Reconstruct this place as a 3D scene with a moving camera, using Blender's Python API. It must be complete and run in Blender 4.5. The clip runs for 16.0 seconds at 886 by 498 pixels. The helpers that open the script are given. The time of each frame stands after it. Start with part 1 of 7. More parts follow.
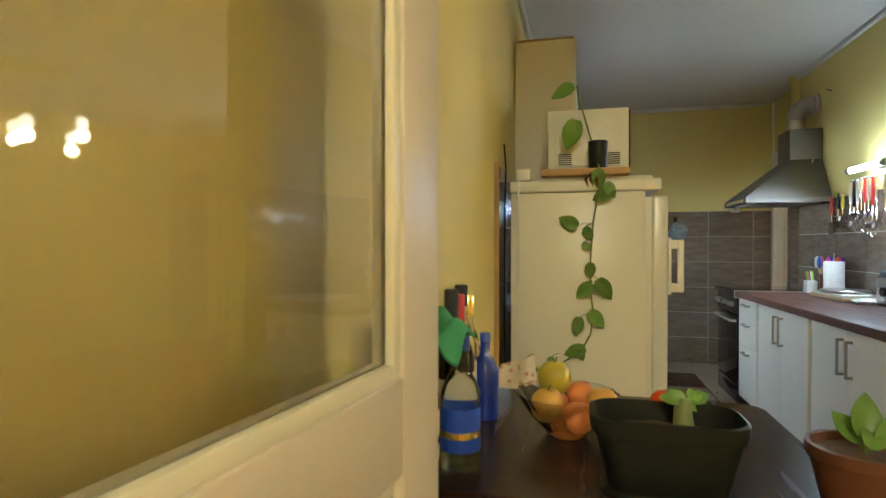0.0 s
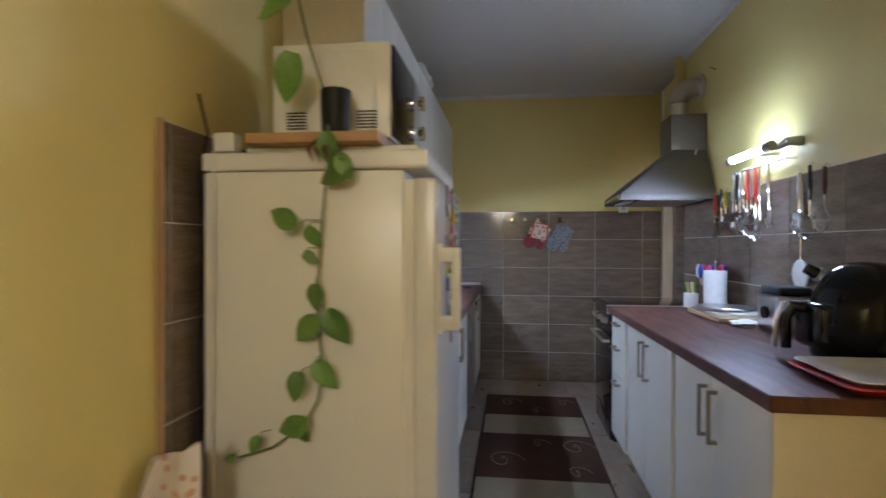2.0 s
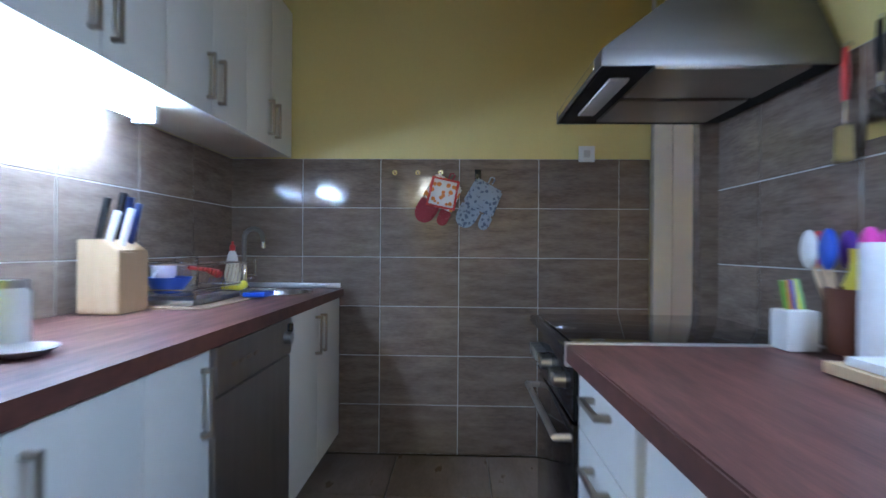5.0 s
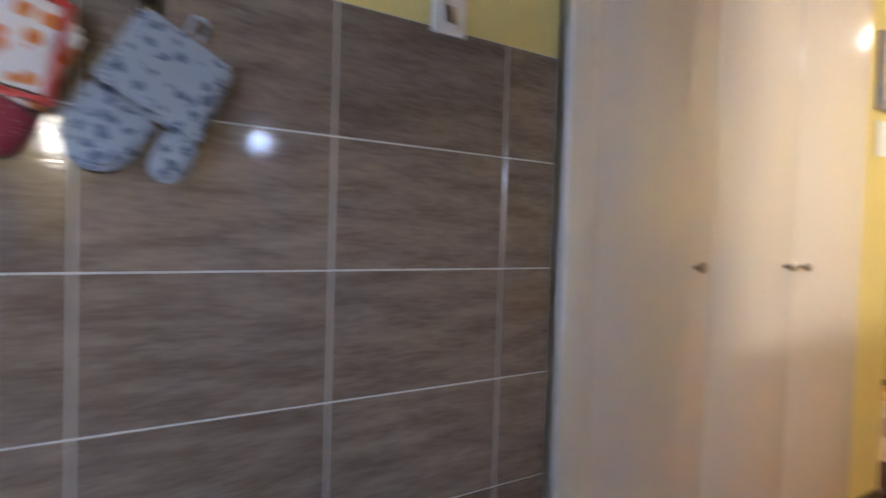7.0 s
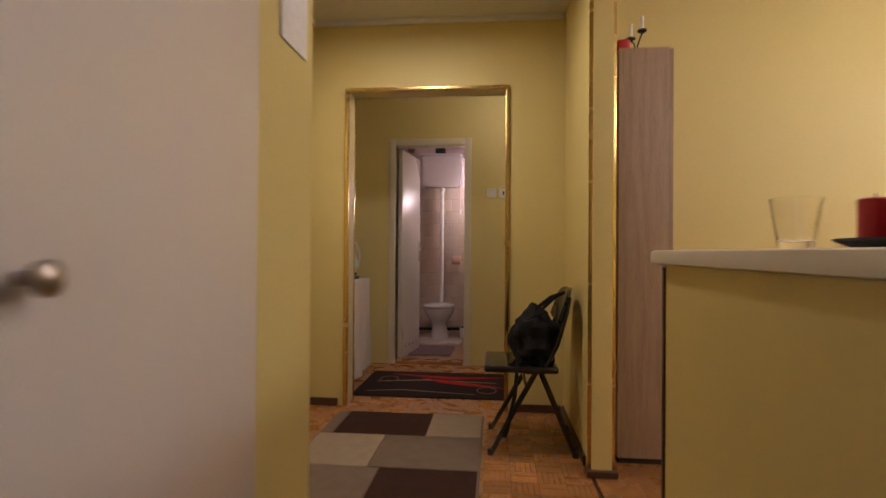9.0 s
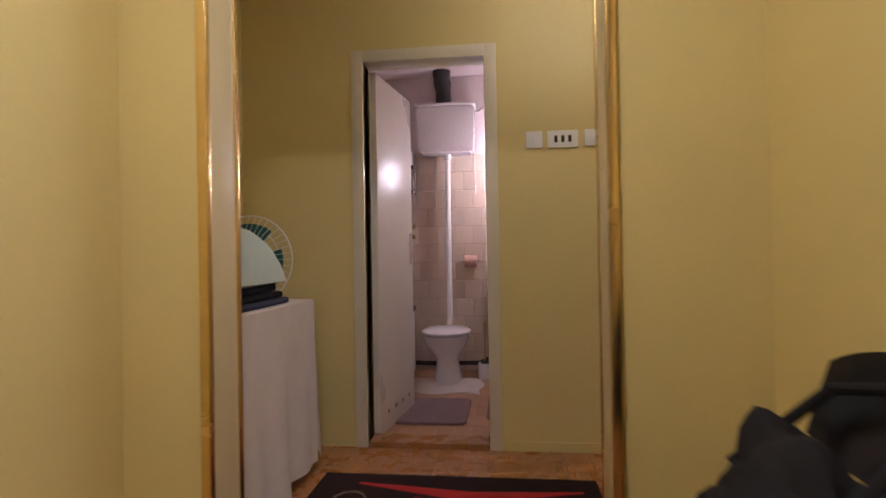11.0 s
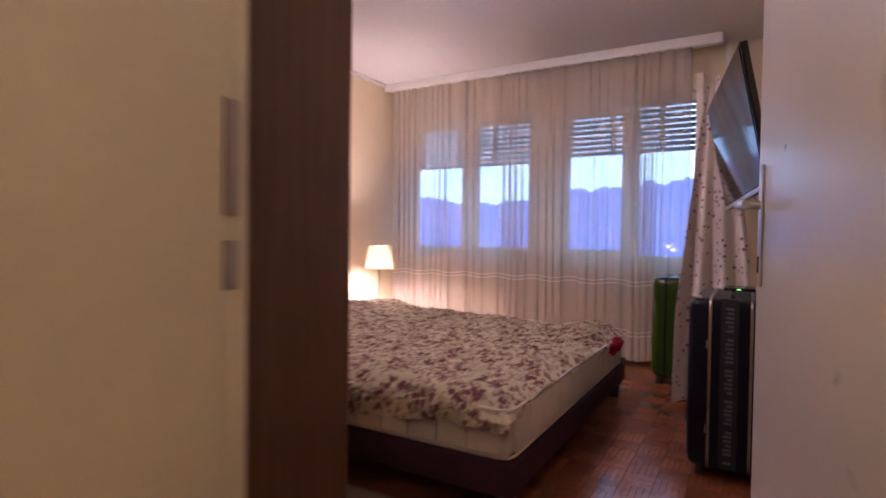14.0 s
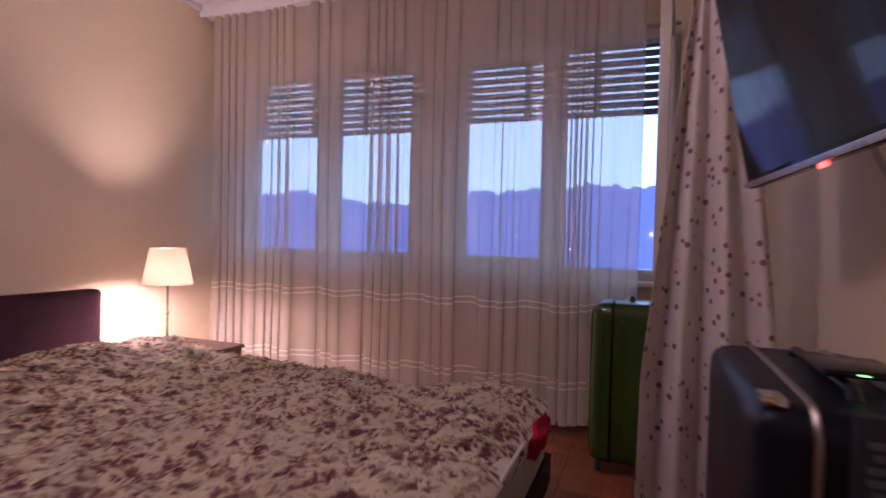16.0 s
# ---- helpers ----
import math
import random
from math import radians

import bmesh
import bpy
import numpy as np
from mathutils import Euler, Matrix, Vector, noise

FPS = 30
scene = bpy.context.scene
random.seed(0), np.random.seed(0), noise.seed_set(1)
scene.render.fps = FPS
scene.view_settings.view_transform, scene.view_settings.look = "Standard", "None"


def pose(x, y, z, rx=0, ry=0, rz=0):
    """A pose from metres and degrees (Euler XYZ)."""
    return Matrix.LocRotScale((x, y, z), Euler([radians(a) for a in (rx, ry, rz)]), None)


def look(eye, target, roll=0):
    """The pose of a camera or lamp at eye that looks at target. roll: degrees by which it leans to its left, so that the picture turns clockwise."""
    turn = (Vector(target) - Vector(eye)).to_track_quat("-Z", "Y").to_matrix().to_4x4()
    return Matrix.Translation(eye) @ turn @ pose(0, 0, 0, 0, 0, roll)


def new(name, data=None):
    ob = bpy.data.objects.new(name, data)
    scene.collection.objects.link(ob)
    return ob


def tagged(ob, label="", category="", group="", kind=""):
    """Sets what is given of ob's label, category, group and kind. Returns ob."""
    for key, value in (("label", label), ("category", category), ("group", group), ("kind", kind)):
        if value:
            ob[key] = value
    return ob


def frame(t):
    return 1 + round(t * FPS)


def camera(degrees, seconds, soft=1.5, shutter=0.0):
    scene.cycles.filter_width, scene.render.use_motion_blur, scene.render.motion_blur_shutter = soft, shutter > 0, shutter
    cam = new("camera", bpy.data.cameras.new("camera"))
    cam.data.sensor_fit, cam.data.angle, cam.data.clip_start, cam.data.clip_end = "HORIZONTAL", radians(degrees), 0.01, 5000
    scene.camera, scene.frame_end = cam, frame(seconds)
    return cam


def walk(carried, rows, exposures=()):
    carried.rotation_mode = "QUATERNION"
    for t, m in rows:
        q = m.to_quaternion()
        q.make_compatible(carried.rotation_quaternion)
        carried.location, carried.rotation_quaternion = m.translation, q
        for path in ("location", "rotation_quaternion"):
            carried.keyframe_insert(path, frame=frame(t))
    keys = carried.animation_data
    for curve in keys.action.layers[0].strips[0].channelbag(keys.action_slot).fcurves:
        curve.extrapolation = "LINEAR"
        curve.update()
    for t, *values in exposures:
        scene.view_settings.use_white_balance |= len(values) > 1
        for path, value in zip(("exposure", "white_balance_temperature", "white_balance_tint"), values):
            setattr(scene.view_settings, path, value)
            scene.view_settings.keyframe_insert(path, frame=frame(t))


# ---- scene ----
cam = camera(79.0, 16.0, soft=1.5, shutter=0.5)
# seconds, stops, kelvin, tint
EXPOSURE = [(0, 0.45, 6600, -3), (0.6, 0.26, 6400, 1), (1.5, 0.16, 6050, 7), (2.5, 0.32, 5450, 13), (3.2, 0.45, 5200, 12), (5.3, 0.30, 5200, 7), (6, 0.42, 5450, 12), (6.6, 0.84, 5400, 12), (7.5, 0.44, 6100, 23), (8, 0.08, 6000, 27), (8.5, -0.28, 5900, 27), (9.1, -0.72, 5900, 28), (11.5, -0.14, 5250, 28), (13, 0.0, 5450, 36), (14, 0.52, 5800, 43), (14.5, 0.62, 5680, 43), (15, 0.22, 5750, 43), (15.5, -0.04, 5700, 52), (16, -0.10, 5800, 54)]
PATH = [
    (0, (-0.449, -5.787, 1.171), (-0.936, -3.847, 1.155), 0.0),
    (0.5, (-0.418, -5.582, 1.198), (-0.875, -3.635, 1.179), 0.2),
    (1, (-0.294, -5.353, 1.214), (-0.671, -3.389, 1.204), 0.0),
    (1.5, (-0.104, -5.047, 1.214), (-0.449, -3.077, 1.201), 0.1),
    (2, (0.078, -4.845, 1.194), (-0.177, -2.861, 1.182), 0.1),
    (2.5, (0.262, -4.638, 1.146), (0.121, -2.643, 1.14), -0.2),
    (3, (0.45, -4.463, 1.063), (0.316, -2.468, 1.058), -0.4),
    (3.2, (0.48, -4.39, 1.046), (0.347, -2.395, 1.043), -0.4),
    (5.3, (0.37, -2.39, 1.045), (0.32, -0.391, 1.045), 0.5),
    (5.5, (0.330, -2.179, 1.045), (0.290, -0.179, 1.049), 0.5),
    (6, (0.30, -1.722, 1.028), (0.362, 0.276, 1.062), 0.5),
    (6.5, (0.332, -1.33, 1.038), (0.859, 0.6, 1.066), 0.3),
    (7, (0.451, -0.964, 1.075), (1.498, 0.739, 1.018), 1.7),
    (7.3, (0.569, -0.841, 1.058), (2.029, 0.525, 1.035), 1.5),
    (7.5, (0.666, -0.762, 1.058), (2.312, 0.373, 1.022), 1.8),
    (8, (1.076, -0.6, 1.023), (2.949, 0.1, 1.018), 1.2),
    (8.5, (1.515, -0.449, 1.019), (3.488, -0.121, 1.027), 0.9),
    (9, (2.052, -0.438, 1.025), (4.042, -0.244, 1.037), 0.4),
    (9.2, (2.259, -0.439, 1.053), (4.25, -0.251, 1.054), 0.3),
    (11.3, (4.47, -0.188, 1.0), (6.457, 0.043, 1.017), -1.1),
    (11.5, (4.637, -0.144, 1.0), (6.625, 0.073, 1.018), -1.0),
    (12, (5.026, -0.063, 0.97), (7.026, -0.078, 0.997), 0.1),
    (12.5, (5.4, -0.113, 0.949), (7.33, -0.634, 0.99), 0.2),
    (13, (5.689, -0.341, 1.045), (7.481, -1.228, 0.983), -0.7),
    (13.5, (5.964, -0.627, 1.029), (7.336, -2.082, 0.966), 0.1),
    (14, (6.241, -1.15, 0.998), (7.239, -2.883, 0.952), 0.8),
    (14.5, (6.393, -1.558, 0.987), (7.173, -3.399, 0.958), 1.6),
    (15, (6.444, -1.91, 1.031), (7.001, -3.83, 1.004), 1.2),
    (15.5, (6.509, -2.238, 1.026), (7.154, -4.131, 0.993), 1.2),
    (16, (6.636, -2.691, 0.996), (7.332, -4.566, 0.96), 1.5),
]
walk(cam, [(t, look(eye, target, roll)) for t, eye, target, roll in PATH], EXPOSURE)

# ---- world and lamps ----
world = bpy.data.worlds.new("world")
scene.world = world
world.use_nodes = True
wn, wl = world.node_tree.nodes, world.node_tree.links
sky = wn.new("ShaderNodeTexSky")
sky.sky_type, sky.sun_disc = "NISHITA", False
sky.sun_elevation, sky.sun_rotation = radians(1.0), radians(60)
wl.new(sky.outputs[0], wn["Background"].inputs[0])
wn["Background"].inputs[1].default_value = 0.15

WARM, COLD = (1.0, 0.89, 0.70), (0.60, 0.74, 1.0)


def lamp(name, kind, at, watts, colour, size=0.1, size_y=0.0, aim=None, radius=0.05):
    data = bpy.data.lights.new(name, kind)
    data.energy, data.color = watts, colour
    if kind == "AREA":
        data.shape, data.size, data.size_y = ("RECTANGLE", size, size_y) if size_y else ("DISK", size, size)
    else:
        data.shadow_soft_size = radius
    ob = new(name, data)
    ob.matrix_world = look(at, aim or (at[0], at[1] + 0.001, at[2] - 1))
    return ob


lamp("kitchen_tube_light", "AREA", (1.165, -2.17, 1.60), 10, COLD, 0.42, 0.05, aim=(0.6, -2.17, 1.2))
lamp("kitchen_tube_uplight", "AREA", (1.165, -2.17, 1.655), 1, COLD, 0.42, 0.05, aim=(1.2, -2.17, 2.4))
for k in range(5):
    lamp("living_room_bulb_light", "POINT", (3.6 + 0.32 * math.cos(2 * math.pi * k / 5), -3.5 + 0.32 * math.sin(2 * math.pi * k / 5), 2.00 - 0.06 * (k % 2)), 25, WARM, radius=0.045)
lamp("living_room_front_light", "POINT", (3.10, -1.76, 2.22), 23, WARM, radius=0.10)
# added fill light from the unseen room behind the start, without a fixture
lamp("entry_room_light", "POINT", (-0.15, -7.2, 2.1), 68, WARM, radius=0.15)
lamp("hall_ceiling_light", "AREA", (4.62, 0.045, 2.468), 21, WARM, 0.22)
# added fill light that brightens the lobby; no ceiling lamp hangs there
lamp("lobby_ceiling_light", "POINT", (6.2, -0.6, 2.30), 11, WARM, radius=0.1)
lamp("toilet_wall_light", "POINT", (8.45, -0.33, 1.72), 16, (1.0, 0.82, 0.72), radius=0.06)
lamp("bedroom_ceiling_light", "POINT", (7.55, -3.45, 2.30), 28, (1.0, 0.84, 0.74), radius=0.16)
lamp("bedside_bulb", "POINT", (9.02, -4.88, 0.757), 80, (1.0, 0.80, 0.62), radius=0.045)


# ---- materials ----
def sock(node, *names):
    for n in names:
        if n in node.inputs:
            return node.inputs[n]


def mat(name, colour, rough=0.5, metal=0.0, other=None, amount=0.5, scale=6.0, stretch=(1, 1, 1), fine=60.0, bump=0.03, vary=0.0,
        coat=0.0, gloss_vary=0.08, speck=None):
    """A surface: base colour drifting towards another at a large and a fine scale, with relief and uneven gloss."""
    m = bpy.data.materials.new(name)
    m.use_nodes = True
    n, l = m.node_tree.nodes, m.node_tree.links
    b = n["Principled BSDF"]
    other = other or tuple(c * 0.82 for c in colour)
    co = n.new("ShaderNodeTexCoord")
    mp = n.new("ShaderNodeMapping")
    mp.inputs["Scale"].default_value = stretch
    info = n.new("ShaderNodeObjectInfo")
    off = n.new("ShaderNodeVectorMath")
    off.operation = "MULTIPLY_ADD"
    l.new(info.outputs["Random"], off.inputs[0])
    off.inputs[1].default_value = (37, 53, 71)
    l.new(co.outputs["Object"], off.inputs[2])
    l.new(off.outputs[0], mp.inputs["Vector"])
    big, small = n.new("ShaderNodeTexNoise"), n.new("ShaderNodeTexNoise")
    for t, s, d in ((big, scale, 5), (small, fine, 3)):
        t.inputs["Scale"].default_value, t.inputs["Detail"].default_value = s, d
        l.new(mp.outputs[0], t.inputs["Vector"])
    mixv = n.new("ShaderNodeMath")
    mixv.operation = "MULTIPLY_ADD"
    l.new(small.outputs[0], mixv.inputs[0])
    mixv.inputs[1].default_value = 0.45
    add = n.new("ShaderNodeMath")
    add.operation = "MULTIPLY"
    l.new(big.outputs[0], add.inputs[0])
    add.inputs[1].default_value = 0.75
    l.new(add.outputs[0], mixv.inputs[2])
    ramp = n.new("ShaderNodeMapRange")
    ramp.inputs["From Min"].default_value, ramp.inputs["From Max"].default_value = 0.42, 0.78
    ramp.inputs["To Max"].default_value = amount
    l.new(mixv.outputs[0], ramp.inputs["Value"])
    mix = n.new("ShaderNodeMix")
    mix.data_type = "RGBA"
    mix.inputs["A"].default_value, mix.inputs["B"].default_value = (*colour, 1), (*other, 1)
    l.new(ramp.outputs[0], mix.inputs["Factor"])
    out = mix.outputs["Result"]
    if vary:
        hsv = n.new("ShaderNodeHueSaturation")
        mr = n.new("ShaderNodeMapRange")
        mr.inputs["To Min"].default_value, mr.inputs["To Max"].default_value = 1 - vary, 1 + vary
        l.new(info.outputs["Random"], mr.inputs["Value"])
        l.new(mr.outputs[0], hsv.inputs["Value"])
        l.new(out, hsv.inputs["Color"])
        out = hsv.outputs[0]
    l.new(out, b.inputs["Base Color"])
    rr = n.new("ShaderNodeMapRange")
    rr.inputs["To Min"].default_value, rr.inputs["To Max"].default_value = max(0.02, rough - gloss_vary), min(1, rough + gloss_vary)
    l.new(big.outputs[0], rr.inputs["Value"])
    l.new(rr.outputs[0], b.inputs["Roughness"])
    b.inputs["Metallic"].default_value = metal
    b.inputs["Coat Weight"].default_value = coat
    if bump:
        bp = n.new("ShaderNodeBump")
        bp.inputs["Strength"].default_value, bp.inputs["Distance"].default_value = 0.35, bump * 0.1
        l.new(mixv.outputs[0], bp.inputs["Height"])
        l.new(bp.outputs[0], b.inputs["Normal"])
    return m


def glow(name, colour, strength):
    m = bpy.data.materials.new(name)
    m.use_nodes = True
    b = m.node_tree.nodes["Principled BSDF"]
    b.inputs["Base Color"].default_value = (0.8, 0.8, 0.8, 1)
    b.inputs["Emission Color"].default_value, b.inputs["Emission Strength"].default_value = (*colour, 1), strength
    return m


def glass(name, colour=(1, 1, 1), rough=0.02, thin=True, tint=1.0):
    m = bpy.data.materials.new(name)
    m.use_nodes = True
    b = m.node_tree.nodes["Principled BSDF"]
    b.inputs["Base Color"].default_value = (*colour, 1)
    b.inputs["Transmission Weight"].default_value = 1.0
    b.inputs["Roughness"].default_value, b.inputs["IOR"].default_value = rough, 1.45
    return m


def cloth(name, colour, other, thin=0.0, see=0.0, scale=300.0):
    """Woven cloth; thin: share of light let through scattered, see: share let straight through."""
    m = mat(name, colour, 0.9, other=other, amount=0.6, scale=14, fine=scale, bump=0.05)
    n, l = m.node_tree.nodes, m.node_tree.links
    b, o = n["Principled BSDF"], n["Material Output"]
    b.inputs["Specular IOR Level"].default_value = 0.12
    last = b.outputs[0]
    for share, kind in ((thin, "ShaderNodeBsdfTranslucent"), (see, "ShaderNodeBsdfTransparent")):
        if share:
            s, mx = n.new(kind), n.new("ShaderNodeMixShader")
            s.inputs[0].default_value = (*colour, 1) if kind.endswith("Translucent") else (1, 1, 1, 1)
            mx.inputs[0].default_value = share
            l.new(last, mx.inputs[1])
            l.new(s.outputs[0], mx.inputs[2])
            last = mx.outputs[0]
    l.new(last, o.inputs[0])
    return m


def flowered(name, ground, petals, scale, size=0.32, dark=None, warp=0.0):
    """Cloth printed with scattered blossoms."""
    m = mat(name, ground, 0.9, other=tuple(c * 0.86 for c in ground), scale=20, fine=250, bump=0.05)
    n, l = m.node_tree.nodes, m.node_tree.links
    b = n["Principled BSDF"]
    co, vo, ns = n.new("ShaderNodeTexCoord"), n.new("ShaderNodeTexVoronoi"), n.new("ShaderNodeTexNoise")
    vo.inputs["Scale"].default_value = scale
    ns.inputs["Scale"].default_value, ns.inputs["Detail"].default_value = scale * 2.6, 4
    l.new(co.outputs["Object"], ns.inputs["Vector"])
    mv = n.new("ShaderNodeVectorMath")
    mv.operation = "MULTIPLY_ADD"
    l.new(ns.outputs["Color"], mv.inputs[0])
    mv.inputs[1].default_value = (warp / scale * 6,) * 3
    l.new(co.outputs["Object"], mv.inputs[2])
    l.new(mv.outputs[0], vo.inputs["Vector"])
    mr = n.new("ShaderNodeMapRange")
    mr.inputs["From Min"].default_value, mr.inputs["From Max"].default_value = size, size - 0.06
    l.new(vo.outputs["Distance"], mr.inputs["Value"])
    mix, shade = n.new("ShaderNodeMix"), n.new("ShaderNodeMix")
    for k in (mix, shade):
        k.data_type = "RGBA"
    shade.inputs["A"].default_value = (*petals, 1)
    shade.inputs["B"].default_value = (*(dark or tuple(c * 0.6 for c in petals)), 1)
    l.new(ns.outputs[0], shade.inputs["Factor"])
    l.new(mr.outputs[0], mix.inputs["Factor"])
    l.new(b.inputs["Base Color"].links[0].from_socket, mix.inputs["A"])
    l.new(shade.outputs["Result"], mix.inputs["B"])
    l.new(mix.outputs["Result"], b.inputs["Base Color"])
    return m



def petal_print(name, ground, petals, leaves):
    """Cloth printed with clustered blossoms over sprigs of leaves."""
    m = mat(name, ground, 0.9, other=tuple(c * 0.84 for c in ground), scale=20, fine=250, bump=0.05)
    n, l = m.node_tree.nodes, m.node_tree.links
    b = n["Principled BSDF"]
    co = n.new("ShaderNodeTexCoord")

    def spots(scale, wobble, lo, hi, detail):
        ns, mv, vo, mr = n.new("ShaderNodeTexNoise"), n.new("ShaderNodeVectorMath"), n.new("ShaderNodeTexVoronoi"), n.new("ShaderNodeMapRange")
        ns.inputs["Scale"].default_value, ns.inputs["Detail"].default_value = scale * detail, 3
        l.new(co.outputs["Object"], ns.inputs["Vector"])
        mv.operation = "MULTIPLY_ADD"
        l.new(ns.outputs["Color"], mv.inputs[0])
        mv.inputs[1].default_value = (wobble,) * 3
        l.new(co.outputs["Object"], mv.inputs[2])
        l.new(mv.outputs[0], vo.inputs["Vector"])
        vo.inputs["Scale"].default_value = scale
        mr.inputs["From Min"].default_value, mr.inputs["From Max"].default_value = hi, lo
        l.new(vo.outputs["Distance"], mr.inputs["Value"])
        return mr.outputs[0], vo.outputs["Color"]

    def lay_over(under, colour, mask):
        mix = n.new("ShaderNodeMix")
        mix.data_type = "RGBA"
        l.new(mask, mix.inputs["Factor"])
        l.new(under, mix.inputs["A"])
        mix.inputs["B"].default_value = (*colour, 1)
        return mix.outputs["Result"]

    def both(a, c):
        k = n.new("ShaderNodeMath")
        k.operation = "MULTIPLY"
        l.new(a, k.inputs[0])
        l.new(c, k.inputs[1])
        return k.outputs[0]
    out = b.inputs["Base Color"].links[0].from_socket
    sprig, _ = spots(30, 0.05, 0.30, 0.42, 1.6)
    out = lay_over(out, leaves, sprig)
    head, _ = spots(15, 0.045, 0.44, 0.62, 2.0)
    petal, _ = spots(40, 0.016, 0.42, 0.66, 1.2)
    out = lay_over(out, petals, both(head, petal))
    heart, _ = spots(15, 0.045, 0.10, 0.24, 2.0)
    out = lay_over(out, tuple(c * 0.5 for c in petals), both(heart, petal))
    l.new(out, b.inputs["Base Color"])
    return m


M_yellow = mat("yellow_wall_paint", (0.66, 0.545, 0.20), 0.55, other=(0.61, 0.49, 0.17), scale=1.6, fine=90, bump=0.03)
M_cream = mat("cream_wall_paint", (0.74, 0.62, 0.41), 0.6, other=(0.70, 0.58, 0.37), scale=1.5, fine=90, bump=0.03)
M_ceiling = mat("ceiling_paint", (0.62, 0.60, 0.57), 0.85, other=(0.55, 0.53, 0.50), scale=1.2, fine=40, bump=0.04)
M_white = mat("white_gloss_paint", (0.74, 0.69, 0.60), 0.3, other=(0.68, 0.63, 0.53), scale=3, fine=40, bump=0.02)
M_slat = mat("grey_shutter_slat", (0.20, 0.19, 0.20), 0.6, other=(0.15, 0.145, 0.15), scale=4, bump=0.01)
M_doorpaint = mat("beige_door_paint", (0.56, 0.48, 0.37), 0.35, other=(0.50, 0.42, 0.31), scale=3, fine=50, bump=0.02)
M_casing = mat("ivory_door_paint", (0.66, 0.60, 0.44), 0.35, other=(0.58, 0.52, 0.36), scale=3, fine=50, bump=0.03)
M_jamb = mat("cream_jamb_paint", (0.66, 0.56, 0.30), 0.4, other=(0.60, 0.50, 0.25), scale=2, fine=70, bump=0.02)
M_wardrobe = mat("wardrobe_paint", (0.74, 0.67, 0.59), 0.17, other=(0.71, 0.64, 0.55), scale=1.2, fine=70, amount=0.3, stretch=(1, 1, 0.25), bump=0.004, gloss_vary=0.03)
M_tile = mat("brown_wall_tile", (0.235, 0.180, 0.135), 0.08, other=(0.13, 0.097, 0.072), amount=1.0, scale=5, stretch=(1.2, 1.2, 6), fine=26, bump=0.008, vary=0.12, gloss_vary=0.02)
M_grout = mat("pale_grout", (0.52, 0.50, 0.46), 0.8, scale=8, bump=0.03)
M_floor_tile = mat("brown_floor_tile", (0.27, 0.205, 0.155), 0.3, other=(0.17, 0.125, 0.092), amount=1.0, scale=4, stretch=(3, 1, 1), fine=25, bump=0.01, vary=0.1)
M_front = mat("cream_cabinet_front", (0.70, 0.68, 0.62), 0.32, scale=3, fine=40, other=(0.66, 0.64, 0.57), bump=0.008)
M_carcass = mat("cream_chipboard_side", (0.74, 0.68, 0.54), 0.45, scale=3, bump=0.01)
M_top = mat("dark_wood_worktop", (0.145, 0.056, 0.040), 0.42, other=(0.06, 0.028, 0.022), amount=0.9, scale=5, stretch=(6, 0.7, 1), fine=40, bump=0.006)
M_steel = mat("brushed_steel", (0.55, 0.53, 0.50), 0.3, 1.0, scale=4, stretch=(1, 12, 1), fine=80, bump=0.01)
M_alu = mat("matt_aluminium", (0.72, 0.71, 0.72), 0.42, 1.0, scale=4, stretch=(12, 1, 1), fine=80, bump=0.006)
M_sink = mat("polished_sink_steel", (0.74, 0.73, 0.72), 0.22, 1.0, scale=4, stretch=(1, 6, 1), fine=80, bump=0.006)
M_washer = mat("grey_steel_front", (0.40, 0.385, 0.375), 0.40, 1.0, scale=3, stretch=(1, 10, 1), fine=80, bump=0.006)
M_hood = mat("dark_brushed_steel", (0.20, 0.185, 0.17), 0.45, 1.0, scale=4, stretch=(1, 12, 1), fine=80, bump=0.01)
M_nickel = mat("satin_nickel", (0.42, 0.37, 0.31), 0.35, 1.0, bump=0.005)
M_chrome = mat("chrome", (0.8, 0.8, 0.82), 0.08, 1.0, bump=0.0, gloss_vary=0.03)
M_black = mat("black_plastic", (0.010, 0.010, 0.012), 0.14, bump=0.004, gloss_vary=0.06)
M_fryer = mat("glossy_black_shell", (0.008, 0.008, 0.010), 0.10, bump=0.0, gloss_vary=0.03)
M_blackglass = mat("black_glass", (0.01, 0.008, 0.008), 0.04, bump=0.0, gloss_vary=0.02)
M_dark = mat("dark_rubber", (0.02, 0.02, 0.02), 0.7)
M_fridge = mat("fridge_enamel_ivory", (0.76, 0.75, 0.72), 0.3, other=(0.75, 0.72, 0.67), scale=2, fine=120, bump=0.006)
M_fridge_door = mat("fridge_enamel_white", (0.74, 0.74, 0.74), 0.25, scale=2, fine=120, bump=0.006)
M_plastic = mat("white_plastic", (0.78, 0.77, 0.73), 0.35, scale=5, bump=0.004)
M_ceramic = mat("white_ceramic", (0.80, 0.76, 0.76), 0.12, scale=3, bump=0.003)
M_gold = mat("brass_trim", (0.78, 0.58, 0.22), 0.25, 1.0, other=(0.64, 0.45, 0.14), scale=6, stretch=(1, 1, 3), bump=0.01)
M_parquet = mat("oak_parquet", (0.44, 0.20, 0.060), 0.28, other=(0.24, 0.095, 0.028), amount=0.9, scale=9, fine=60, bump=0.01, vary=0.28)
M_parquet_b = mat("red_oak_parquet", (0.26, 0.085, 0.035), 0.2, other=(0.16, 0.05, 0.02), amount=0.9, scale=9, fine=60, bump=0.01, vary=0.25)
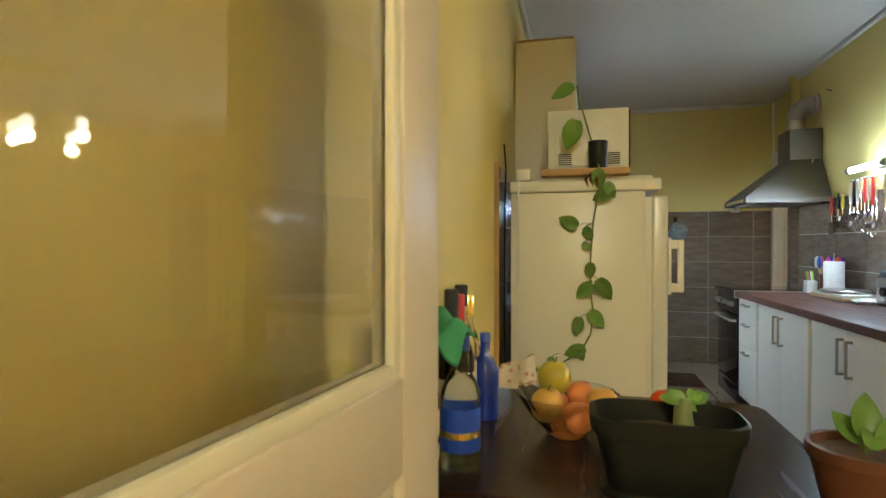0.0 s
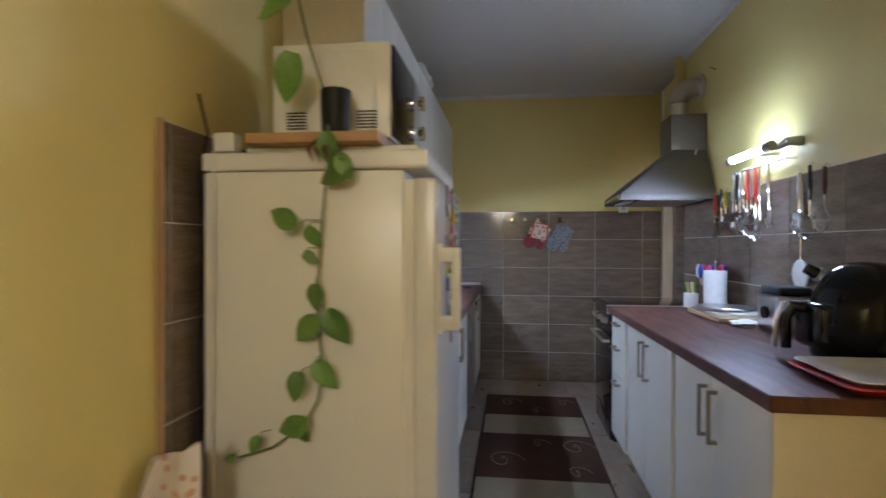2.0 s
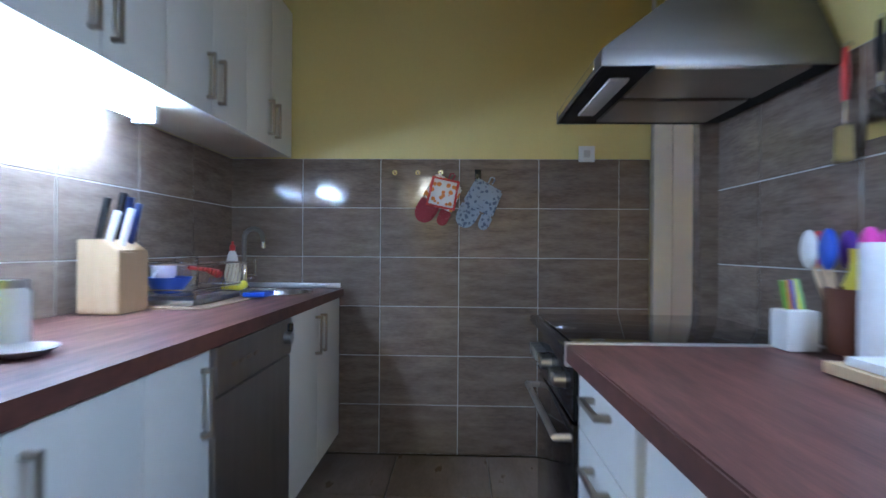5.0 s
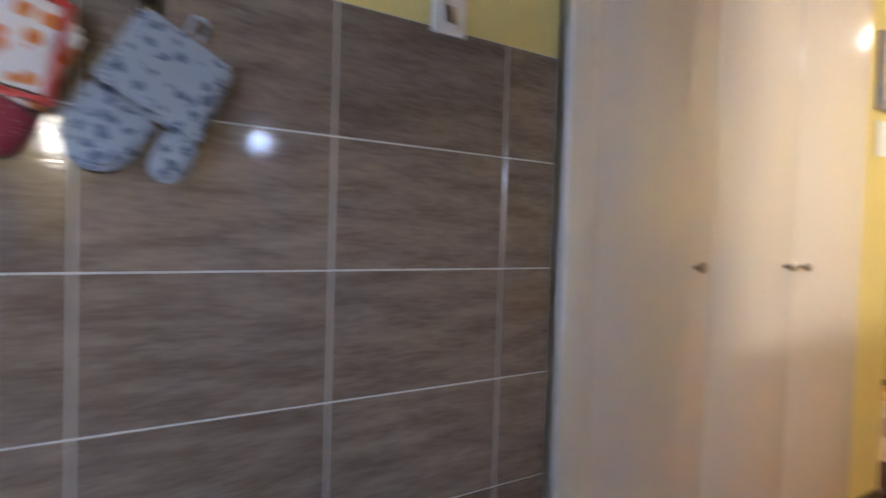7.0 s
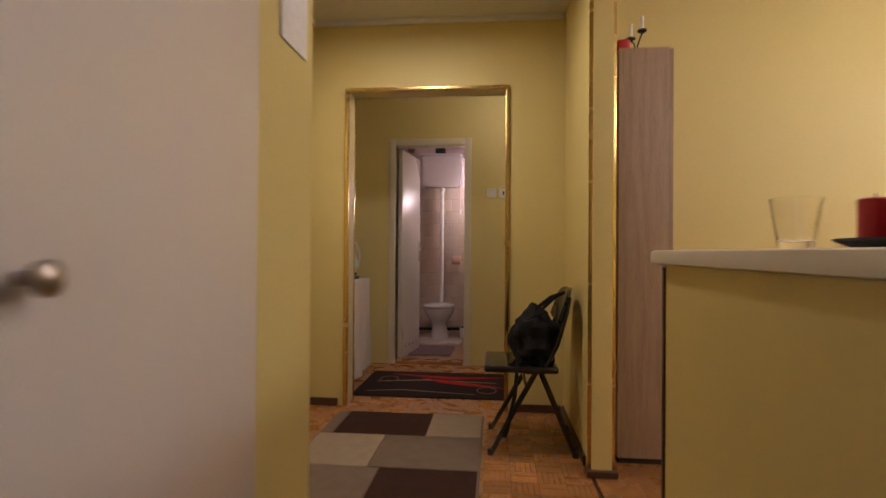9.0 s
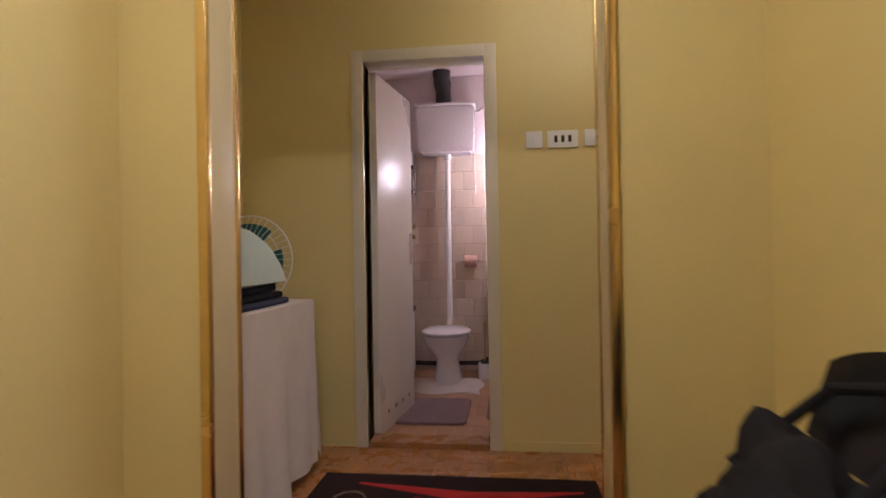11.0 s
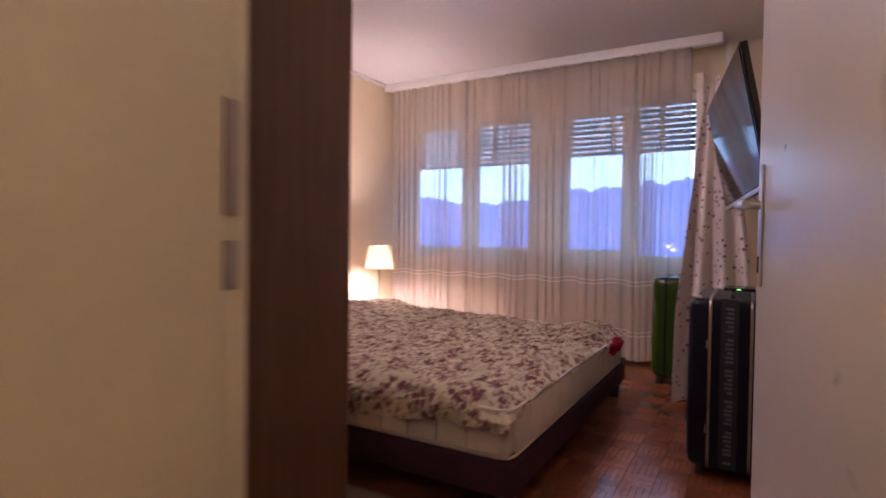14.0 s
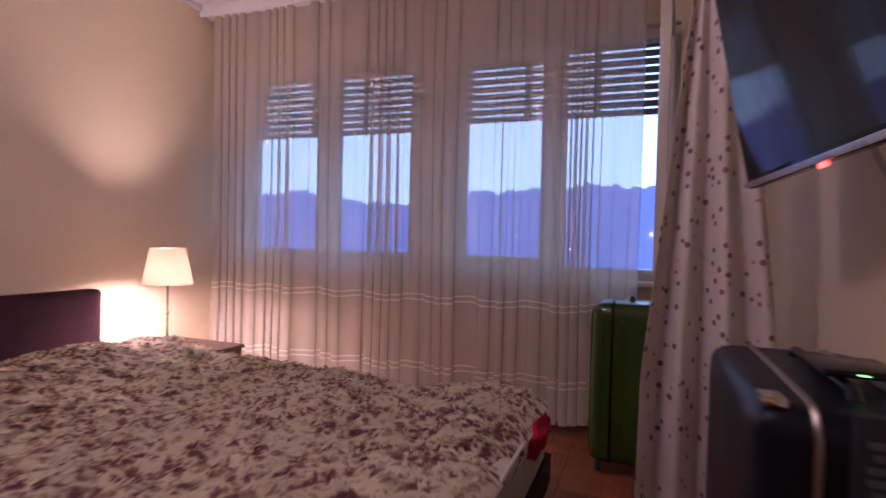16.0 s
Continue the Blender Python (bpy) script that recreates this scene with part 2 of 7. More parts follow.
M_oak = mat("grey_oak_laminate", (0.36, 0.25, 0.165), 0.5, other=(0.25, 0.16, 0.10), amount=0.9, scale=4, stretch=(9, 9, 0.8), fine=40, bump=0.012)
M_wenge = mat("dark_brown_laminate", (0.085, 0.040, 0.022), 0.4, other=(0.055, 0.025, 0.013), amount=0.9, scale=4, stretch=(9, 9, 0.7), fine=60, bump=0.01)
M_brown = mat("brown_wood_veneer", (0.14, 0.068, 0.030), 0.4, other=(0.09, 0.042, 0.018), amount=0.9, scale=4, stretch=(9, 9, 0.7), fine=60, bump=0.01)
M_table = mat("dark_table_top", (0.030, 0.014, 0.010), 0.25, other=(0.018, 0.009, 0.007), amount=0.9, scale=4, stretch=(8, 1, 1), bump=0.008)
M_pine = mat("pine_board", (0.50, 0.30, 0.13), 0.5, other=(0.40, 0.22, 0.08), amount=0.8, scale=5, stretch=(1, 8, 8), bump=0.01)
M_beech = mat("beech_wood", (0.58, 0.42, 0.24), 0.5, other=(0.5, 0.34, 0.18), scale=6, stretch=(8, 8, 1), bump=0.01)
M_leaf = mat("leaf_green", (0.10, 0.22, 0.040), 0.4, other=(0.17, 0.29, 0.07), amount=0.8, scale=30, fine=120, vary=0.25, bump=0.02)
M_stem = mat("plant_stem", (0.14, 0.17, 0.06), 0.6)
M_soil = mat("potting_soil", (0.06, 0.035, 0.022), 0.95, other=(0.14, 0.09, 0.06), scale=60, fine=200, bump=0.2)
M_terra = mat("brown_plastic", (0.115, 0.042, 0.022), 0.45)
M_pot = mat("dark_green_plastic", (0.010, 0.012, 0.010), 0.45, other=(0.018, 0.019, 0.016), scale=20)
M_red = mat("red_plastic", (0.55, 0.035, 0.025), 0.4)
M_redwax = mat("red_wax", (0.45, 0.012, 0.018), 0.5)
M_blue = mat("blue_plastic", (0.02, 0.07, 0.42), 0.35)
M_navyknife = mat("dark_blue_plastic", (0.012, 0.025, 0.10), 0.35)
M_yel = mat("yellow_plastic", (0.75, 0.62, 0.03), 0.4)
M_pink = mat("magenta_silicone", (0.65, 0.05, 0.35), 0.5)
M_purple = mat("purple_silicone", (0.10, 0.03, 0.35), 0.5)
M_green = mat("green_plastic", (0.20, 0.42, 0.05), 0.4)
M_orange = mat("orange_plastic", (0.7, 0.22, 0.03), 0.4)
M_mag = [mat("magnet_print", c, 0.45, other=o, amount=1.0, scale=45, fine=160, bump=0.01, vary=0.2) for c, o in (((0.35, 0.03, 0.02), (0.5, 0.28, 0.05)), ((0.03, 0.08, 0.25), (0.12, 0.22, 0.36)), ((0.5, 0.28, 0.03), (0.30, 0.05, 0.02)), ((0.05, 0.05, 0.05), (0.20, 0.15, 0.10)), ((0.32, 0.24, 0.15), (0.06, 0.10, 0.22)), ((0.04, 0.16, 0.05), (0.30, 0.28, 0.08)))]
M_paper = mat("white_paper", (0.80, 0.79, 0.77), 0.9, scale=30, bump=0.05)
M_tissue = mat("peach_tissue_paper", (0.72, 0.45, 0.34), 0.9, scale=30, bump=0.05)
M_card = mat("brown_card", (0.42, 0.27, 0.14), 0.85)
M_bluepic = mat("blue_print", (0.08, 0.16, 0.45), 0.5, other=(0.45, 0.35, 0.2), amount=1, scale=14, bump=0)
M_glass = glass("clear_glass")
M_pane = glass("window_glass")
M_bottle_dark = glass("dark_bottle_glass", (0.05, 0.03, 0.015))
M_bottle_green = glass("green_bottle_glass", (0.10, 0.30, 0.14))
M_bottle_blue = mat("blue_glass", (0.012, 0.035, 0.30), 0.08, coat=0.5, bump=0)
M_pet = glass("clear_plastic", (0.85, 0.92, 0.97), 0.08)
M_tube = glow("lit_tube", COLD, 34)
M_tube_under = glow("lit_counter_tube", COLD, 235)
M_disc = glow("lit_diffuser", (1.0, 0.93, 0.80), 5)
M_bulb = glow("lit_bulb", (1.0, 0.90, 0.72), 12)
M_shade = glow("lit_lampshade", (1.0, 0.84, 0.62), 2.2)
M_led_red = glow("red_led", (1, 0.05, 0.02), 6)
M_led_green = glow("green_led", (0.2, 1, 0.2), 4)
# blue emission stands in for dusk light on the hills
M_hills = glow("dusk_hills_glow", (0.05, 0.17, 0.66), 1.6)
M_sky = glow("dusk_sky", (0.36, 0.74, 1.0), 2.5)
M_screen = mat("tv_screen", (0.006, 0.007, 0.010), 0.07, bump=0, gloss_vary=0.02)
M_wctile = mat("cream_wall_tile", (0.66, 0.55, 0.44), 0.15, other=(0.60, 0.47, 0.36), scale=6, bump=0.006, vary=0.07)
M_wcfloor = mat("ochre_floor_tile", (0.42, 0.22, 0.10), 0.35, other=(0.32, 0.16, 0.07), scale=6, bump=0.01, vary=0.1)
M_wcwall = mat("pink_white_plaster", (0.72, 0.62, 0.60), 0.7, scale=3, bump=0.03)
M_rug_dark = cloth("rug_dark_brown", (0.038, 0.017, 0.012), (0.065, 0.032, 0.022))
M_rug_mid = cloth("rug_taupe", (0.19, 0.138, 0.095), (0.145, 0.10, 0.068))
M_rug_sand = cloth("rug_sand", (0.24, 0.20, 0.135), (0.19, 0.15, 0.10))
M_rug_beige = cloth("rug_olive_beige", (0.20, 0.165, 0.115), (0.155, 0.125, 0.085))
M_rug_light = cloth("rug_beige", (0.33, 0.25, 0.165), (0.25, 0.185, 0.12))
M_rug_black = cloth("rug_black", (0.018, 0.010, 0.010), (0.035, 0.02, 0.018))
M_rug_red = cloth("rug_red", (0.42, 0.03, 0.025), (0.30, 0.02, 0.02))
M_mat = cloth("mauve_bath_mat", (0.22, 0.15, 0.15), (0.17, 0.11, 0.11), scale=120)
M_towel = cloth("white_terry", (0.66, 0.60, 0.55), (0.58, 0.52, 0.47), scale=150)
M_cloth = cloth("white_tablecloth_fabric", (0.72, 0.64, 0.56), (0.64, 0.56, 0.48))
M_pillow = cloth("mint_pillow", (0.52, 0.60, 0.52), (0.45, 0.54, 0.46))
M_water = cloth("clear_bottle_plastic", (0.78, 0.84, 0.90), (0.70, 0.78, 0.86), thin=0.3, see=0.6, scale=40)
M_navy = cloth("navy_blanket", (0.035, 0.04, 0.07), (0.06, 0.06, 0.09))
M_teal = mat("teal_fan_blade", (0.01, 0.09, 0.09), 0.3)
M_sheer = cloth("sheer_curtain", (0.80, 0.73, 0.63), (0.76, 0.69, 0.58), thin=0.45, see=0.36)
M_band = cloth("woven_band", (0.80, 0.74, 0.66), (0.74, 0.68, 0.60), thin=0.3)
M_drape = flowered("dotted_drape", (0.74, 0.67, 0.60), (0.27, 0.14, 0.19), 24, 0.27, warp=0.006)
M_bed = petal_print("flowered_bedspread", (0.60, 0.51, 0.34), (0.185, 0.068, 0.074), (0.31, 0.24, 0.14))
M_mattress = cloth("mattress_ticking", (0.64, 0.57, 0.47), (0.58, 0.51, 0.41), scale=120)
M_aubergine = cloth("aubergine_velvet", (0.045, 0.018, 0.026), (0.07, 0.03, 0.04))
M_redsheet = cloth("red_sheet", (0.42, 0.015, 0.03), (0.32, 0.01, 0.02))
M_seat = flowered("pink_dotted_oilcloth", (0.74, 0.66, 0.60), (0.55, 0.16, 0.30), 34, 0.30, dark=(0.6, 0.5, 0.15), warp=0.01)
M_mitt_red = flowered("red_dotted_cotton", (0.23, 0.025, 0.035), (0.5, 0.36, 0.34), 130, 0.17, dark=(0.6, 0.45, 0.42))
M_mitt_print = flowered("printed_cotton", (0.72, 0.68, 0.62), (0.60, 0.05, 0.03), 34, 0.42, dark=(0.70, 0.40, 0.06), warp=0.05)
M_mitt_grey = flowered("grey_cutlery_cotton", (0.29, 0.325, 0.36), (0.13, 0.155, 0.20), 46, 0.40, dark=(0.08, 0.10, 0.15), warp=0.16)
M_bag = cloth("black_nylon", (0.012, 0.012, 0.013), (0.02, 0.02, 0.022))
M_suit = mat("navy_nylon", (0.006, 0.007, 0.014), 0.32, other=(0.010, 0.011, 0.02), fine=400, bump=0.05)
M_strap = cloth("grey_strap_webbing", (0.035, 0.036, 0.045), (0.05, 0.05, 0.06))
M_letter = cloth("pale_woven_lettering", (0.13, 0.13, 0.15), (0.10, 0.10, 0.12))
M_suitg = mat("green_shell", (0.032, 0.072, 0.006), 0.25, other=(0.02, 0.045, 0.004), scale=4, bump=0.004)
M_pear = mat("pear_skin", (0.45, 0.38, 0.05), 0.4, other=(0.36, 0.22, 0.04), scale=18)
M_apple = mat("apple_skin", (0.60, 0.38, 0.08), 0.35, other=(0.60, 0.20, 0.06), scale=12)
M_peach = mat("apricot_skin", (0.70, 0.25, 0.07), 0.5, other=(0.60, 0.14, 0.06), scale=14)
M_tomato = mat("tomato_skin", (0.55, 0.05, 0.02), 0.2)
M_rag = cloth("green_cloth", (0.06, 0.26, 0.13), (0.05, 0.20, 0.10))
M_label = mat("cream_label", (0.62, 0.54, 0.38), 0.6)
M_zinc = mat("flexible_duct_metal", (0.60, 0.55, 0.48), 0.3, 1.0, bump=0.02)
for m, level in ((M_fryer, 0.28), (M_pot, 0.22), (M_terra, 0.25), (M_bed, 0.12), (M_suit, 0.2), (M_top, 0.3), (M_bag, 0.2)):
    m.node_tree.nodes["Principled BSDF"].inputs["Specular IOR Level"].default_value = level
M_pipe = mat("black_tape_pipe", (0.015, 0.013, 0.014), 0.45, scale=20, bump=0.05)


# ---- mesh helpers ----
def flat_box(bm, x0, x1, y0, y1, z0, z1):
    v = [bm.verts.new((x, y, z)) for x in (x0, x1) for y in (y0, y1) for z in (z0, z1)]
    return [bm.faces.new([v[i] for i in f]) for f in ((0, 1, 3, 2), (4, 6, 7, 5), (0, 4, 5, 1), (2, 3, 7, 6), (0, 2, 6, 4), (1, 5, 7, 3))]


def box(x0, x1, y0, y1, z0, z1, bevel=0.0, bm=None, steps=2):
    """A bmesh box with rounded edges, added to bm if one is given."""
    b = bmesh.new()
    flat_box(b, min(x0, x1), max(x0, x1), min(y0, y1), max(y0, y1), min(z0, z1), max(z0, z1))
    if bevel:
        bmesh.ops.bevel(b, geom=b.edges[:], offset=bevel, segments=steps, affect="EDGES", profile=0.6)
    return merge(bm, b) if bm else b


def merge(bm, other):
    me = bpy.data.meshes.new("joint")
    other.to_mesh(me)
    other.free()
    bm.from_mesh(me)
    bpy.data.meshes.remove(me)
    return bm


def lathe(profile, at=(0, 0, 0), n=28, bm=None):
    """A turned shape from (radius, height) pairs round the upright axis through at."""
    bm = bm or bmesh.new()
    rings = []
    for r, z in profile:
        if r < 1e-5:
            rings.append([bm.verts.new((at[0], at[1], at[2] + z))] * n)
        else:
            rings.append([bm.verts.new((at[0] + r * math.cos(2 * math.pi * k / n), at[1] + r * math.sin(2 * math.pi * k / n), at[2] + z)) for k in range(n)])
    for a, b in zip(rings, rings[1:]):
        for k in range(n):
            q = [a[k], a[(k + 1) % n], b[(k + 1) % n], b[k]]
            q = [v for i, v in enumerate(q) if v not in q[:i]]
            if len(q) > 2:
                bm.faces.new(q)
    return bm


def tube(points, radius, n=10, bm=None, caps=True):
    """A round rod along points; radius may be a list."""
    bm = bm or bmesh.new()
    pts = [Vector(p) for p in points]
    radii = radius if isinstance(radius, (list, tuple)) else [radius] * len(pts)
    side = None
    rings = []
    for i, p in enumerate(pts):
        d = (pts[min(i + 1, len(pts) - 1)] - pts[max(i - 1, 0)]).normalized()
        if side is None:
            side = d.orthogonal().normalized()
        side = (side - d * side.dot(d)).normalized()
        up = d.cross(side)
        rings.append([bm.verts.new(p + radii[i] * (side * math.cos(2 * math.pi * k / n) + up * math.sin(2 * math.pi * k / n))) for k in range(n)])
    for a, b in zip(rings, rings[1:]):
        for k in range(n):
            bm.faces.new((a[k], a[(k + 1) % n], b[(k + 1) % n], b[k]))
    if caps:
        bm.faces.new(rings[0][::-1])
        bm.faces.new(rings[-1])
    return bm


def arc(centre, radius, a0, a1, n, plane="xz"):
    out = []
    for k in range(n + 1):
        a = radians(a0 + (a1 - a0) * k / n)
        u, w = radius * math.cos(a), radius * math.sin(a)
        d = {"xz": (u, 0, w), "yz": (0, u, w), "xy": (u, w, 0)}[plane]
        out.append(tuple(c + e for c, e in zip(centre, d)))
    return out


def ball(at, size, bm=None, u=16, v=10, rough=0.0):
    b = bmesh.new()
    bmesh.ops.create_uvsphere(b, u_segments=u, v_segments=v, radius=1)
    for q in b.verts:
        k = 1 + rough * noise.noise(q.co * 2 + Vector(at) * 7)
        q.co = Vector([at[i] + q.co[i] * size[i] * k for i in range(3)])
    return merge(bm, b) if bm else b


def prism(outline, z0, z1, plane="xy", bevel=0.0):
    """A slab with the given outline; plane says which two axes the outline is in."""
    b = bmesh.new()
    lay = {"xy": lambda u, w, h: (u, w, h), "xz": lambda u, w, h: (u, h, w), "yz": lambda u, w, h: (h, u, w)}[plane]
    lo = [b.verts.new(lay(u, w, z0)) for u, w in outline]
    hi = [b.verts.new(lay(u, w, z1)) for u, w in outline]
    b.faces.new(lo[::-1])
    b.faces.new(hi)
    k = len(lo)
    for i in range(k):
        b.faces.new((lo[i], lo[(i + 1) % k], hi[(i + 1) % k], hi[i]))
    bmesh.ops.recalc_face_normals(b, faces=b.faces)
    if bevel:
        bmesh.ops.bevel(b, geom=[e for e in b.edges if len(e.link_faces) == 2 and e.calc_face_angle() > 0.6], offset=bevel, segments=2, affect="EDGES")
    return b


def sheet(f, nu, nv, thick=0.0):
    """A sheet of points f(u, v), u and v from 0 to 1, with a second skin if thick."""
    b = bmesh.new()
    g = [[b.verts.new(f(i / nu, j / nv)) for j in range(nv + 1)] for i in range(nu + 1)]
    for i in range(nu):
        for j in range(nv):
            b.faces.new((g[i][j], g[i + 1][j], g[i + 1][j + 1], g[i][j + 1]))
    if thick:
        bmesh.ops.recalc_face_normals(b, faces=b.faces)
        bmesh.ops.solidify(b, geom=b.faces[:], thickness=thick)
    return b


def part(name, bm, material, parent=None, label="", smooth=True):
    """Links bm as one mesh object, under parent if one is given."""
    bmesh.ops.recalc_face_normals(bm, faces=bm.faces)
    me = bpy.data.meshes.new(name)
    bm.to_mesh(me)
    bm.free()
    me.materials.append(material)
    if smooth:
        me.shade_smooth()
        me.set_sharp_from_angle(angle=radians(38))
    ob = new(name, me)
    if parent:
        ob.parent = parent
        top = parent
        chain = Matrix()
        while top:
            chain = (top.matrix_basis if not top.parent else top.matrix_parent_inverse @ top.matrix_basis) @ chain
            top = top.parent
        ob.matrix_parent_inverse = chain.inverted()
    if label:
        ob["label"] = label
    return ob


def thing(name, at, label, category, group=""):
    e = new(name)
    e.empty_display_size = 0.05
    e.matrix_basis = pose(*at)
    return tagged(e, label, category, group)


def setting(name, bm, material, smooth=False):
    return tagged(part(name, bm, material, smooth=smooth), name.replace("_", " "), kind="structure")


def pull(parent, x, y0, y1, z0, z1, out):
    """A square bow handle on a front that faces along x; out is the side it stands out to."""
    b = box(x, x + out * 0.028, y0, y1, z0, z0 + 0.012 if abs(y1 - y0) < abs(z1 - z0) else z1, 0.001)
    if abs(y1 - y0) < abs(z1 - z0):
        box(x, x + out * 0.028, y0, y1, z1 - 0.012, z1, 0.001, b)
        box(x + out * 0.020, x + out * 0.030, y0, y1, z0, z1, 0.002, b)
    else:
        b.free()
        b = box(x, x + out * 0.028, y0, y0 + 0.012, z0, z1, 0.001)
        box(x, x + out * 0.028, y1 - 0.012, y1, z0, z1, 0.001, b)
        box(x + out * 0.020, x + out * 0.030, y0, y1, z0, z1, 0.002, b)
    return part("handle", b, M_nickel, parent, "satin nickel bow handle")


# ---- large structure ----
H = 2.56
setting("floor_kitchen", box(-0.9, 1.42, -5.9, 0.0, -0.12, -0.012), M_grout)
setting("floor_living_room", box(1.42, 5.2, -8.0, -0.9, -0.12, 0.0), M_parquet)
setting("floor_hall", box(1.42, 7.0, -0.9, 1.3, -0.12, -0.012), M_wenge)
setting("floor_lobby_side", box(5.2, 7.0, -1.62, -0.9, -0.12, -0.012), M_wenge)
setting("floor_entry", box(-0.9, 1.42, -8.0, -5.9, -0.12, 0.0), M_parquet)
setting("floor_toilet", box(7.0, 9.2, -0.7, 1.0, -0.12, 0.012), M_grout)
setting("floor_bedroom", box(6.0, 9.6, -6.0, -1.62, -0.12, -0.012), M_wenge)
setting("ceiling_kitchen", box(-0.9, 5.2, -8.0, 0.0, 2.535, 2.7), M_ceiling)
setting("ceiling_hall", box(5.2, 7.05, -1.62, 1.3, H, 2.7), M_ceiling)
setting("ceiling_hall_front", box(1.5, 5.2, 0.0, 1.3, H, 2.7), M_ceiling)
setting("ceiling_toilet", box(7.05, 9.3, -0.8, 1.1, 2.5, 2.7), M_wcwall)
setting("ceiling_bedroom", box(6.0, 9.6, -6.1, -1.62, 2.475, 2.7), M_ceiling)

setting("wall_kitchen_west", box(-0.93, -0.775, -8.0, 0.15, 0, 2.7), M_yellow)
setting("wall_kitchen_north", box(-0.93, 1.36, 0.008, 0.15, 0, 2.7), M_yellow)
setting("wall_kitchen_east", box(1.292, 1.42, -3.62, -0.862, 0, 2.7), M_yellow)
setting("wall_kitchen_end", box(1.226, 1.42, -0.861, -0.822, 0, 2.7, 0.003), M_yellow)
setting("trim_tile_end", box(1.217, 1.225, -0.872, -0.823, 0, 1.5, 0.001), M_tile)
setting("trim_tile_return", box(1.2255, 1.283, -0.872, -0.8625, 0, 1.5, 0.001), M_tile)
w = box(-0.775, -0.74, -6.05, -5.9, 0, 2.7)
box(0.16, 5.2, -6.05, -5.9, 0, 2.7, bm=w)
box(-0.74, 0.16, -6.05, -5.9, 2.05, 2.7, bm=w)
setting("wall_dining_south", w, M_yellow)
setting("wall_entry_south", box(-0.93, 5.2, -8.15, -8.0, 0, 2.7), M_yellow)
setting("wall_living_east", box(5.10, 5.2, -8.0, -0.99, 0, 2.7), M_yellow)
w = box(1.42, 2.45, -0.98, -0.88, 0, 2.7)
box(2.45, 3.50, -0.98, -0.88, 0, 0.996, bm=w)
box(2.45, 4.62, -0.98, -0.88, 2.20, 2.7, bm=w)
box(4.62, 5.56, -0.98, -0.88, 0, 2.7, bm=w)
setting("wall_hall_south", w, M_yellow)
setting("wall_hall_north_stub", box(2.95, 3.24, -0.02, 0.80, 0, 2.7), M_yellow)
setting("wall_hall_north", box(3.24, 5.56, 0.80, 0.95, 0, 2.7), M_yellow)
w = box(5.56, 5.70, 0.560, 1.3, 0, 2.7)
box(5.56, 5.70, -1.62, -0.525, 0, 2.7, bm=w)
box(5.56, 5.70, -0.525, 0.560, 2.10, 2.7, bm=w)
setting("wall_hall_east", w, M_yellow)
setting("wall_lobby_north", box(5.70, 7.05, 1.14, 1.3, 0, 2.7), M_yellow)
w = box(6.93, 7.05, 0.475, 1.14, 0, 2.7)
box(6.93, 7.05, -1.62, -0.155, 0, 2.7, bm=w)
box(6.93, 7.05, -0.155, 0.475, 2.005, 2.7, bm=w)
setting("wall_lobby_east", w, M_yellow)
w = box(6.81, 6.93, -1.60, -1.30, 0, 2.7)
box(5.70, 6.04, -1.60, -1.30, 0, 2.7, bm=w)
box(6.04, 6.81, -1.60, -1.30, 2.03, 2.7, bm=w)
setting("wall_lobby_south", w, M_yellow)
setting("wall_toilet_north", box(7.05, 8.74, 0.86, 1.0, 0, 2.7), M_wcwall)
setting("wall_toilet_east", box(8.74, 8.9, -0.09, 1.0, 0, 2.7), M_wcwall)
setting("wall_toilet_niche", box(9.05, 9.15, -0.7, -0.09, 0, 2.7), M_wcwall)
setting("wall_toilet_south", box(7.05, 9.15, -0.7, -0.55, 0, 2.7), M_wcwall)
setting("wall_bedroom_west", box(5.95, 6.08, -6.0, -1.60, 0, 2.7), M_cream)
setting("wall_bedroom_east", box(9.40, 9.55, -6.0, -1.60, 0, 2.7), M_cream)
setting("wall_bedroom_north", box(6.93, 9.55, -1.60, -1.50, 0, 2.7), M_cream)
setting("wall_bedroom_north_end", box(5.95, 6.04, -1.61, -1.60, 0, 2.5), M_cream)
WIN = ((7.93, 9.31), (6.48, 7.74))
w = box(6.08, 9.40, -5.98, -5.74, 0, 0.80)
box(6.08, 9.40, -5.98, -5.74, 2.16, 2.7, bm=w)
for a, b in ((6.08, 6.48), (7.74, 7.93), (9.31, 9.40)):
    box(a, b, -5.98, -5.74, 0.80, 2.16, bm=w)
setting("wall_bedroom_south", w, M_cream)


def cove(name, x0, x1, y0, y1, z, size=0.035):
    setting(name, box(x0, x1, y0, y1, z - size, z + 0.003, size * 0.35), M_ceiling)


cove("cornice_kitchen_north", -0.77, 1.29, -0.03, 0.006, 2.535)
cove("cornice_kitchen_east", 1.258, 1.290, -3.62, -0.864, 2.535)
cove("cornice_kitchen_west", -0.773, -0.745, -5.9, -0.02, 2.535)
cove("cornice_hall_east", 5.525, 5.558, -0.87, 0.79, H)
cove("cornice_hall_north", 3.25, 5.55, 0.765, 0.798, H)
cove("cornice_living_east", 5.065, 5.098, -5.9, -1.0, 2.535)
cove("cornice_bedroom_east", 9.365, 9.398, -5.73, -1.62, 2.475)
cove("cornice_bedroom_west", 6.082, 6.115, -5.73, -1.62, 2.475)


def skirting(name, x0, x1, y0, y1, material=None):
    setting(name, box(x0, x1, y0, y1, 0.0, 0.05, 0.004), material or M_wenge)


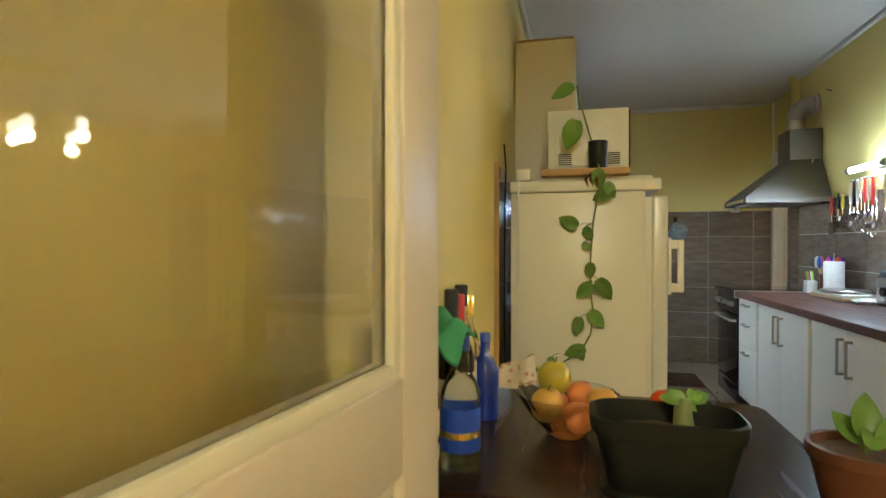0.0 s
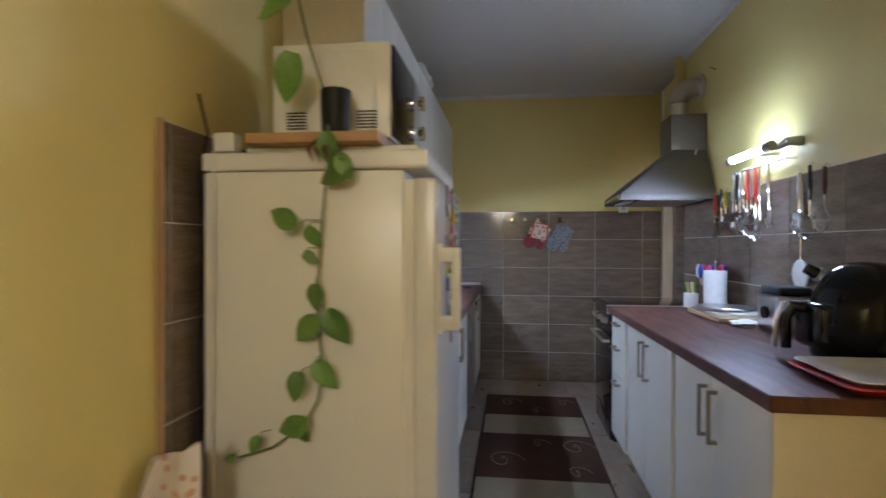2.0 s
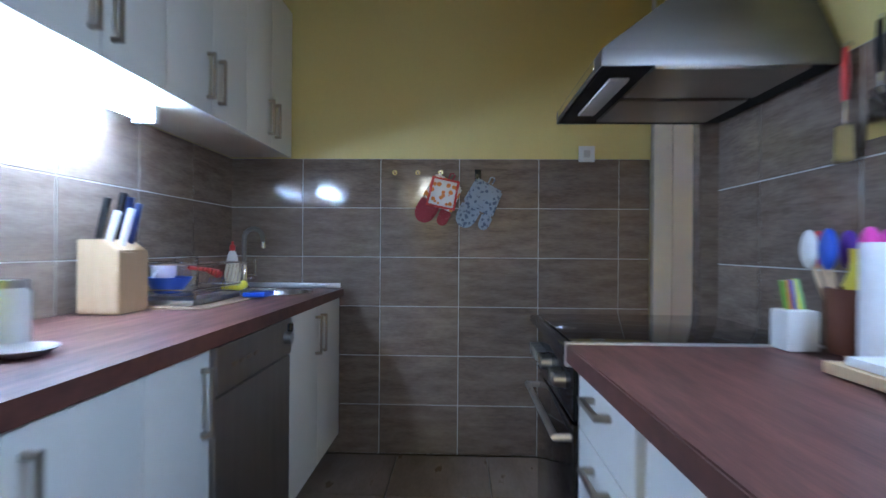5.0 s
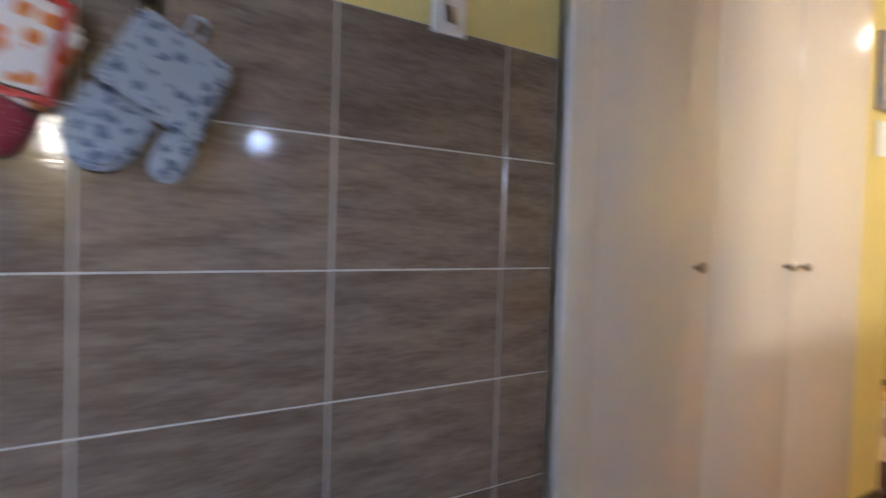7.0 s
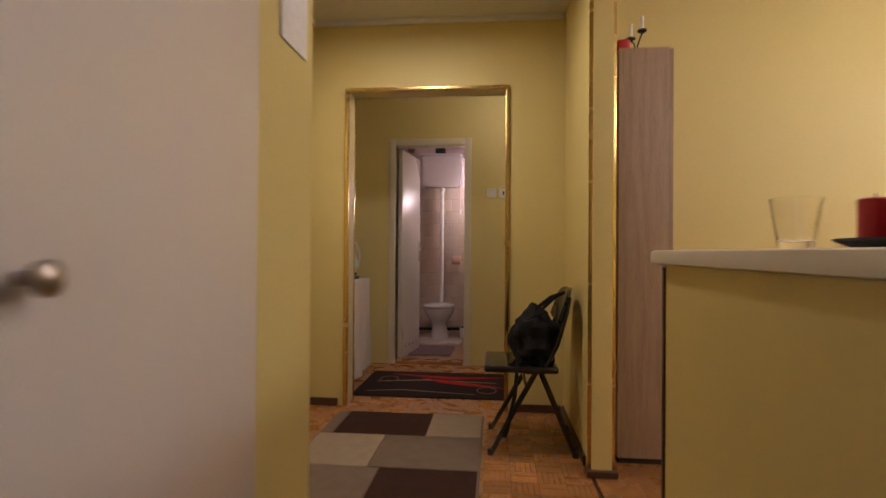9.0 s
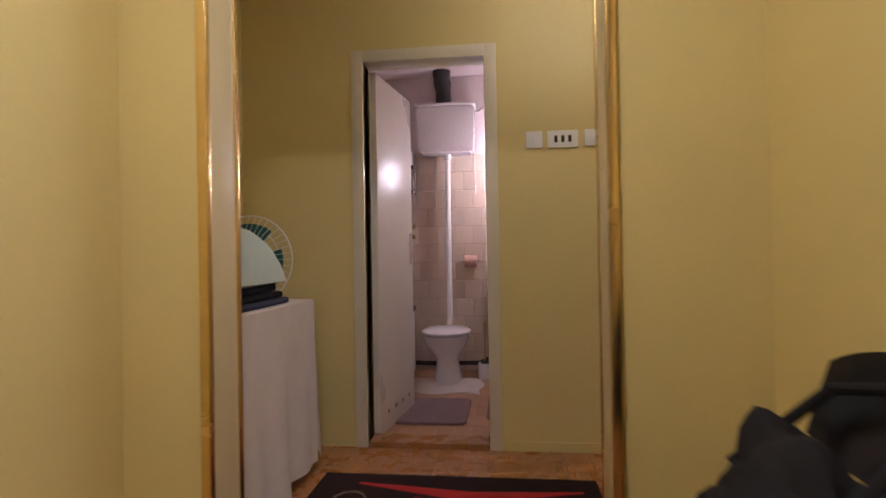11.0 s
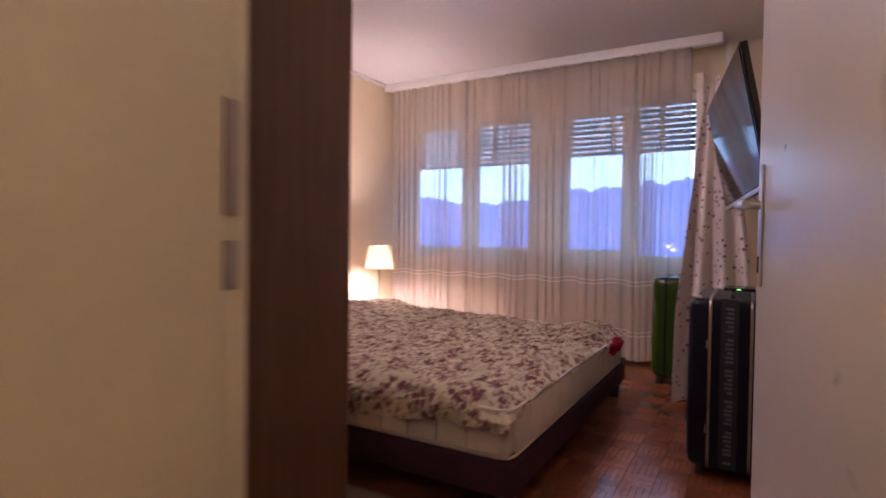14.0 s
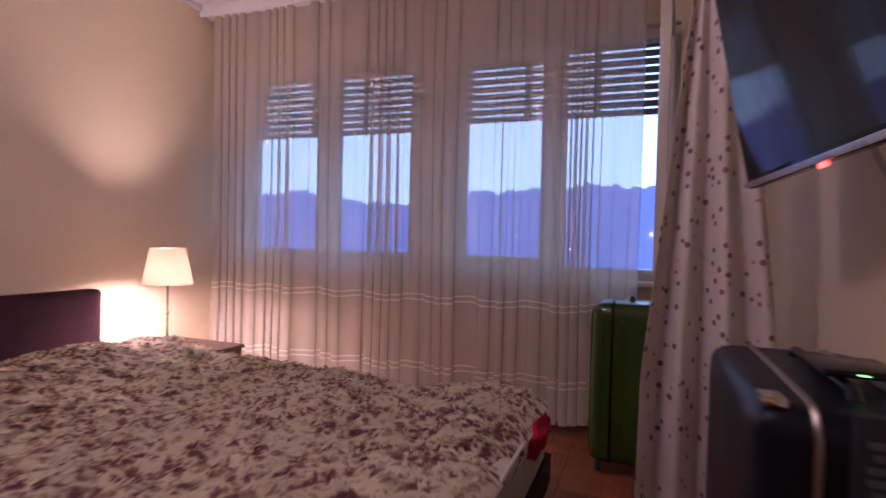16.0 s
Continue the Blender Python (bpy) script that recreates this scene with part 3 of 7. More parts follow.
skirting("baseboard_hall_south", 4.70, 5.555, -0.878, -0.864)
skirting("baseboard_hall_east_south", 5.542, 5.558, -0.86, -0.56)
skirting("baseboard_hall_east_north", 5.542, 5.558, 0.60, 0.79)
skirting("baseboard_hall_stub", 2.96, 3.24, -0.036, -0.022)
skirting("baseboard_hall_stub_end", 3.242, 3.256, -0.03, 0.79)
skirting("baseboard_bedroom_south", 6.10, 9.38, -5.738, -5.722)
skirting("baseboard_lobby_east", 6.914, 6.928, -1.29, -0.24, M_yellow)


def casing(name, axis, at, a0, a1, top, depth, material, width=0.06, edge=None):
    """A door frame in a wall across axis: two posts and a head round the opening a0..a1, from at over depth."""
    e = tagged(thing(name, (at, a0, 0) if axis == "x" else (a0, at, 0), name.replace("_", " "), "door frame"), kind="structure")
    for nm, u0, u1, z0, z1 in (("post", a0 - width, a0, 0, top + width), ("post", a1, a1 + width, 0, top + width), ("head", a0, a1, top, top + width)):
        b = bmesh.new()
        for s0, s1, k in ((-0.012, 0.012, 0), (depth - 0.012, depth + 0.012, 0), (0.012, depth - 0.012, 1)):
            lo, hi = (u0, u1)
            if k:
                lo, hi = (u1 - 0.02, u1) if nm == "post" and u1 <= a0 + 1e-6 else ((u0, u0 + 0.02) if nm == "post" else (u0, u1))
                zz0, zz1 = (z0, z1) if nm == "post" else (z0, z0 + 0.02)
            else:
                zz0, zz1 = z0, z1
            if axis == "x":
                box(at + s0, at + s1, lo, hi, zz0, zz1, 0.003, b)
            else:
                box(lo, hi, at + s0, at + s1, zz0, zz1, 0.003, b)
        part(nm, b, material, e)
    if edge:
        for s in (-0.014, depth + 0.004):
            for u0, u1, z0, z1 in ((a0 - 0.020, a0 + 0.004, 0, top), (a1 - 0.004, a1 + 0.024, 0, top), (a0 - 0.020, a1 + 0.024, top, top + 0.022)):
                b = box(at + s - 0.006, at + s + 0.016, u0, u1, z0, z1, 0.003) if axis == "x" else box(u0, u1, at + s - 0.006, at + s + 0.016, z0, z1, 0.003)
                part("trim", b, edge, e, "polished brass edge trim")
    return e


casing("door_frame_hall", "x", 5.56, -0.505, 0.540, 2.09, 0.14, M_jamb, 0.02, M_gold)
casing("door_frame_toilet", "x", 6.93, -0.155, 0.475, 2.0, 0.12, M_casing, 0.062)
casing("door_frame_bedroom", "y", -1.60, 6.06, 6.79, 2.02, 0.30, M_casing, 0.055)
setting("door_lintel_kitchen", box(1.362, 1.418, -0.82, -0.05, 2.05, 2.7), M_yellow)
e = tagged(thing("door_post_living_room", (4.62, -0.93, 0), "door post living room", "door frame"), kind="structure")
part("post", box(4.585, 4.622, -0.975, -0.885, 0, 2.2), M_yellow, e)
for y0, y1 in ((-0.905, -0.868), (-0.992, -0.955)):
    part("trim", box(4.594, 4.612, y0, y1, 0, 2.2, 0.004), M_gold, e, "polished brass edge trim")
part("base", box(4.560, 4.640, -1.0, -0.86, 0, 0.03, 0.004), M_wenge, e)
part("trim", box(2.446, 2.466, -0.988, -0.874, 1.03, 2.2, 0.004), M_gold, e, "polished brass edge trim")
setting("window_sill_hall", box(2.452, 3.525, -1.25, -0.845, 0.998, 1.034, 0.012), M_white, True)
setting("trim_half_wall", box(3.500, 3.512, -0.985, -0.874, 0, 0.99, 0.002), M_wenge)
setting("threshold_toilet", box(6.92, 7.06, -0.15, 0.47, -0.01, 0.03, 0.006), M_parquet)


# ---- kitchen: left run ----
def base_unit(name, y0, y1, x_back, x_front, doors, label, handles="pair", z1=0.80, out=1, group="kitchen base cabinets"):
    e = thing(name, ((x_back + x_front) / 2, (y0 + y1) / 2, 0), label, "cabinet", group)
    part("body", box(x_back, x_front - out * 0.02, y0 + 0.001, y1 - 0.001, 0.10, z1), M_carcass, e)
    part("plinth", box(x_back, x_front - out * 0.07, y0 + 0.001, y1 - 0.001, 0.0, 0.10), M_dark, e)
    n = len(doors)
    for i, (a, b, z0, zt, hand) in enumerate(doors):
        d = part("door" if zt - z0 > 0.3 else "drawer", box(x_front - out * 0.019, x_front, a + 0.0015, b - 0.0015, z0 + 0.0015, zt - 0.0015, 0.0015), M_front, e)
        if hand == "h":
            pull(d, x_front, (a + b) / 2 - 0.06, (a + b) / 2 + 0.06, zt - 0.05, zt - 0.038, out)
        elif hand:
            hy = a + 0.035 if hand == "l" else b - 0.047
            pull(d, x_front, hy, hy + 0.012, zt - 0.21, zt - 0.045, out)
    return e


XL = -0.205
base_unit("base_cabinet", -2.36, -1.70, -0.765, XL, [(-2.36, -2.03, 0.10, 0.80, "r"), (-2.03, -1.70, 0.10, 0.80, "l")], "cream two-door base cabinet with nickel bow handles")
base_unit("base_cabinet", -1.70, -1.42, -0.765, XL, [(-1.70, -1.42, 0.10, 0.80, "r")], "narrow cream base cabinet beside the dishwasher")
base_unit("base_cabinet", -0.82, -0.01, -0.765, XL, [(-0.82, -0.415, 0.10, 0.80, "r"), (-0.415, -0.01, 0.10, 0.80, "l")], "cream two-door sink cabinet with nickel bow handles")
e = thing("dishwasher", (-0.48, -1.12, 0), "steel-fronted dishwasher under the dark worktop", "dishwasher")
part("body", box(-0.765, -0.225, -1.415, -0.825, 0.08, 0.80), M_dark, e)
part("door", box(-0.225, -0.195, -1.412, -0.828, 0.12, 0.665, 0.004), M_washer, e)
p = part("control_panel", box(-0.225, -0.190, -1.412, -0.828, 0.672, 0.795, 0.006), M_washer, e)
part("knob", tube([(-0.19, -0.90, 0.735), (-0.165, -0.90, 0.735)], 0.021, 18), M_steel, p)
part("latch", box(-0.191, -0.178, -0.875, -0.845, 0.71, 0.78, 0.003), M_black, p)
for k in range(4):
    part("button", box(-0.191, -0.185, -1.33 + k * 0.05, -1.30 + k * 0.05, 0.73, 0.742, 0.002), M_nickel, p)
part("kickplate", box(-0.60, -0.26, -1.41, -0.83, 0.0, 0.08), M_steel, e)

# worktop with a round hole for the sink
hole_c, hole_r = (-0.475, -0.33), 0.20
b = bmesh.new()
N = 40
ring = [(hole_c[0] + hole_r * math.cos(2 * math.pi * k / N), hole_c[1] + hole_r * math.sin(2 * math.pi * k / N)) for k in range(N)]


def square(k):
    a = 2 * math.pi * k / N
    c, s = math.cos(a), math.sin(a)
    m = 0.27 / max(abs(c), abs(s))
    return hole_c[0] + c * m, hole_c[1] + s * m


for z in (0.80, 0.84):
    vi = [b.verts.new((x, y, z)) for x, y in ring]
    vo = [b.verts.new((*square(k), z)) for k in range(N)]
    for k in range(N):
        b.faces.new((vi[k], vi[(k + 1) % N], vo[(k + 1) % N], vo[k]))
e = thing("worktop", (-0.48, -1.2, 0.80), "dark reddish-brown wood-look worktop with a round sink cut-out", "worktop")
part("sink_section", b, M_top, e, smooth=False)
for x0, x1, y0, y1 in ((-0.77, -0.185, -2.37, -0.60), (-0.77, -0.185, -0.06, -0.004), (-0.77, -0.745, -0.60, -0.06), (-0.205, -0.185, -0.60, -0.06)):
    part("slab", box(x0, x1, y0, y1, 0.80, 0.84), M_top, e, smooth=False)
part_up = part("upstand", box(-0.77, -0.20, -0.03, -0.006, 0.842, 0.866, 0.004), M_alu)
tagged(part_up, "narrow aluminium upstand along the tiled wall", "upstand")
e = thing("sink", (*hole_c, 0.84), "round stainless steel sink set in the worktop", "sink")
part("bowl", lathe([(0.215, 0.001), (0.215, 0.005), (0.197, 0.005), (0.188, -0.01), (0.175, -0.12), (0.14, -0.15), (0.03, -0.155), (0, -0.155)], (*hole_c, 0.84), 40), M_sink, e)
part("drain", lathe([(0.0, -0.15), (0.03, -0.15), (0.034, -0.154)], (*hole_c, 0.84), 20), M_chrome, e)
tx, ty = -0.655, -0.115
e = thing("kitchen_tap", (tx, ty, 0.84), "chrome swan-neck tap behind the sink", "tap")
part("base", lathe([(0.030, 0), (0.030, 0.008), (0.023, 0.016), (0.022, 0.10), (0.015, 0.12)], (tx, ty, 0.84), 20), M_chrome, e)
part("spout", tube([(tx, ty, 0.95), (tx, ty, 1.09)] + arc((tx + 0.046, ty, 1.09), 0.046, 180, 8, 14) + [(tx + 0.094, ty, 1.055)], 0.011, 12), M_hood, e, "dark swan neck")
part("nozzle", tube([(tx + 0.0935, ty, 1.068), (tx + 0.096, ty, 1.040)], 0.0125, 12), M_chrome, e, "chrome nozzle")
part("lever", tube([(tx + 0.02, ty, 0.90), (tx + 0.060, ty - 0.01, 0.905)], [0.014, 0.012], 10), M_chrome, e)
part("lever_handle", tube([(tx + 0.060, ty - 0.01, 0.905), (tx + 0.062, ty - 0.012, 0.985)], [0.007, 0.009], 10), M_chrome, e)

sx, sy = -0.705, -0.135
e = thing("detergent_bottle", (sx, sy, 0.84), "white dish soap bottle with a red cap by the tap", "bottle")
b = lathe([(0, 0), (0.030, 0), (0.034, 0.02), (0.036, 0.08), (0.030, 0.13), (0.022, 0.165), (0.013, 0.185), (0, 0.185)], (0, 0, 0))
b.transform(pose(sx, sy, 0.842) @ Matrix.Diagonal((1.0, 0.62, 1, 1)))
part("body", b, M_plastic, e)
part("cap", lathe([(0, 0.185), (0.014, 0.185), (0.012, 0.212), (0.006, 0.216), (0.005, 0.23), (0, 0.232)], (sx, sy, 0.842), 16), M_red, e)
b = lathe([(0.0350, 0.03), (0.0365, 0.08), (0.0315, 0.125)], (0, 0, 0))
b.transform(pose(sx, sy, 0.842) @ Matrix.Diagonal((1.01, 0.635, 1, 1)))
part("label", b, M_label, e)

# dish rack
e = thing("dish_rack", (-0.50, -0.80, 0.84), "chrome wire dish rack with a grey drip tray", "dish rack")
part("tray", box(-0.735, -0.47, -0.98, -0.60, 0.848, 0.868, 0.008), M_steel, e)
for z, s in ((0.985, 0.0), (0.90, 0.02)):
    x0, x1, y0, y1 = -0.75 + s, -0.455 - s, -0.99 + s, -0.57 - s
    part("rim", tube([(x0, y0, z), (x1, y0, z), (x1, y1, z), (x0, y1, z), (x0, y0, z)], 0.0032, 8), M_chrome, e)
for k in range(12):
    y = -0.97 + k * 0.034
    part("wire", tube([(-0.748, y, 0.985), (-0.725, y, 0.88), (-0.48, y, 0.88), (-0.457, y, 0.985)], 0.0018, 6), M_chrome, e)
for x, y in ((-0.73, -0.96), (-0.475, -0.96), (-0.73, -0.60), (-0.475, -0.60)):
    part("foot", tube([(x, y, 0.842), (x, y, 0.90)], 0.004, 8), M_chrome, e)
tagged(part("draining_cloth", box(-0.75, -0.405, -1.02, -0.56, 0.8415, 0.847, 0.002), M_rug_light), "pale draining mat lying on the worktop", "mat")


def mug(name, at, r, h, material, label, dx=0.0):
    e = thing(name, at, label, "mug")
    part("cup", lathe([(0, 0.0), (r * 0.8, 0), (r, h * 0.15), (r, h), (r - 0.004, h), (r - 0.005, h * 0.15), (0, 0.012)], at, 24), material, e)
    part("handle", tube(arc((at[0], at[1] - r, at[2] + h * 0.5), h * 0.28, 90, 270, 10, "yz"), 0.005, 8), material, e)
    return e


mug("mug", (-0.655, -0.83, 0.882), 0.042, 0.095, M_ceramic, "white ceramic mug drying in the dish rack")
mug("mug", (-0.635, -0.71, 0.882), 0.042, 0.125, M_glass, "clear glass tankard drying in the dish rack")
tagged(part("bowl", lathe([(0, 0), (0.04, 0), (0.075, 0.05), (0.078, 0.055), (0.07, 0.053), (0.037, 0.01), (0, 0.008)], (-0.60, -0.90, 0.885)), M_blue), "blue plastic bowl in the dish rack", "bowl")
tagged(part("ladle", tube([(-0.49, -0.97, 0.975), (-0.485, -0.86, 0.965), (-0.49, -0.76, 0.945)], [0.006, 0.008, 0.016], 10), M_red), "red plastic ladle lying over the dish rack", "ladle")
tagged(part("sponge", box(-0.44, -0.35, -0.66, -0.545, 0.849, 0.869, 0.007), M_blue), "blue sponge cloth on the worktop edge", "sponge")
tagged(part("dish_brush", tube([(-0.50, -0.70, 0.893), (-0.47, -0.62, 0.882), (-0.475, -0.56, 0.892)], [0.008, 0.010, 0.018], 10), M_yel), "yellow dish brush beside the sink", "brush")

# knife block, oil bottle and things at the near end of the counter
kx, ky = -0.665, -1.10
e = thing("knife_block", (kx, ky, 0.84), "pale beech knife block holding dark-handled knives", "knife block")
part("block", prism([(kx - 0.06, 0.842), (kx + 0.07, 0.842), (kx + 0.07, 1.03), (kx + 0.02, 1.065), (kx - 0.06, 1.065)], ky - 0.075, ky + 0.075, "xz", 0.004), M_beech, e)
for dx, dy, h, m in ((-0.02, -0.045, 0.14, M_black), (0.0, 0.0, 0.16, M_black), (0.025, 0.04, 0.13, M_navyknife), (-0.03, 0.05, 0.12, M_card), (0.015, -0.05, 0.10, M_plastic), (0.035, -0.015, 0.11, M_plastic), (-0.005, 0.045, 0.15, M_navyknife)):
    part("knife", tube([(kx + dx, ky + dy, 1.03), (kx + dx + 0.02, ky + dy, 1.05 + h * 0.5), (kx + dx + 0.035, ky + dy, 1.05 + h)], [0.010, 0.012, 0.011], 8), m, e, "kitchen knife handle")
e = thing("oil_bottle", (-0.50, -1.86, 0.84), "square bottle of yellow cooking oil with a white cap", "bottle")
part("body", box(-0.54, -0.46, -1.90, -1.82, 0.842, 1.07, 0.012), M_yel, e)
part("cap", lathe([(0.045, 0.23), (0.028, 0.27), (0.012, 0.30), (0.012, 0.315), (0, 0.315)], (-0.50, -1.86, 0.84), 16), M_plastic, e)
part("tip", lathe([(0.006, 0.315), (0.006, 0.335), (0, 0.335)], (-0.50, -1.86, 0.84), 10), M_red, e)
part("label", box(-0.5415, -0.4585, -1.9015, -1.8185, 1.00, 1.025, 0.012), M_blue, e)
e = thing("spice_jar", (-0.47, -1.70, 0.84), "small glass spice jar with a white label", "jar")
part("body", lathe([(0, 0), (0.03, 0), (0.032, 0.01), (0.032, 0.11), (0.026, 0.12), (0, 0.12)], (-0.47, -1.70, 0.842), 20), M_plastic, e)
part("lid", lathe([(0.028, 0.12), (0.028, 0.135), (0, 0.135)], (-0.47, -1.70, 0.842), 20), M_steel, e)
tagged(part("saucer", lathe([(0, 0.004), (0.03, 0.004), (0.06, 0.016), (0.062, 0.014), (0.035, 0.0), (0, 0)], (-0.40, -1.76, 0.842), 28), M_ceramic), "white saucer on the worktop", "saucer")
tagged(part("sharpening_board", box(-0.665, -0.645, -2.12, -1.98, 0.842, 1.03, 0.004), M_steel), "grey grater leaning on the tiles", "grater")
e = thing("grinder", (-0.60, -2.22, 0.84), "black electric grinder at the end of the worktop", "grinder")
part("body", lathe([(0, 0), (0.05, 0), (0.052, 0.02), (0.045, 0.11), (0.04, 0.18), (0, 0.185)], (-0.60, -2.22, 0.842)), M_black, e)

# washing machine between counter and fridge
e = thing("washing_machine", (-0.47, -2.66, 0), "white top-loading washing machine beside the fridge", "washing machine")
part("body", box(-0.765, -0.175, -2.90, -2.385, 0.02, 0.80, 0.008), M_fridge_door, e)
part("lid", box(-0.765, -0.160, -2.905, -2.380, 0.805, 0.86, 0.014, steps=3), M_fridge_door, e)
part("service_flap", box(-0.176, -0.171, -2.86, -2.42, 0.06, 0.76, 0.002), M_fridge_door, e)
part("latch", box(-0.172, -0.158, -2.66, -2.60, 0.71, 0.735, 0.004), M_steel, e)
for x, y in ((-0.72, -2.85), (-0.72, -2.43), (-0.22, -2.85), (-0.22, -2.43)):
    part("foot", lathe([(0.02, 0), (0.02, 0.03), (0, 0.03)], (x, y, 0), 12), M_dark, e)

# upper cabinets
ys = [-2.93, -2.35, -1.75, -1.17, -0.58, -0.006]
for k in range(5):
    a, c = ys[k], ys[k + 1]
    e = thing("wall_cabinet", (-0.62, (a + c) / 2, 1.50), "cream wall cabinet with nickel bow handles above the worktop", "cabinet", "kitchen wall cabinets")
    part("body", box(-0.772, -0.478, a + 0.001, c - 0.001, 1.505, 2.235), M_carcass, e)
    mid = (a + c) / 2
    for u, v, hand in ((a, mid, "r"), (mid, c, "l")):
        d = part("door", box(-0.477, -0.459, u + 0.0015, v - 0.0015, 1.502, 2.238, 0.0015), M_front, e)
        hy = u + 0.035 if hand == "l" else v - 0.047
        pull(d, -0.459, hy, hy + 0.012, 1.55, 1.71, 1)
tagged(part("cardboard_box", box(-0.76, -0.47, -2.90, -2.10, 2.242, 2.26, 0.004), M_card), "flat brown cardboard lying on the wall cabinet", "cardboard")
e = thing("stored_bag", (-0.52, -1.35, 2.24), "white plastic bag stored on the wall cabinets", "bag")
part("bag", ball((-0.56, -1.35, 2.30), (0.10, 0.22, 0.075), u=24, v=14, rough=0.45), M_plastic, e)
e = thing("under_cabinet_lamp", (-0.62, -1.385, 1.50), "lit white tube lamp under the wall cabinets", "lamp")
part("tube", tube([(-0.62, -1.75, 1.462), (-0.62, -1.02, 1.462)], 0.013, 12), M_tube_under, e, "lit fluorescent tube")
part("holder", box(-0.66, -0.58, -1.80, -1.75, 1.445, 1.503, 0.004), M_plastic, e)
part("holder", box(-0.66, -0.58, -1.02, -0.99, 1.445, 1.503, 0.004), M_plastic, e)

# ---- fridge ----
e = thing("fridge", (-0.46, -3.24, 0), "ivory fridge with a white door and worn edges", "fridge")
part("body", box(-0.722, -0.19, -3.53, -2.955, 0.03, 1.385, 0.008), M_fridge, e)
part("top", box(-0.727, -0.130, -3.535, -2.95, 1.387, 1.435, 0.010, steps=3), M_fridge, e)
d = part("door", box(-0.165, -0.105, -3.528, -2.957, 0.09, 1.365, 0.012, steps=3), M_fridge_door, e)
part("seal", box(-0.19, -0.165, -3.522, -2.962, 0.10, 1.36), M_fridge, e)
h = box(-0.105, -0.055, -3.535, -3.505, 1.155, 1.19, 0.006)
box(-0.105, -0.055, -3.535, -3.505, 0.985, 1.02, 0.006, h)
box(-0.070, -0.048, -3.537, -3.503, 0.985, 1.19, 0.006, h)
box(-0.106, -0.094, -3.535, -3.46, 0.975, 1.20, 0.004, h)
part("handle", h, M_fridge, d, "ivory plastic bow handle")
part("plinth", box(-0.74, -0.17, -3.52, -2.965, 0.0, 0.08), M_dark, e)
magnet_mats = M_mag + [M_paper, M_card, M_red, M_yel, M_green, M_bluepic, M_label, M_dark]
rnd = random.Random(5)
for k in range(60):
    row, col = divmod(k, 6)
    if row > 6 and col in (0, 5) or row > 7 and col < 2:
        continue
    y = -3.345 + col * 0.046 + rnd.uniform(-0.010, 0.010)
    z = 1.335 - row * 0.041 + rnd.uniform(-0.010, 0.010)
    hy, hz = rnd.uniform(0.014, 0.025), rnd.uniform(0.012, 0.025)
    m = magnet_mats[rnd.randrange(len(magnet_mats))]
    lift = 0.0015 * (k % 3)
    e = thing("fridge_magnet", (-0.105, y, z), "small colourful souvenir magnet on the fridge door", "magnet", "fridge magnets")
    tilt = pose(-0.103 + lift, y, z, rnd.uniform(-18, 18), 0, 0)
    if k % 5 == 1:
        b = lathe([(0, 0), (hz, 0), (hz, 0.004), (hz * 0.85, 0.006), (0, 0.006)], (0, 0, 0), 14)
        b.transform(pose(-0.105 + lift, y, z, 0, 90, 0))
    else:
        b = box(-0.002, 0.003, -hy, hy, -hz, hz, 0.0012)
        b.transform(tilt)
    part("plate", b, m, e)
    b = box(0.0032, 0.0046, -hy * 0.66, hy * 0.66, -hz * 0.25, hz * 0.62, 0.0005)
    b.transform(tilt)
    part("picture", b, magnet_mats[rnd.randrange(len(magnet_mats))], e)
b = lathe([(0, 0), (0.042, 0), (0.042, 0.006), (0, 0.006)], (0, 0, 0), 24)
b.transform(pose(-0.105, -3.235, 0.955, 0, 90, 0) @ Matrix.Diagonal((1.25, 0.8, 1, 1)))
tagged(part("fridge_magnet", b, M_bluepic), "oval blue souvenir magnet on the fridge door", "magnet", "fridge magnets")

# things on the fridge
tagged(part("wooden_board", box(-0.595, -0.25, -3.56, -3.10, 1.452, 1.478, 0.004), M_pine), "pine board lying on top of the fridge", "board")
tagged(part("plastic_tray", box(-0.62, -0.16, -3.50, -2.98, 1.437, 1.451, 0.004), M_plastic), "white plastic tray on the fridge", "tray")
e = thing("microwave", (-0.44, -3.2, 1.478), "white microwave oven with a dark glass door on the fridge", "microwave")
part("case", box(-0.575, -0.245, -3.44, -3.00, 1.482, 1.742, 0.008), M_plastic, e)
part("back_panel", box(-0.545, -0.285, -3.447, -3.438, 1.50, 1.715, 0.006), M_plastic, e)
for k in range(8):
    for x0, x1 in ((-0.53, -0.475), (-0.335, -0.28)):
        if k < 6:
            part("vent", box(x0, x1, -3.4495, -3.446, 1.508 + k * 0.0085, 1.512 + k * 0.0085), M_dark, e, "dark vent slot")
part("door", box(-0.247, -0.238, -3.43, -3.12, 1.49, 1.735, 0.004), M_blackglass, e)
part("control_panel", box(-0.247, -0.239, -3.115, -3.01, 1.49, 1.735, 0.004), M_steel, e)
for z in (1.57, 1.67):
    part("knob", tube([(-0.24, -3.06, z), (-0.215, -3.06, z)], 0.024, 18), M_chrome, e)
e = thing("phone_charger", (-0.67, -3.52, 1.435), "white plug adapter on the corner of the fridge", "plug")
part("body", box(-0.70, -0.64, -3.53, -3.48, 1.437, 1.49, 0.012), M_plastic, e)
part("cable", tube([(-0.69, -3.537, 1.44), (-0.688, -3.545, 1.2), (-0.692, -3.545, 0.8), (-0.685, -3.54, 0.3), (-0.70, -3.54, 0.02)], 0.004, 6), M_plastic, e, "white cable")
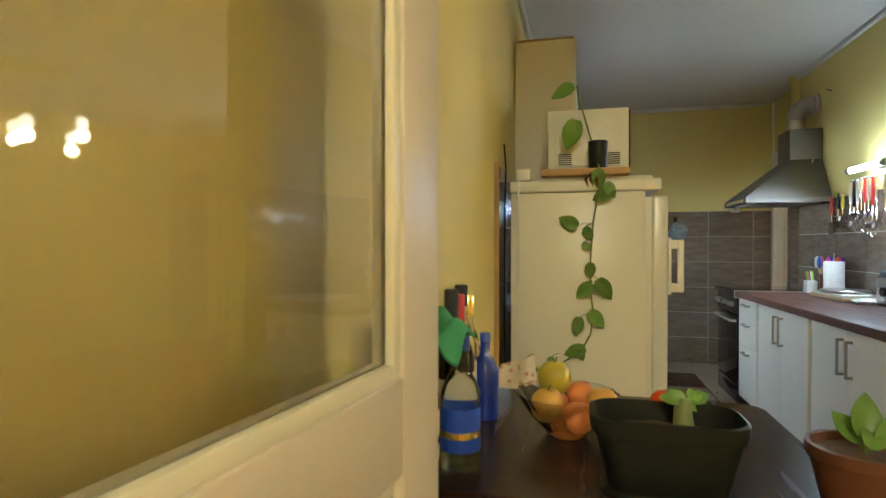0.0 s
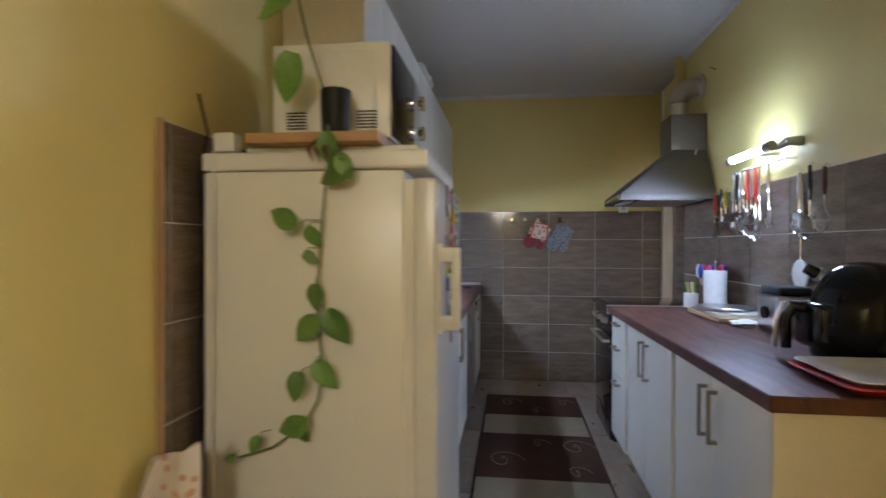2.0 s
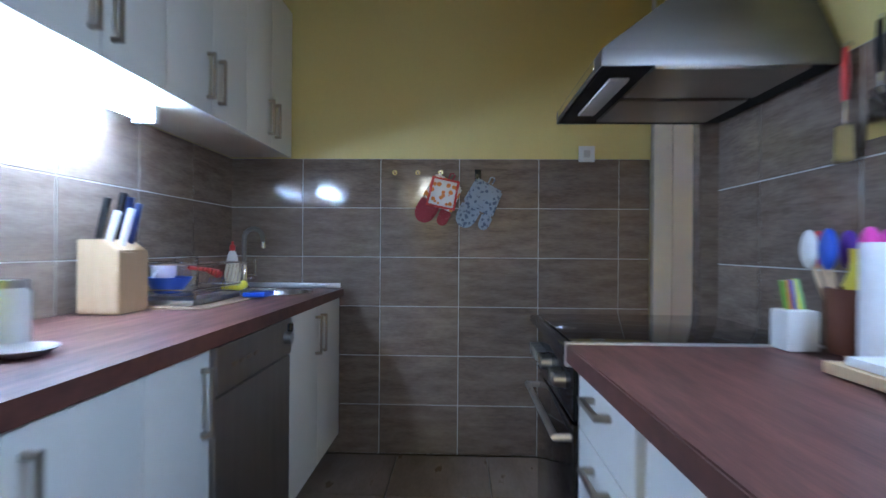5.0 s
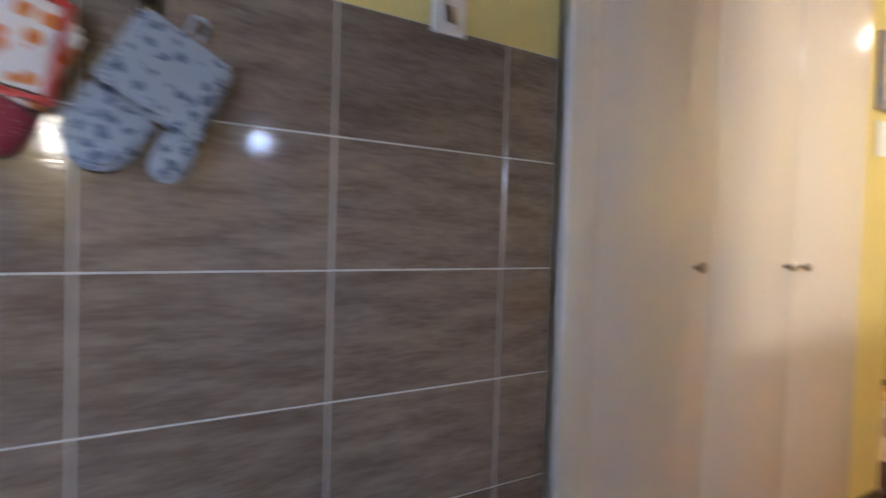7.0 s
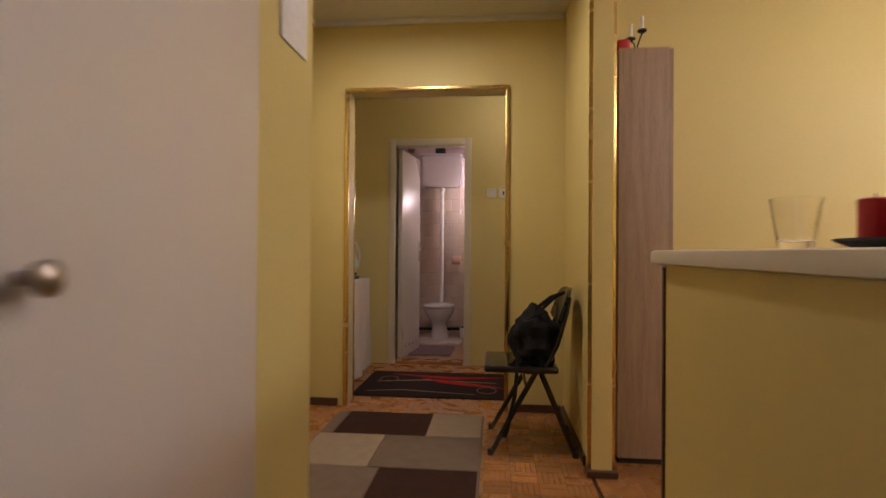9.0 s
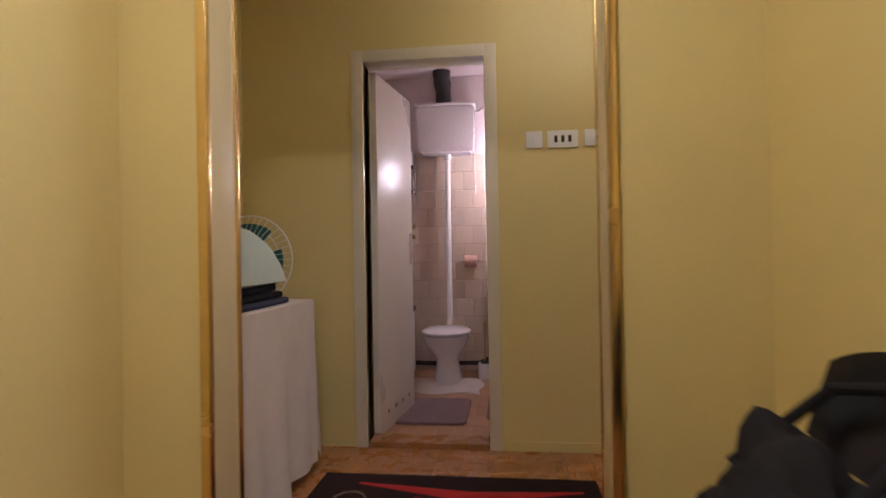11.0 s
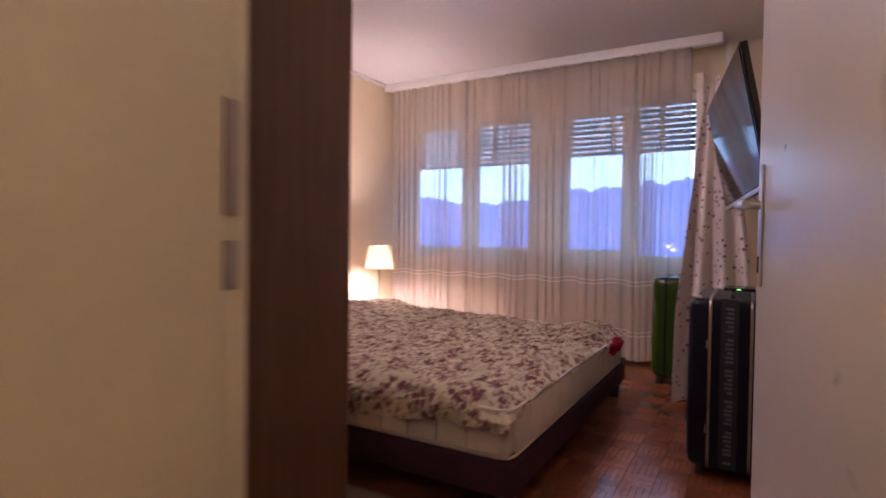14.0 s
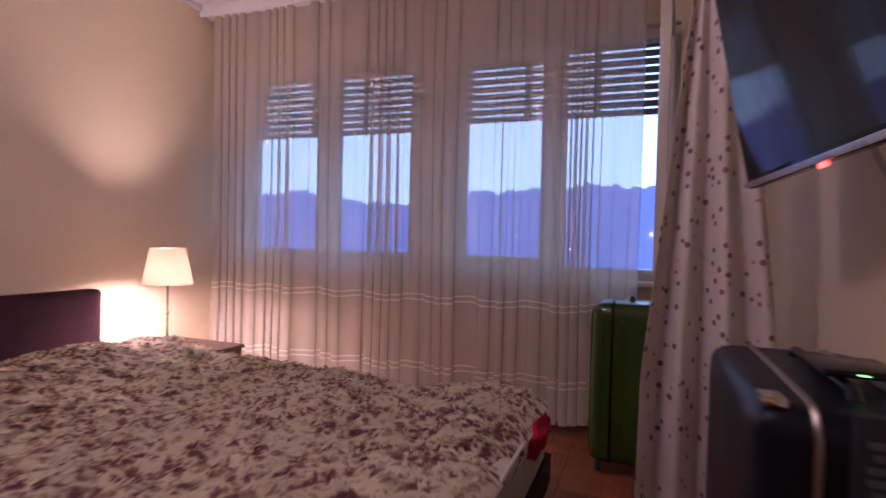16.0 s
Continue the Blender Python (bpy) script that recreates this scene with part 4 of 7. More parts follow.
tagged(part("power_cord", tube([(-0.755, -3.50, 1.60), (-0.752, -3.46, 1.50), (-0.75, -3.50, 1.38), (-0.755, -3.48, 1.15), (-0.752, -3.50, 0.9), (-0.755, -3.47, 0.5)], 0.004, 6), M_black), "black power cord behind the fridge", "cable")

# trailing plant in a jar
e = thing("trailing_plant", (-0.37, -3.52, 1.478), "pothos vine in a jar trailing down the fridge", "plant")
part("jar", lathe([(0, 0), (0.033, 0), (0.036, 0.01), (0.039, 0.11), (0.036, 0.112), (0.033, 0.012), (0, 0.01)], (-0.37, -3.515, 1.479), 20), M_pot, e, "dark green glass jar")
vine = [(-0.37, -3.515, 1.50), (-0.37, -3.575, 1.49), (-0.368, -3.578, 1.40), (-0.39, -3.56, 1.26), (-0.40, -3.56, 1.10), (-0.40, -3.56, 0.99), (-0.388, -3.56, 0.89), (-0.40, -3.56, 0.81), (-0.435, -3.56, 0.745), (-0.52, -3.56, 0.685), (-0.61, -3.56, 0.655)]
part("stem", tube(vine[1:], 0.0032, 7), M_stem, e)
part("stem", tube([vine[0], (-0.40, -3.53, 1.60), (-0.435, -3.545, 1.72), (-0.455, -3.55, 1.81)], 0.0035, 7), M_stem, e)


def leaf(at, length, turn, tilt, parent, bend=0.25):
    """A heart-shaped leaf with a folded midrib; turn: its heading in the plane of the fridge side."""
    def f(u, v):
        s = u * length
        half = length * 0.36 * math.sin(math.pi * min(1, u * 0.92 + 0.10)) ** 0.75 * (1 - u * 0.25)
        w = (v - 0.5) * 2 * half
        return (s, w, -bend * length * (u * u) + 0.35 * abs(w) * (1 - u))
    b = sheet(f, 8, 6, 0.0012)
    b.transform(Matrix.Translation(at) @ Euler((radians(90 + tilt), 0, 0)).to_matrix().to_4x4() @ pose(0, 0, 0, 0, 0, turn))
    return part("leaf", b, M_leaf, parent)


for x, z, ln, turn in ((-0.51, 1.784, 0.098, 200), (-0.476, 1.61, 0.125, 252), (-0.37, 1.43, 0.085, 275), (-0.352, 1.37, 0.095, 205), (-0.325, 1.385, 0.07, 300), (-0.487, 1.263, 0.085, 155),
                       (-0.407, 1.213, 0.062, 300), (-0.412, 1.165, 0.045, 330), (-0.401, 1.067, 0.066, 268), (-0.425, 0.987, 0.088, 225), (-0.346, 0.994, 0.098, 303), (-0.375, 0.876, 0.085, 310),
                       (-0.449, 0.845, 0.075, 262), (-0.462, 0.743, 0.09, 203), (-0.435, 0.725, 0.05, 285), (-0.557, 0.695, 0.05, 250), (-0.625, 0.659, 0.035, 190)):
    c, w = math.cos(radians(turn)), math.sin(radians(turn))
    base = (x - c * ln * 0.5, -3.577, z - w * ln * 0.5)
    near = min(vine[2:], key=lambda p: (p[0] - base[0]) ** 2 + (p[2] - base[2]) ** 2)
    if z < 1.5 and (near[0] - base[0]) ** 2 + (near[2] - base[2]) ** 2 < 0.02:
        part("stalk", tube([(near[0], -3.562, base[2] + 0.012), (base[0] * 0.6 + near[0] * 0.4, -3.578, base[2] + 0.012), base], 0.0014, 5), M_stem, e)
    leaf(base, ln, turn, rnd.uniform(-22, 10), e)
for k in range(3):
    b = tube([(-0.40 + k * 0.015, -3.565, 1.46), (-0.42 + k * 0.02, -3.575, 1.43), (-0.41 + k * 0.02, -3.572, 1.40)], [0.002, 0.006, 0.001], 6)
    part("root", b, M_terra, e, "dry reddish leaf tip")

# ---- kitchen: right run ----
XR = 0.682
base_unit("drawer_cabinet", -1.93, -1.552, 1.275, XR - 0.014, [(-1.93, -1.552, 0.665, 0.80, "h"), (-1.93, -1.552, 0.47, 0.665, "h"), (-1.93, -1.552, 0.10, 0.47, "h")], "cream drawer cabinet beside the stove", out=-1)
base_unit("base_cabinet", -2.70, -1.93, 1.275, XR, [(-2.70, -2.315, 0.10, 0.80, "r"), (-2.315, -1.93, 0.10, 0.80, "l")], "cream two-door base cabinet under the dark worktop", out=-1)
base_unit("base_cabinet", -3.46, -2.70, 1.275, XR + 0.014, [(-3.46, -3.08, 0.10, 0.80, "r"), (-3.08, -2.70, 0.10, 0.80, "l")], "cream two-door base cabinet at the end of the run", out=-1)
tagged(part("end_panel", box(XR + 0.014, 1.282, -3.478, -3.461, 0.0, 0.80, 0.001), M_carcass), "cream end panel of the kitchen run", "panel")
tagged(part("worktop", prism([(0.683, -3.490), (1.275, -3.490), (1.275, -1.552), (0.640, -1.552)], 0.80, 0.84, "xy", 0.003), M_top), "dark reddish-brown wood-look worktop along the tiled wall", "worktop")
tagged(part("worktop_strip", box(0.640, 1.275, -1.551, -1.531, 0.79, 0.8425, 0.002), M_alu), "aluminium strip between worktop and stove", "strip")

e = thing("stove", (0.95, -1.26, 0), "dark free-standing electric stove with a black glass hob", "stove")
part("body", box(0.68, 1.22, -1.528, -0.985, 0.02, 0.811, 0.004), M_black, e)
t = part("hob", box(0.635, 1.23, -1.530, -0.982, 0.812, 0.834, 0.006), M_black, e)
part("glass", box(0.66, 1.205, -1.520, -0.998, 0.835, 0.840, 0.002), M_blackglass, t, "black glass hob surface")
p = part("control_panel", box(0.660, 0.685, -1.528, -0.985, 0.665, 0.810, 0.004), M_black, e, "dark control panel")
for k in range(7):
    y = -1.03 - k * 0.052 - (0.09 if k > 4 else 0)
    part("knob", tube([(0.66, y, 0.735), (0.632, y, 0.735)], [0.020, 0.017], 16), M_steel, p, "silver control knob")
d = part("oven_door", box(0.662, 0.685, -1.525, -0.993, 0.17, 0.655, 0.006), M_blackglass, e)
part("handle", tube([(0.662, -1.50, 0.62), (0.626, -1.50, 0.62), (0.626, -1.02, 0.62), (0.662, -1.02, 0.62)], 0.009, 10), M_steel, d, "steel oven bar handle")
part("drawer", box(0.664, 0.685, -1.525, -0.993, 0.03, 0.16, 0.004), M_black, e)

e = thing("cooker_hood", (1.02, -1.2, 1.48), "stainless steel chimney hood above the stove", "cooker hood")
b = bmesh.new()
lo = [(0.735, -1.46), (1.285, -1.46), (1.285, -0.866), (0.735, -0.866)]
hi = [(1.075, -1.30), (1.285, -1.30), (1.285, -1.05), (1.075, -1.05)]
rings = [[b.verts.new((x, y, z)) for x, y in o] for o, z in ((lo, 1.475), (lo, 1.515), (hi, 1.80))]
for r0, r1 in zip(rings, rings[1:]):
    for k in range(4):
        b.faces.new((r0[k], r0[(k + 1) % 4], r1[(k + 1) % 4], r1[k]))
b.faces.new(rings[2])
bmesh.ops.bevel(b, geom=[x for x in b.edges if len(x.link_faces) == 2], offset=0.003, segments=2, affect="EDGES")
part("canopy", b, M_hood, e)
part("underside", box(0.745, 1.28, -1.45, -0.87, 1.478, 1.486), M_dark, e)
for y0, y1 in ((-1.45, -1.20), (-1.17, -0.91)):
    part("filter", box(0.86, 1.22, y0, y1, 1.470, 1.479, 0.004), M_nickel, e, "metal grease filter")
part("light", box(0.78, 0.83, -1.36, -1.00, 1.470, 1.478, 0.002), M_plastic, e, "unlit lamp cover")
part("control_strip", box(0.7305, 0.736, -1.40, -0.92, 1.485, 1.507, 0.002), M_chrome, e, "bright steel front strip")
part("chimney", box(1.070, 1.285, -1.30, -1.05, 1.80, 2.025, 0.004), M_hood, e)
pts, rad = [], []
path = [(1.150, -1.175, 2.025), (1.150, -1.175, 2.115)] + arc((1.252, -1.175, 2.122), 0.102, 180, 92, 12) + [(1.288, -1.175, 2.224)]
for i, (p0, p1) in enumerate(zip(path, path[1:])):
    for s in range(4):
        pts.append(tuple(a + (c - a) * s / 4 for a, c in zip(p0, p1)))
        rad.append(0.057 + (0.005 if s % 2 else 0))
part("duct", tube(pts, rad, 20), M_zinc, e, "corrugated flexible metal duct")
part("flange", tube([(1.278, -1.175, 2.224), (1.290, -1.175, 2.224)], 0.082, 24), M_zinc, e)
part("cable", tube([(1.22, -1.31, 1.80), (1.19, -1.33, 1.70), (1.21, -1.36, 1.62), (1.27, -1.38, 1.60), (1.288, -1.38, 1.60)], 0.004, 8), M_plastic, e, "white power cable")
tagged(part("wall_hook", tube([(1.29, -1.42, 2.26), (1.255, -1.43, 2.27)], 0.003, 6), M_dark), "thin nail in the wall above the duct", "nail")

# wall lamp and utensil rail
e = thing("wall_tube_lamp", (1.25, -2.17, 1.66), "lit kitchen tube lamp with grey end caps on the wall", "lamp")
part("bracket", tube([(1.29, -2.20, 1.62), (1.22, -2.20, 1.62), (1.20, -2.20, 1.63)], 0.012, 10), M_steel, e)
part("bracket", tube([(1.29, -2.40, 1.64), (1.235, -2.40, 1.64), (1.215, -2.34, 1.62)], [0.022, 0.018, 0.012], 12), M_steel, e)
part("tube", tube([(1.19, -2.30, 1.63), (1.19, -1.95, 1.63)], 0.018, 14), M_tube, e, "lit fluorescent tube")
for y0, y1 in ((-2.36, -2.30), (-1.95, -1.90)):
    part("end_cap", tube([(1.19, y0, 1.63), (1.19, y1, 1.63)], 0.022, 14), M_steel, e)
tagged(part("utensil_rail", tube([(1.29, -1.80, 1.575), (1.245, -1.80, 1.575), (1.245, -2.36, 1.575), (1.29, -2.36, 1.575)], 0.005, 10), M_chrome), "chrome utensil rail fixed to the wall", "rail")


def utensil(y, kind, m_handle, label, length=0.26, x=1.232, z=1.57):
    length *= 1.2
    e = thing("kitchen_utensil", (x, y, z), label, "utensil", "utensils on the rail")
    part("hook", tube(arc((x + 0.008, y, z + 0.004), 0.008, 0, 200, 8), 0.0022, 6), M_chrome, e)
    part("handle", tube([(x, y, z), (x, y, z - length * 0.28), (x, y, z - length * 0.45)], [0.006, 0.010, 0.006], 10), m_handle, e)
    zz = z - length * 0.45
    part("shaft", tube([(x, y, zz), (x, y, zz - length * 0.2)], 0.0032, 8), M_chrome, e)
    zz -= length * 0.2
    if kind == "whisk":
        for k in range(6):
            a = math.pi * k / 6
            w = [(0, 0), (0.026, -0.05), (0.032, -0.085), (0, -0.115), (-0.032, -0.085), (-0.026, -0.05), (0, 0)]
            part("wire", tube([(x + u * math.cos(a), y + u * math.sin(a), zz + v) for u, v in w], 0.0012, 5), M_chrome, e)
    elif kind == "ladle":
        part("bowl", lathe([(0, -0.10), (0.025, -0.095), (0.042, -0.07), (0.043, -0.068), (0.024, -0.09), (0, -0.096)], (x - 0.02, y, zz + 0.05), 20), M_chrome, e)
    elif kind == "turner":
        part("blade", prism([(y - 0.028, zz), (y + 0.028, zz), (y + 0.034, zz - 0.085), (y - 0.034, zz - 0.085)], x - 0.002, x + 0.001, "yz"), M_chrome, e)
    elif kind == "sieve":
        r = 0.048
        part("ring", tube([(x - 0.01, y + r * math.cos(a), zz - r + r * math.sin(a)) for a in [2 * math.pi * k / 20 for k in range(21)]], 0.003, 6), M_chrome, e)
        for k in range(-4, 5):
            h = math.sqrt(max(0, r * r - (k * r / 5) ** 2))
            part("mesh_wire", tube([(x - 0.01, y + k * r / 5, zz - r - h), (x + 0.012, y + k * r / 5, zz - r), (x - 0.01, y + k * r / 5, zz - r + h)], 0.0009, 4), M_chrome, e)
            part("mesh_wire", tube([(x - 0.01, y - h, zz - r + k * r / 5), (x + 0.012, y, zz - r + k * r / 5), (x - 0.01, y + h, zz - r + k * r / 5)], 0.0009, 4), M_chrome, e)
    elif kind == "ring":
        part("ring", tube([(x, y + 0.03 * math.cos(a), zz - 0.045 + 0.045 * math.sin(a)) for a in [2 * math.pi * k / 20 for k in range(21)]], 0.003, 6), M_chrome, e)
    elif kind == "disc":
        part("disc", prism([(y + 0.062 * math.cos(2 * math.pi * k / 28), zz - 0.055 + 0.062 * math.sin(2 * math.pi * k / 28)) for k in range(28)], x - 0.004, x + 0.004, "yz", 0.002), M_plastic, e)
    return e


utensil(-1.84, "turner", M_steel, "steel fish slice hanging from the rail")
utensil(-1.885, "ladle", M_black, "steel ladle with a black handle on the rail", 0.30)
utensil(-1.93, "whisk", M_steel, "steel whisk hanging from the rail", 0.27)
utensil(-1.975, "ladle", M_chrome, "small steel skimmer hanging from the rail", 0.24)
utensil(-2.015, "whisk", M_red, "wire whisk with a red handle on the rail", 0.27)
utensil(-2.06, "turner", M_steel, "steel spatula hanging from the rail", 0.25)
utensil(-2.105, "whisk", M_red, "red silicone whisk hanging from the rail", 0.31)
utensil(-2.15, "ladle", M_chrome, "large steel ladle hanging from the rail", 0.33)
utensil(-2.24, "ring", M_chrome, "steel egg ring whisk hanging from the rail", 0.26)
utensil(-2.44, "sieve", M_plastic, "small sieve with a white handle on the tiles", 0.20, 1.262, 1.50)
utensil(-2.52, "sieve", M_black, "wire sieve with a black handle on the tiles", 0.26, 1.262, 1.52)
utensil(-2.62, "sieve", M_terra, "sieve with a wooden handle hanging on the tiles", 0.20, 1.262, 1.50)
utensil(-2.43, "disc", M_plastic, "round white splatter guard hanging on the tiles", 0.42, 1.272, 1.46)
utensil(-1.50, "turner", M_red, "red-handled turner hanging on the tiles", 0.22, 1.262, 1.50)
utensil(-1.60, "turner", M_black, "black-handled turner hanging on the tiles", 0.20, 1.262, 1.52)
utensil(-1.68, "ladle", M_yel, "yellow measuring scoop hanging on the tiles", 0.16, 1.255, 1.50)

# things on the right counter
tagged(part("chopping_board", box(1.02, 1.27, -2.24, -1.80, 0.842, 0.862, 0.004), M_beech), "beech chopping board on the worktop", "board")
tagged(part("chopping_board", box(1.03, 1.26, -2.20, -1.84, 0.8625, 0.878, 0.004), M_plastic), "white plastic chopping board lying on the beech one", "board")
tagged(part("round_board", lathe([(0, 0), (0.125, 0), (0.13, 0.006), (0.13, 0.014), (0.125, 0.018), (0, 0.018)], (1.13, -2.02, 0.8795), 40), M_steel), "round grey board on the chopping boards", "board")
e = thing("paper_towel_roll", (1.17, -1.80, 0.84), "white kitchen paper roll standing on the worktop", "paper towel")
part("roll", lathe([(0.018, 0), (0.056, 0), (0.058, 0.01), (0.058, 0.215), (0.055, 0.22), (0.018, 0.22), (0.018, 0)], (1.17, -1.77, 0.842), 32), M_paper, e)
part("pole", tube([(1.17, -1.77, 0.842), (1.17, -1.77, 1.10), (1.175, -1.76, 1.115)], 0.004, 8), M_steel, e)
e = thing("utensil_pot", (1.20, -1.62, 0.84), "dark red pot full of bright silicone utensils", "utensil holder")
part("pot", lathe([(0, 0), (0.05, 0), (0.055, 0.01), (0.058, 0.13), (0.054, 0.13), (0.05, 0.012), (0, 0.01)], (1.20, -1.63, 0.842)), M_terra, e)
for k, m in enumerate((M_pink, M_purple, M_red, M_plastic, M_blue, M_pink, M_red, M_purple)):
    a = 2 * math.pi * k / 8
    x, y = 1.20 + 0.03 * math.cos(a), -1.63 + 0.04 * math.sin(a)
    tx, ty = 1.20 + 0.055 * math.cos(a), -1.63 + 0.11 * math.sin(a)
    u = part("spatula", tube([(x, y, 0.88), (tx, ty, 1.02)], 0.005, 8), M_beech, e, "silicone spatula")
    part("blade", ball((tx + 0.004 * math.cos(a), ty + 0.012 * math.sin(a), 1.05), (0.012, 0.026, 0.042), u=12, v=8), m, u)
e = thing("cutlery_cup", (1.10, -1.585, 0.84), "square white cup holding coloured spoons", "cup")
part("cup", box(1.07, 1.135, -1.62, -1.555, 0.842, 0.925, 0.006), M_plastic, e)
for k, m in enumerate((M_green, M_orange, M_blue, M_yel, M_green)):
    part("spoon", tube([(1.085 + k * 0.009, -1.59, 0.92), (1.07 + k * 0.014, -1.60 + k * 0.012, 0.985)], [0.004, 0.006], 6), m, e)
e = thing("lemon_juice_bottle", (1.16, -1.565, 0.84), "yellow lemon juice bottle at the back of the worktop", "bottle")
part("body", lathe([(0, 0), (0.03, 0), (0.032, 0.02), (0.03, 0.12), (0.012, 0.165), (0.012, 0.19), (0, 0.19)], (1.235, -1.575, 0.842), 20), M_yel, e)
part("cap", lathe([(0.013, 0.19), (0.013, 0.21), (0, 0.21)], (1.235, -1.575, 0.842), 14), M_yel, e)

# silver toaster with a dark top and a black dial
e = thing("juicer", (1.20, -2.44, 0.84), "silver electric appliance beside the air fryer", "appliance")
part("body", box(1.13, 1.275, -2.55, -2.36, 0.842, 0.995, 0.02, steps=3), M_steel, e)
part("lid", box(1.14, 1.27, -2.54, -2.37, 0.995, 1.03, 0.014, steps=3), M_dark, e)
part("dial", tube([(1.13, -2.455, 0.92), (1.115, -2.455, 0.92)], 0.025, 18), M_black, e)
tagged(part("folded_cloth", ball((1.09, -2.34, 0.855), (0.055, 0.06, 0.018), u=20, v=10, rough=0.5), M_paper), "crumpled white napkin on the worktop", "napkin")

e = thing("air_fryer", (1.13, -2.83, 0.84), "glossy black egg-shaped air fryer with a drawer handle", "air fryer")
cx, cy = 1.130, -3.035
b = lathe([(0, 0), (0.104, 0.0), (0.113, 0.010), (0.124, 0.09), (0.126, 0.14), (0.119, 0.20), (0.100, 0.255), (0.072, 0.290), (0.04, 0.302), (0, 0.305)], (0, 0, 0), 48)
for v in b.verts:
    k = max(0.0, v.co.z - 0.06) / 0.245
    v.co.x += 0.030 * k ** 1.5
    v.co.y *= 1.12
b.transform(pose(cx, cy, 0.843))
part("shell", b, M_fryer, e)
part("dial", tube([(cx - 0.085, cy + 0.04, 1.105), (cx - 0.118, cy + 0.045, 1.125)], [0.020, 0.017], 20), M_black, e)
part("dial_ring", tube([(cx - 0.080, cy + 0.04, 1.102), (cx - 0.088, cy + 0.041, 1.107)], 0.023, 20), M_steel, e, "silver dial ring")
d = part("drawer", box(cx - 0.135, cx - 0.07, cy - 0.06, cy + 0.10, 0.875, 1.02, 0.03, steps=3), M_black, e)
part("handle", tube([(cx - 0.13, cy + 0.03, 1.00), (cx - 0.165, cy + 0.035, 1.005), (cx - 0.182, cy + 0.04, 0.96), (cx - 0.179, cy + 0.04, 0.87)], [0.020, 0.020, 0.018, 0.015], 12), M_black, d)
part("handle_trim", tube([(cx - 0.135, cy + 0.055, 1.012), (cx - 0.178, cy + 0.06, 1.010), (cx - 0.198, cy + 0.062, 0.955), (cx - 0.204, cy + 0.062, 0.868)], 0.009, 10), M_steel, d, "silver handle trim")


def tray(name, x0, x1, y0, y1, z, material, label):
    b = bmesh.new()
    rings = []
    for k, (s, dz) in enumerate(((0.030, 0.004), (0.030, 0.0), (0.0, 0.020), (-0.012, 0.022), (-0.012, 0.025), (0.0, 0.025), (0.028, 0.009))):
        ring = []
        for qx, qy, a0 in ((x1 - s - 0.03, y1 - s - 0.03, 0), (x0 + s + 0.03, y1 - s - 0.03, 90), (x0 + s + 0.03, y0 + s + 0.03, 180), (x1 - s - 0.03, y0 + s + 0.03, 270)):
            ring += [b.verts.new((qx + 0.03 * math.cos(radians(a0 + j * 22.5)), qy + 0.03 * math.sin(radians(a0 + j * 22.5)), z + dz)) for j in range(5)]
        rings.append(ring)
    for r0, r1 in zip(rings[1:], rings[2:]):
        for k in range(20):
            b.faces.new((r0[k], r0[(k + 1) % 20], r1[(k + 1) % 20], r1[k]))
    b.faces.new(rings[1])
    b.faces.new(rings[-1])
    for v in rings[0]:
        b.verts.remove(v)
    return tagged(part(name, b, material), label, "tray")


tray("serving_tray", 0.865, 1.270, -3.50, -3.205, 0.8415, M_red, "red plastic serving tray on the worktop")
tray("serving_tray", 0.885, 1.270, -3.485, -3.195, 0.854, M_plastic, "white plastic tray stacked on the red one")
wx, wy = 1.036, -3.616
e = thing("water_bottle", (wx, wy, 0), "large clear water bottle with a blue cap on the floor", "bottle")
part("body", lathe([(0, 0.0), (0.095, 0), (0.105, 0.02), (0.105, 0.28), (0.098, 0.30), (0.105, 0.32), (0.105, 0.56), (0.095, 0.61), (0.06, 0.66), (0.026, 0.69), (0.026, 0.72), (0, 0.72)], (wx, wy, 0.0), 32), M_water, e)
part("cap", lathe([(0.025, 0.70), (0.026, 0.705), (0.026, 0.738), (0.022, 0.745), (0, 0.746)], (wx, wy, 0.0), 24), M_blue, e)

# north wall: socket, hooks, oven gloves
def socket(name, x, y, z, face, label, w=0.08, h=0.08, slots=0):
    e = thing(name, (x, y, z), label, "switch" if slots else "socket")
    if face == "y":
        part("plate", box(x - w / 2, x + w / 2, y - 0.012, y, z - h / 2, z + h / 2, 0.004), M_plastic, e)
        part("insert", box(x - 0.016, x + 0.016, y - 0.0135, y - 0.011, z - 0.018, z + 0.018, 0.002), M_steel, e)
    else:
        part("plate", box(x - 0.012, x, y - w / 2, y + w / 2, z - h / 2, z + h / 2, 0.004), M_plastic, e)
        for k in range(max(1, slots)):
            yy = y + (k - (slots - 1) / 2) * 0.034
            part("rocker", box(x - 0.017, x - 0.011, yy - 0.008, yy + 0.008, z - 0.017, z + 0.017, 0.002), M_dark if slots > 1 else M_plastic, e)
    return e


socket("wall_socket", 1.037, -0.001, 1.525, "y", "white wall socket at the top of the tiles")
for x in (0.073, 0.19, 0.305):
    e = thing("wall_hook", (x, -0.008, 1.428), "small round chrome hook on the tiles", "hook", "hooks on the tiles")
    part("disc", tube([(x, -0.006, 1.428), (x, -0.014, 1.428)], 0.013, 16), M_chrome, e)
    part("peg", tube([(x, -0.014, 1.428), (x, -0.032, 1.424), (x, -0.034, 1.432)], 0.0035, 8), M_chrome, e)
tagged(part("wall_hook", box(0.477, 0.509, -0.022, -0.006, 1.395, 1.445, 0.004), M_black), "square dark hook on the tiles", "hook")


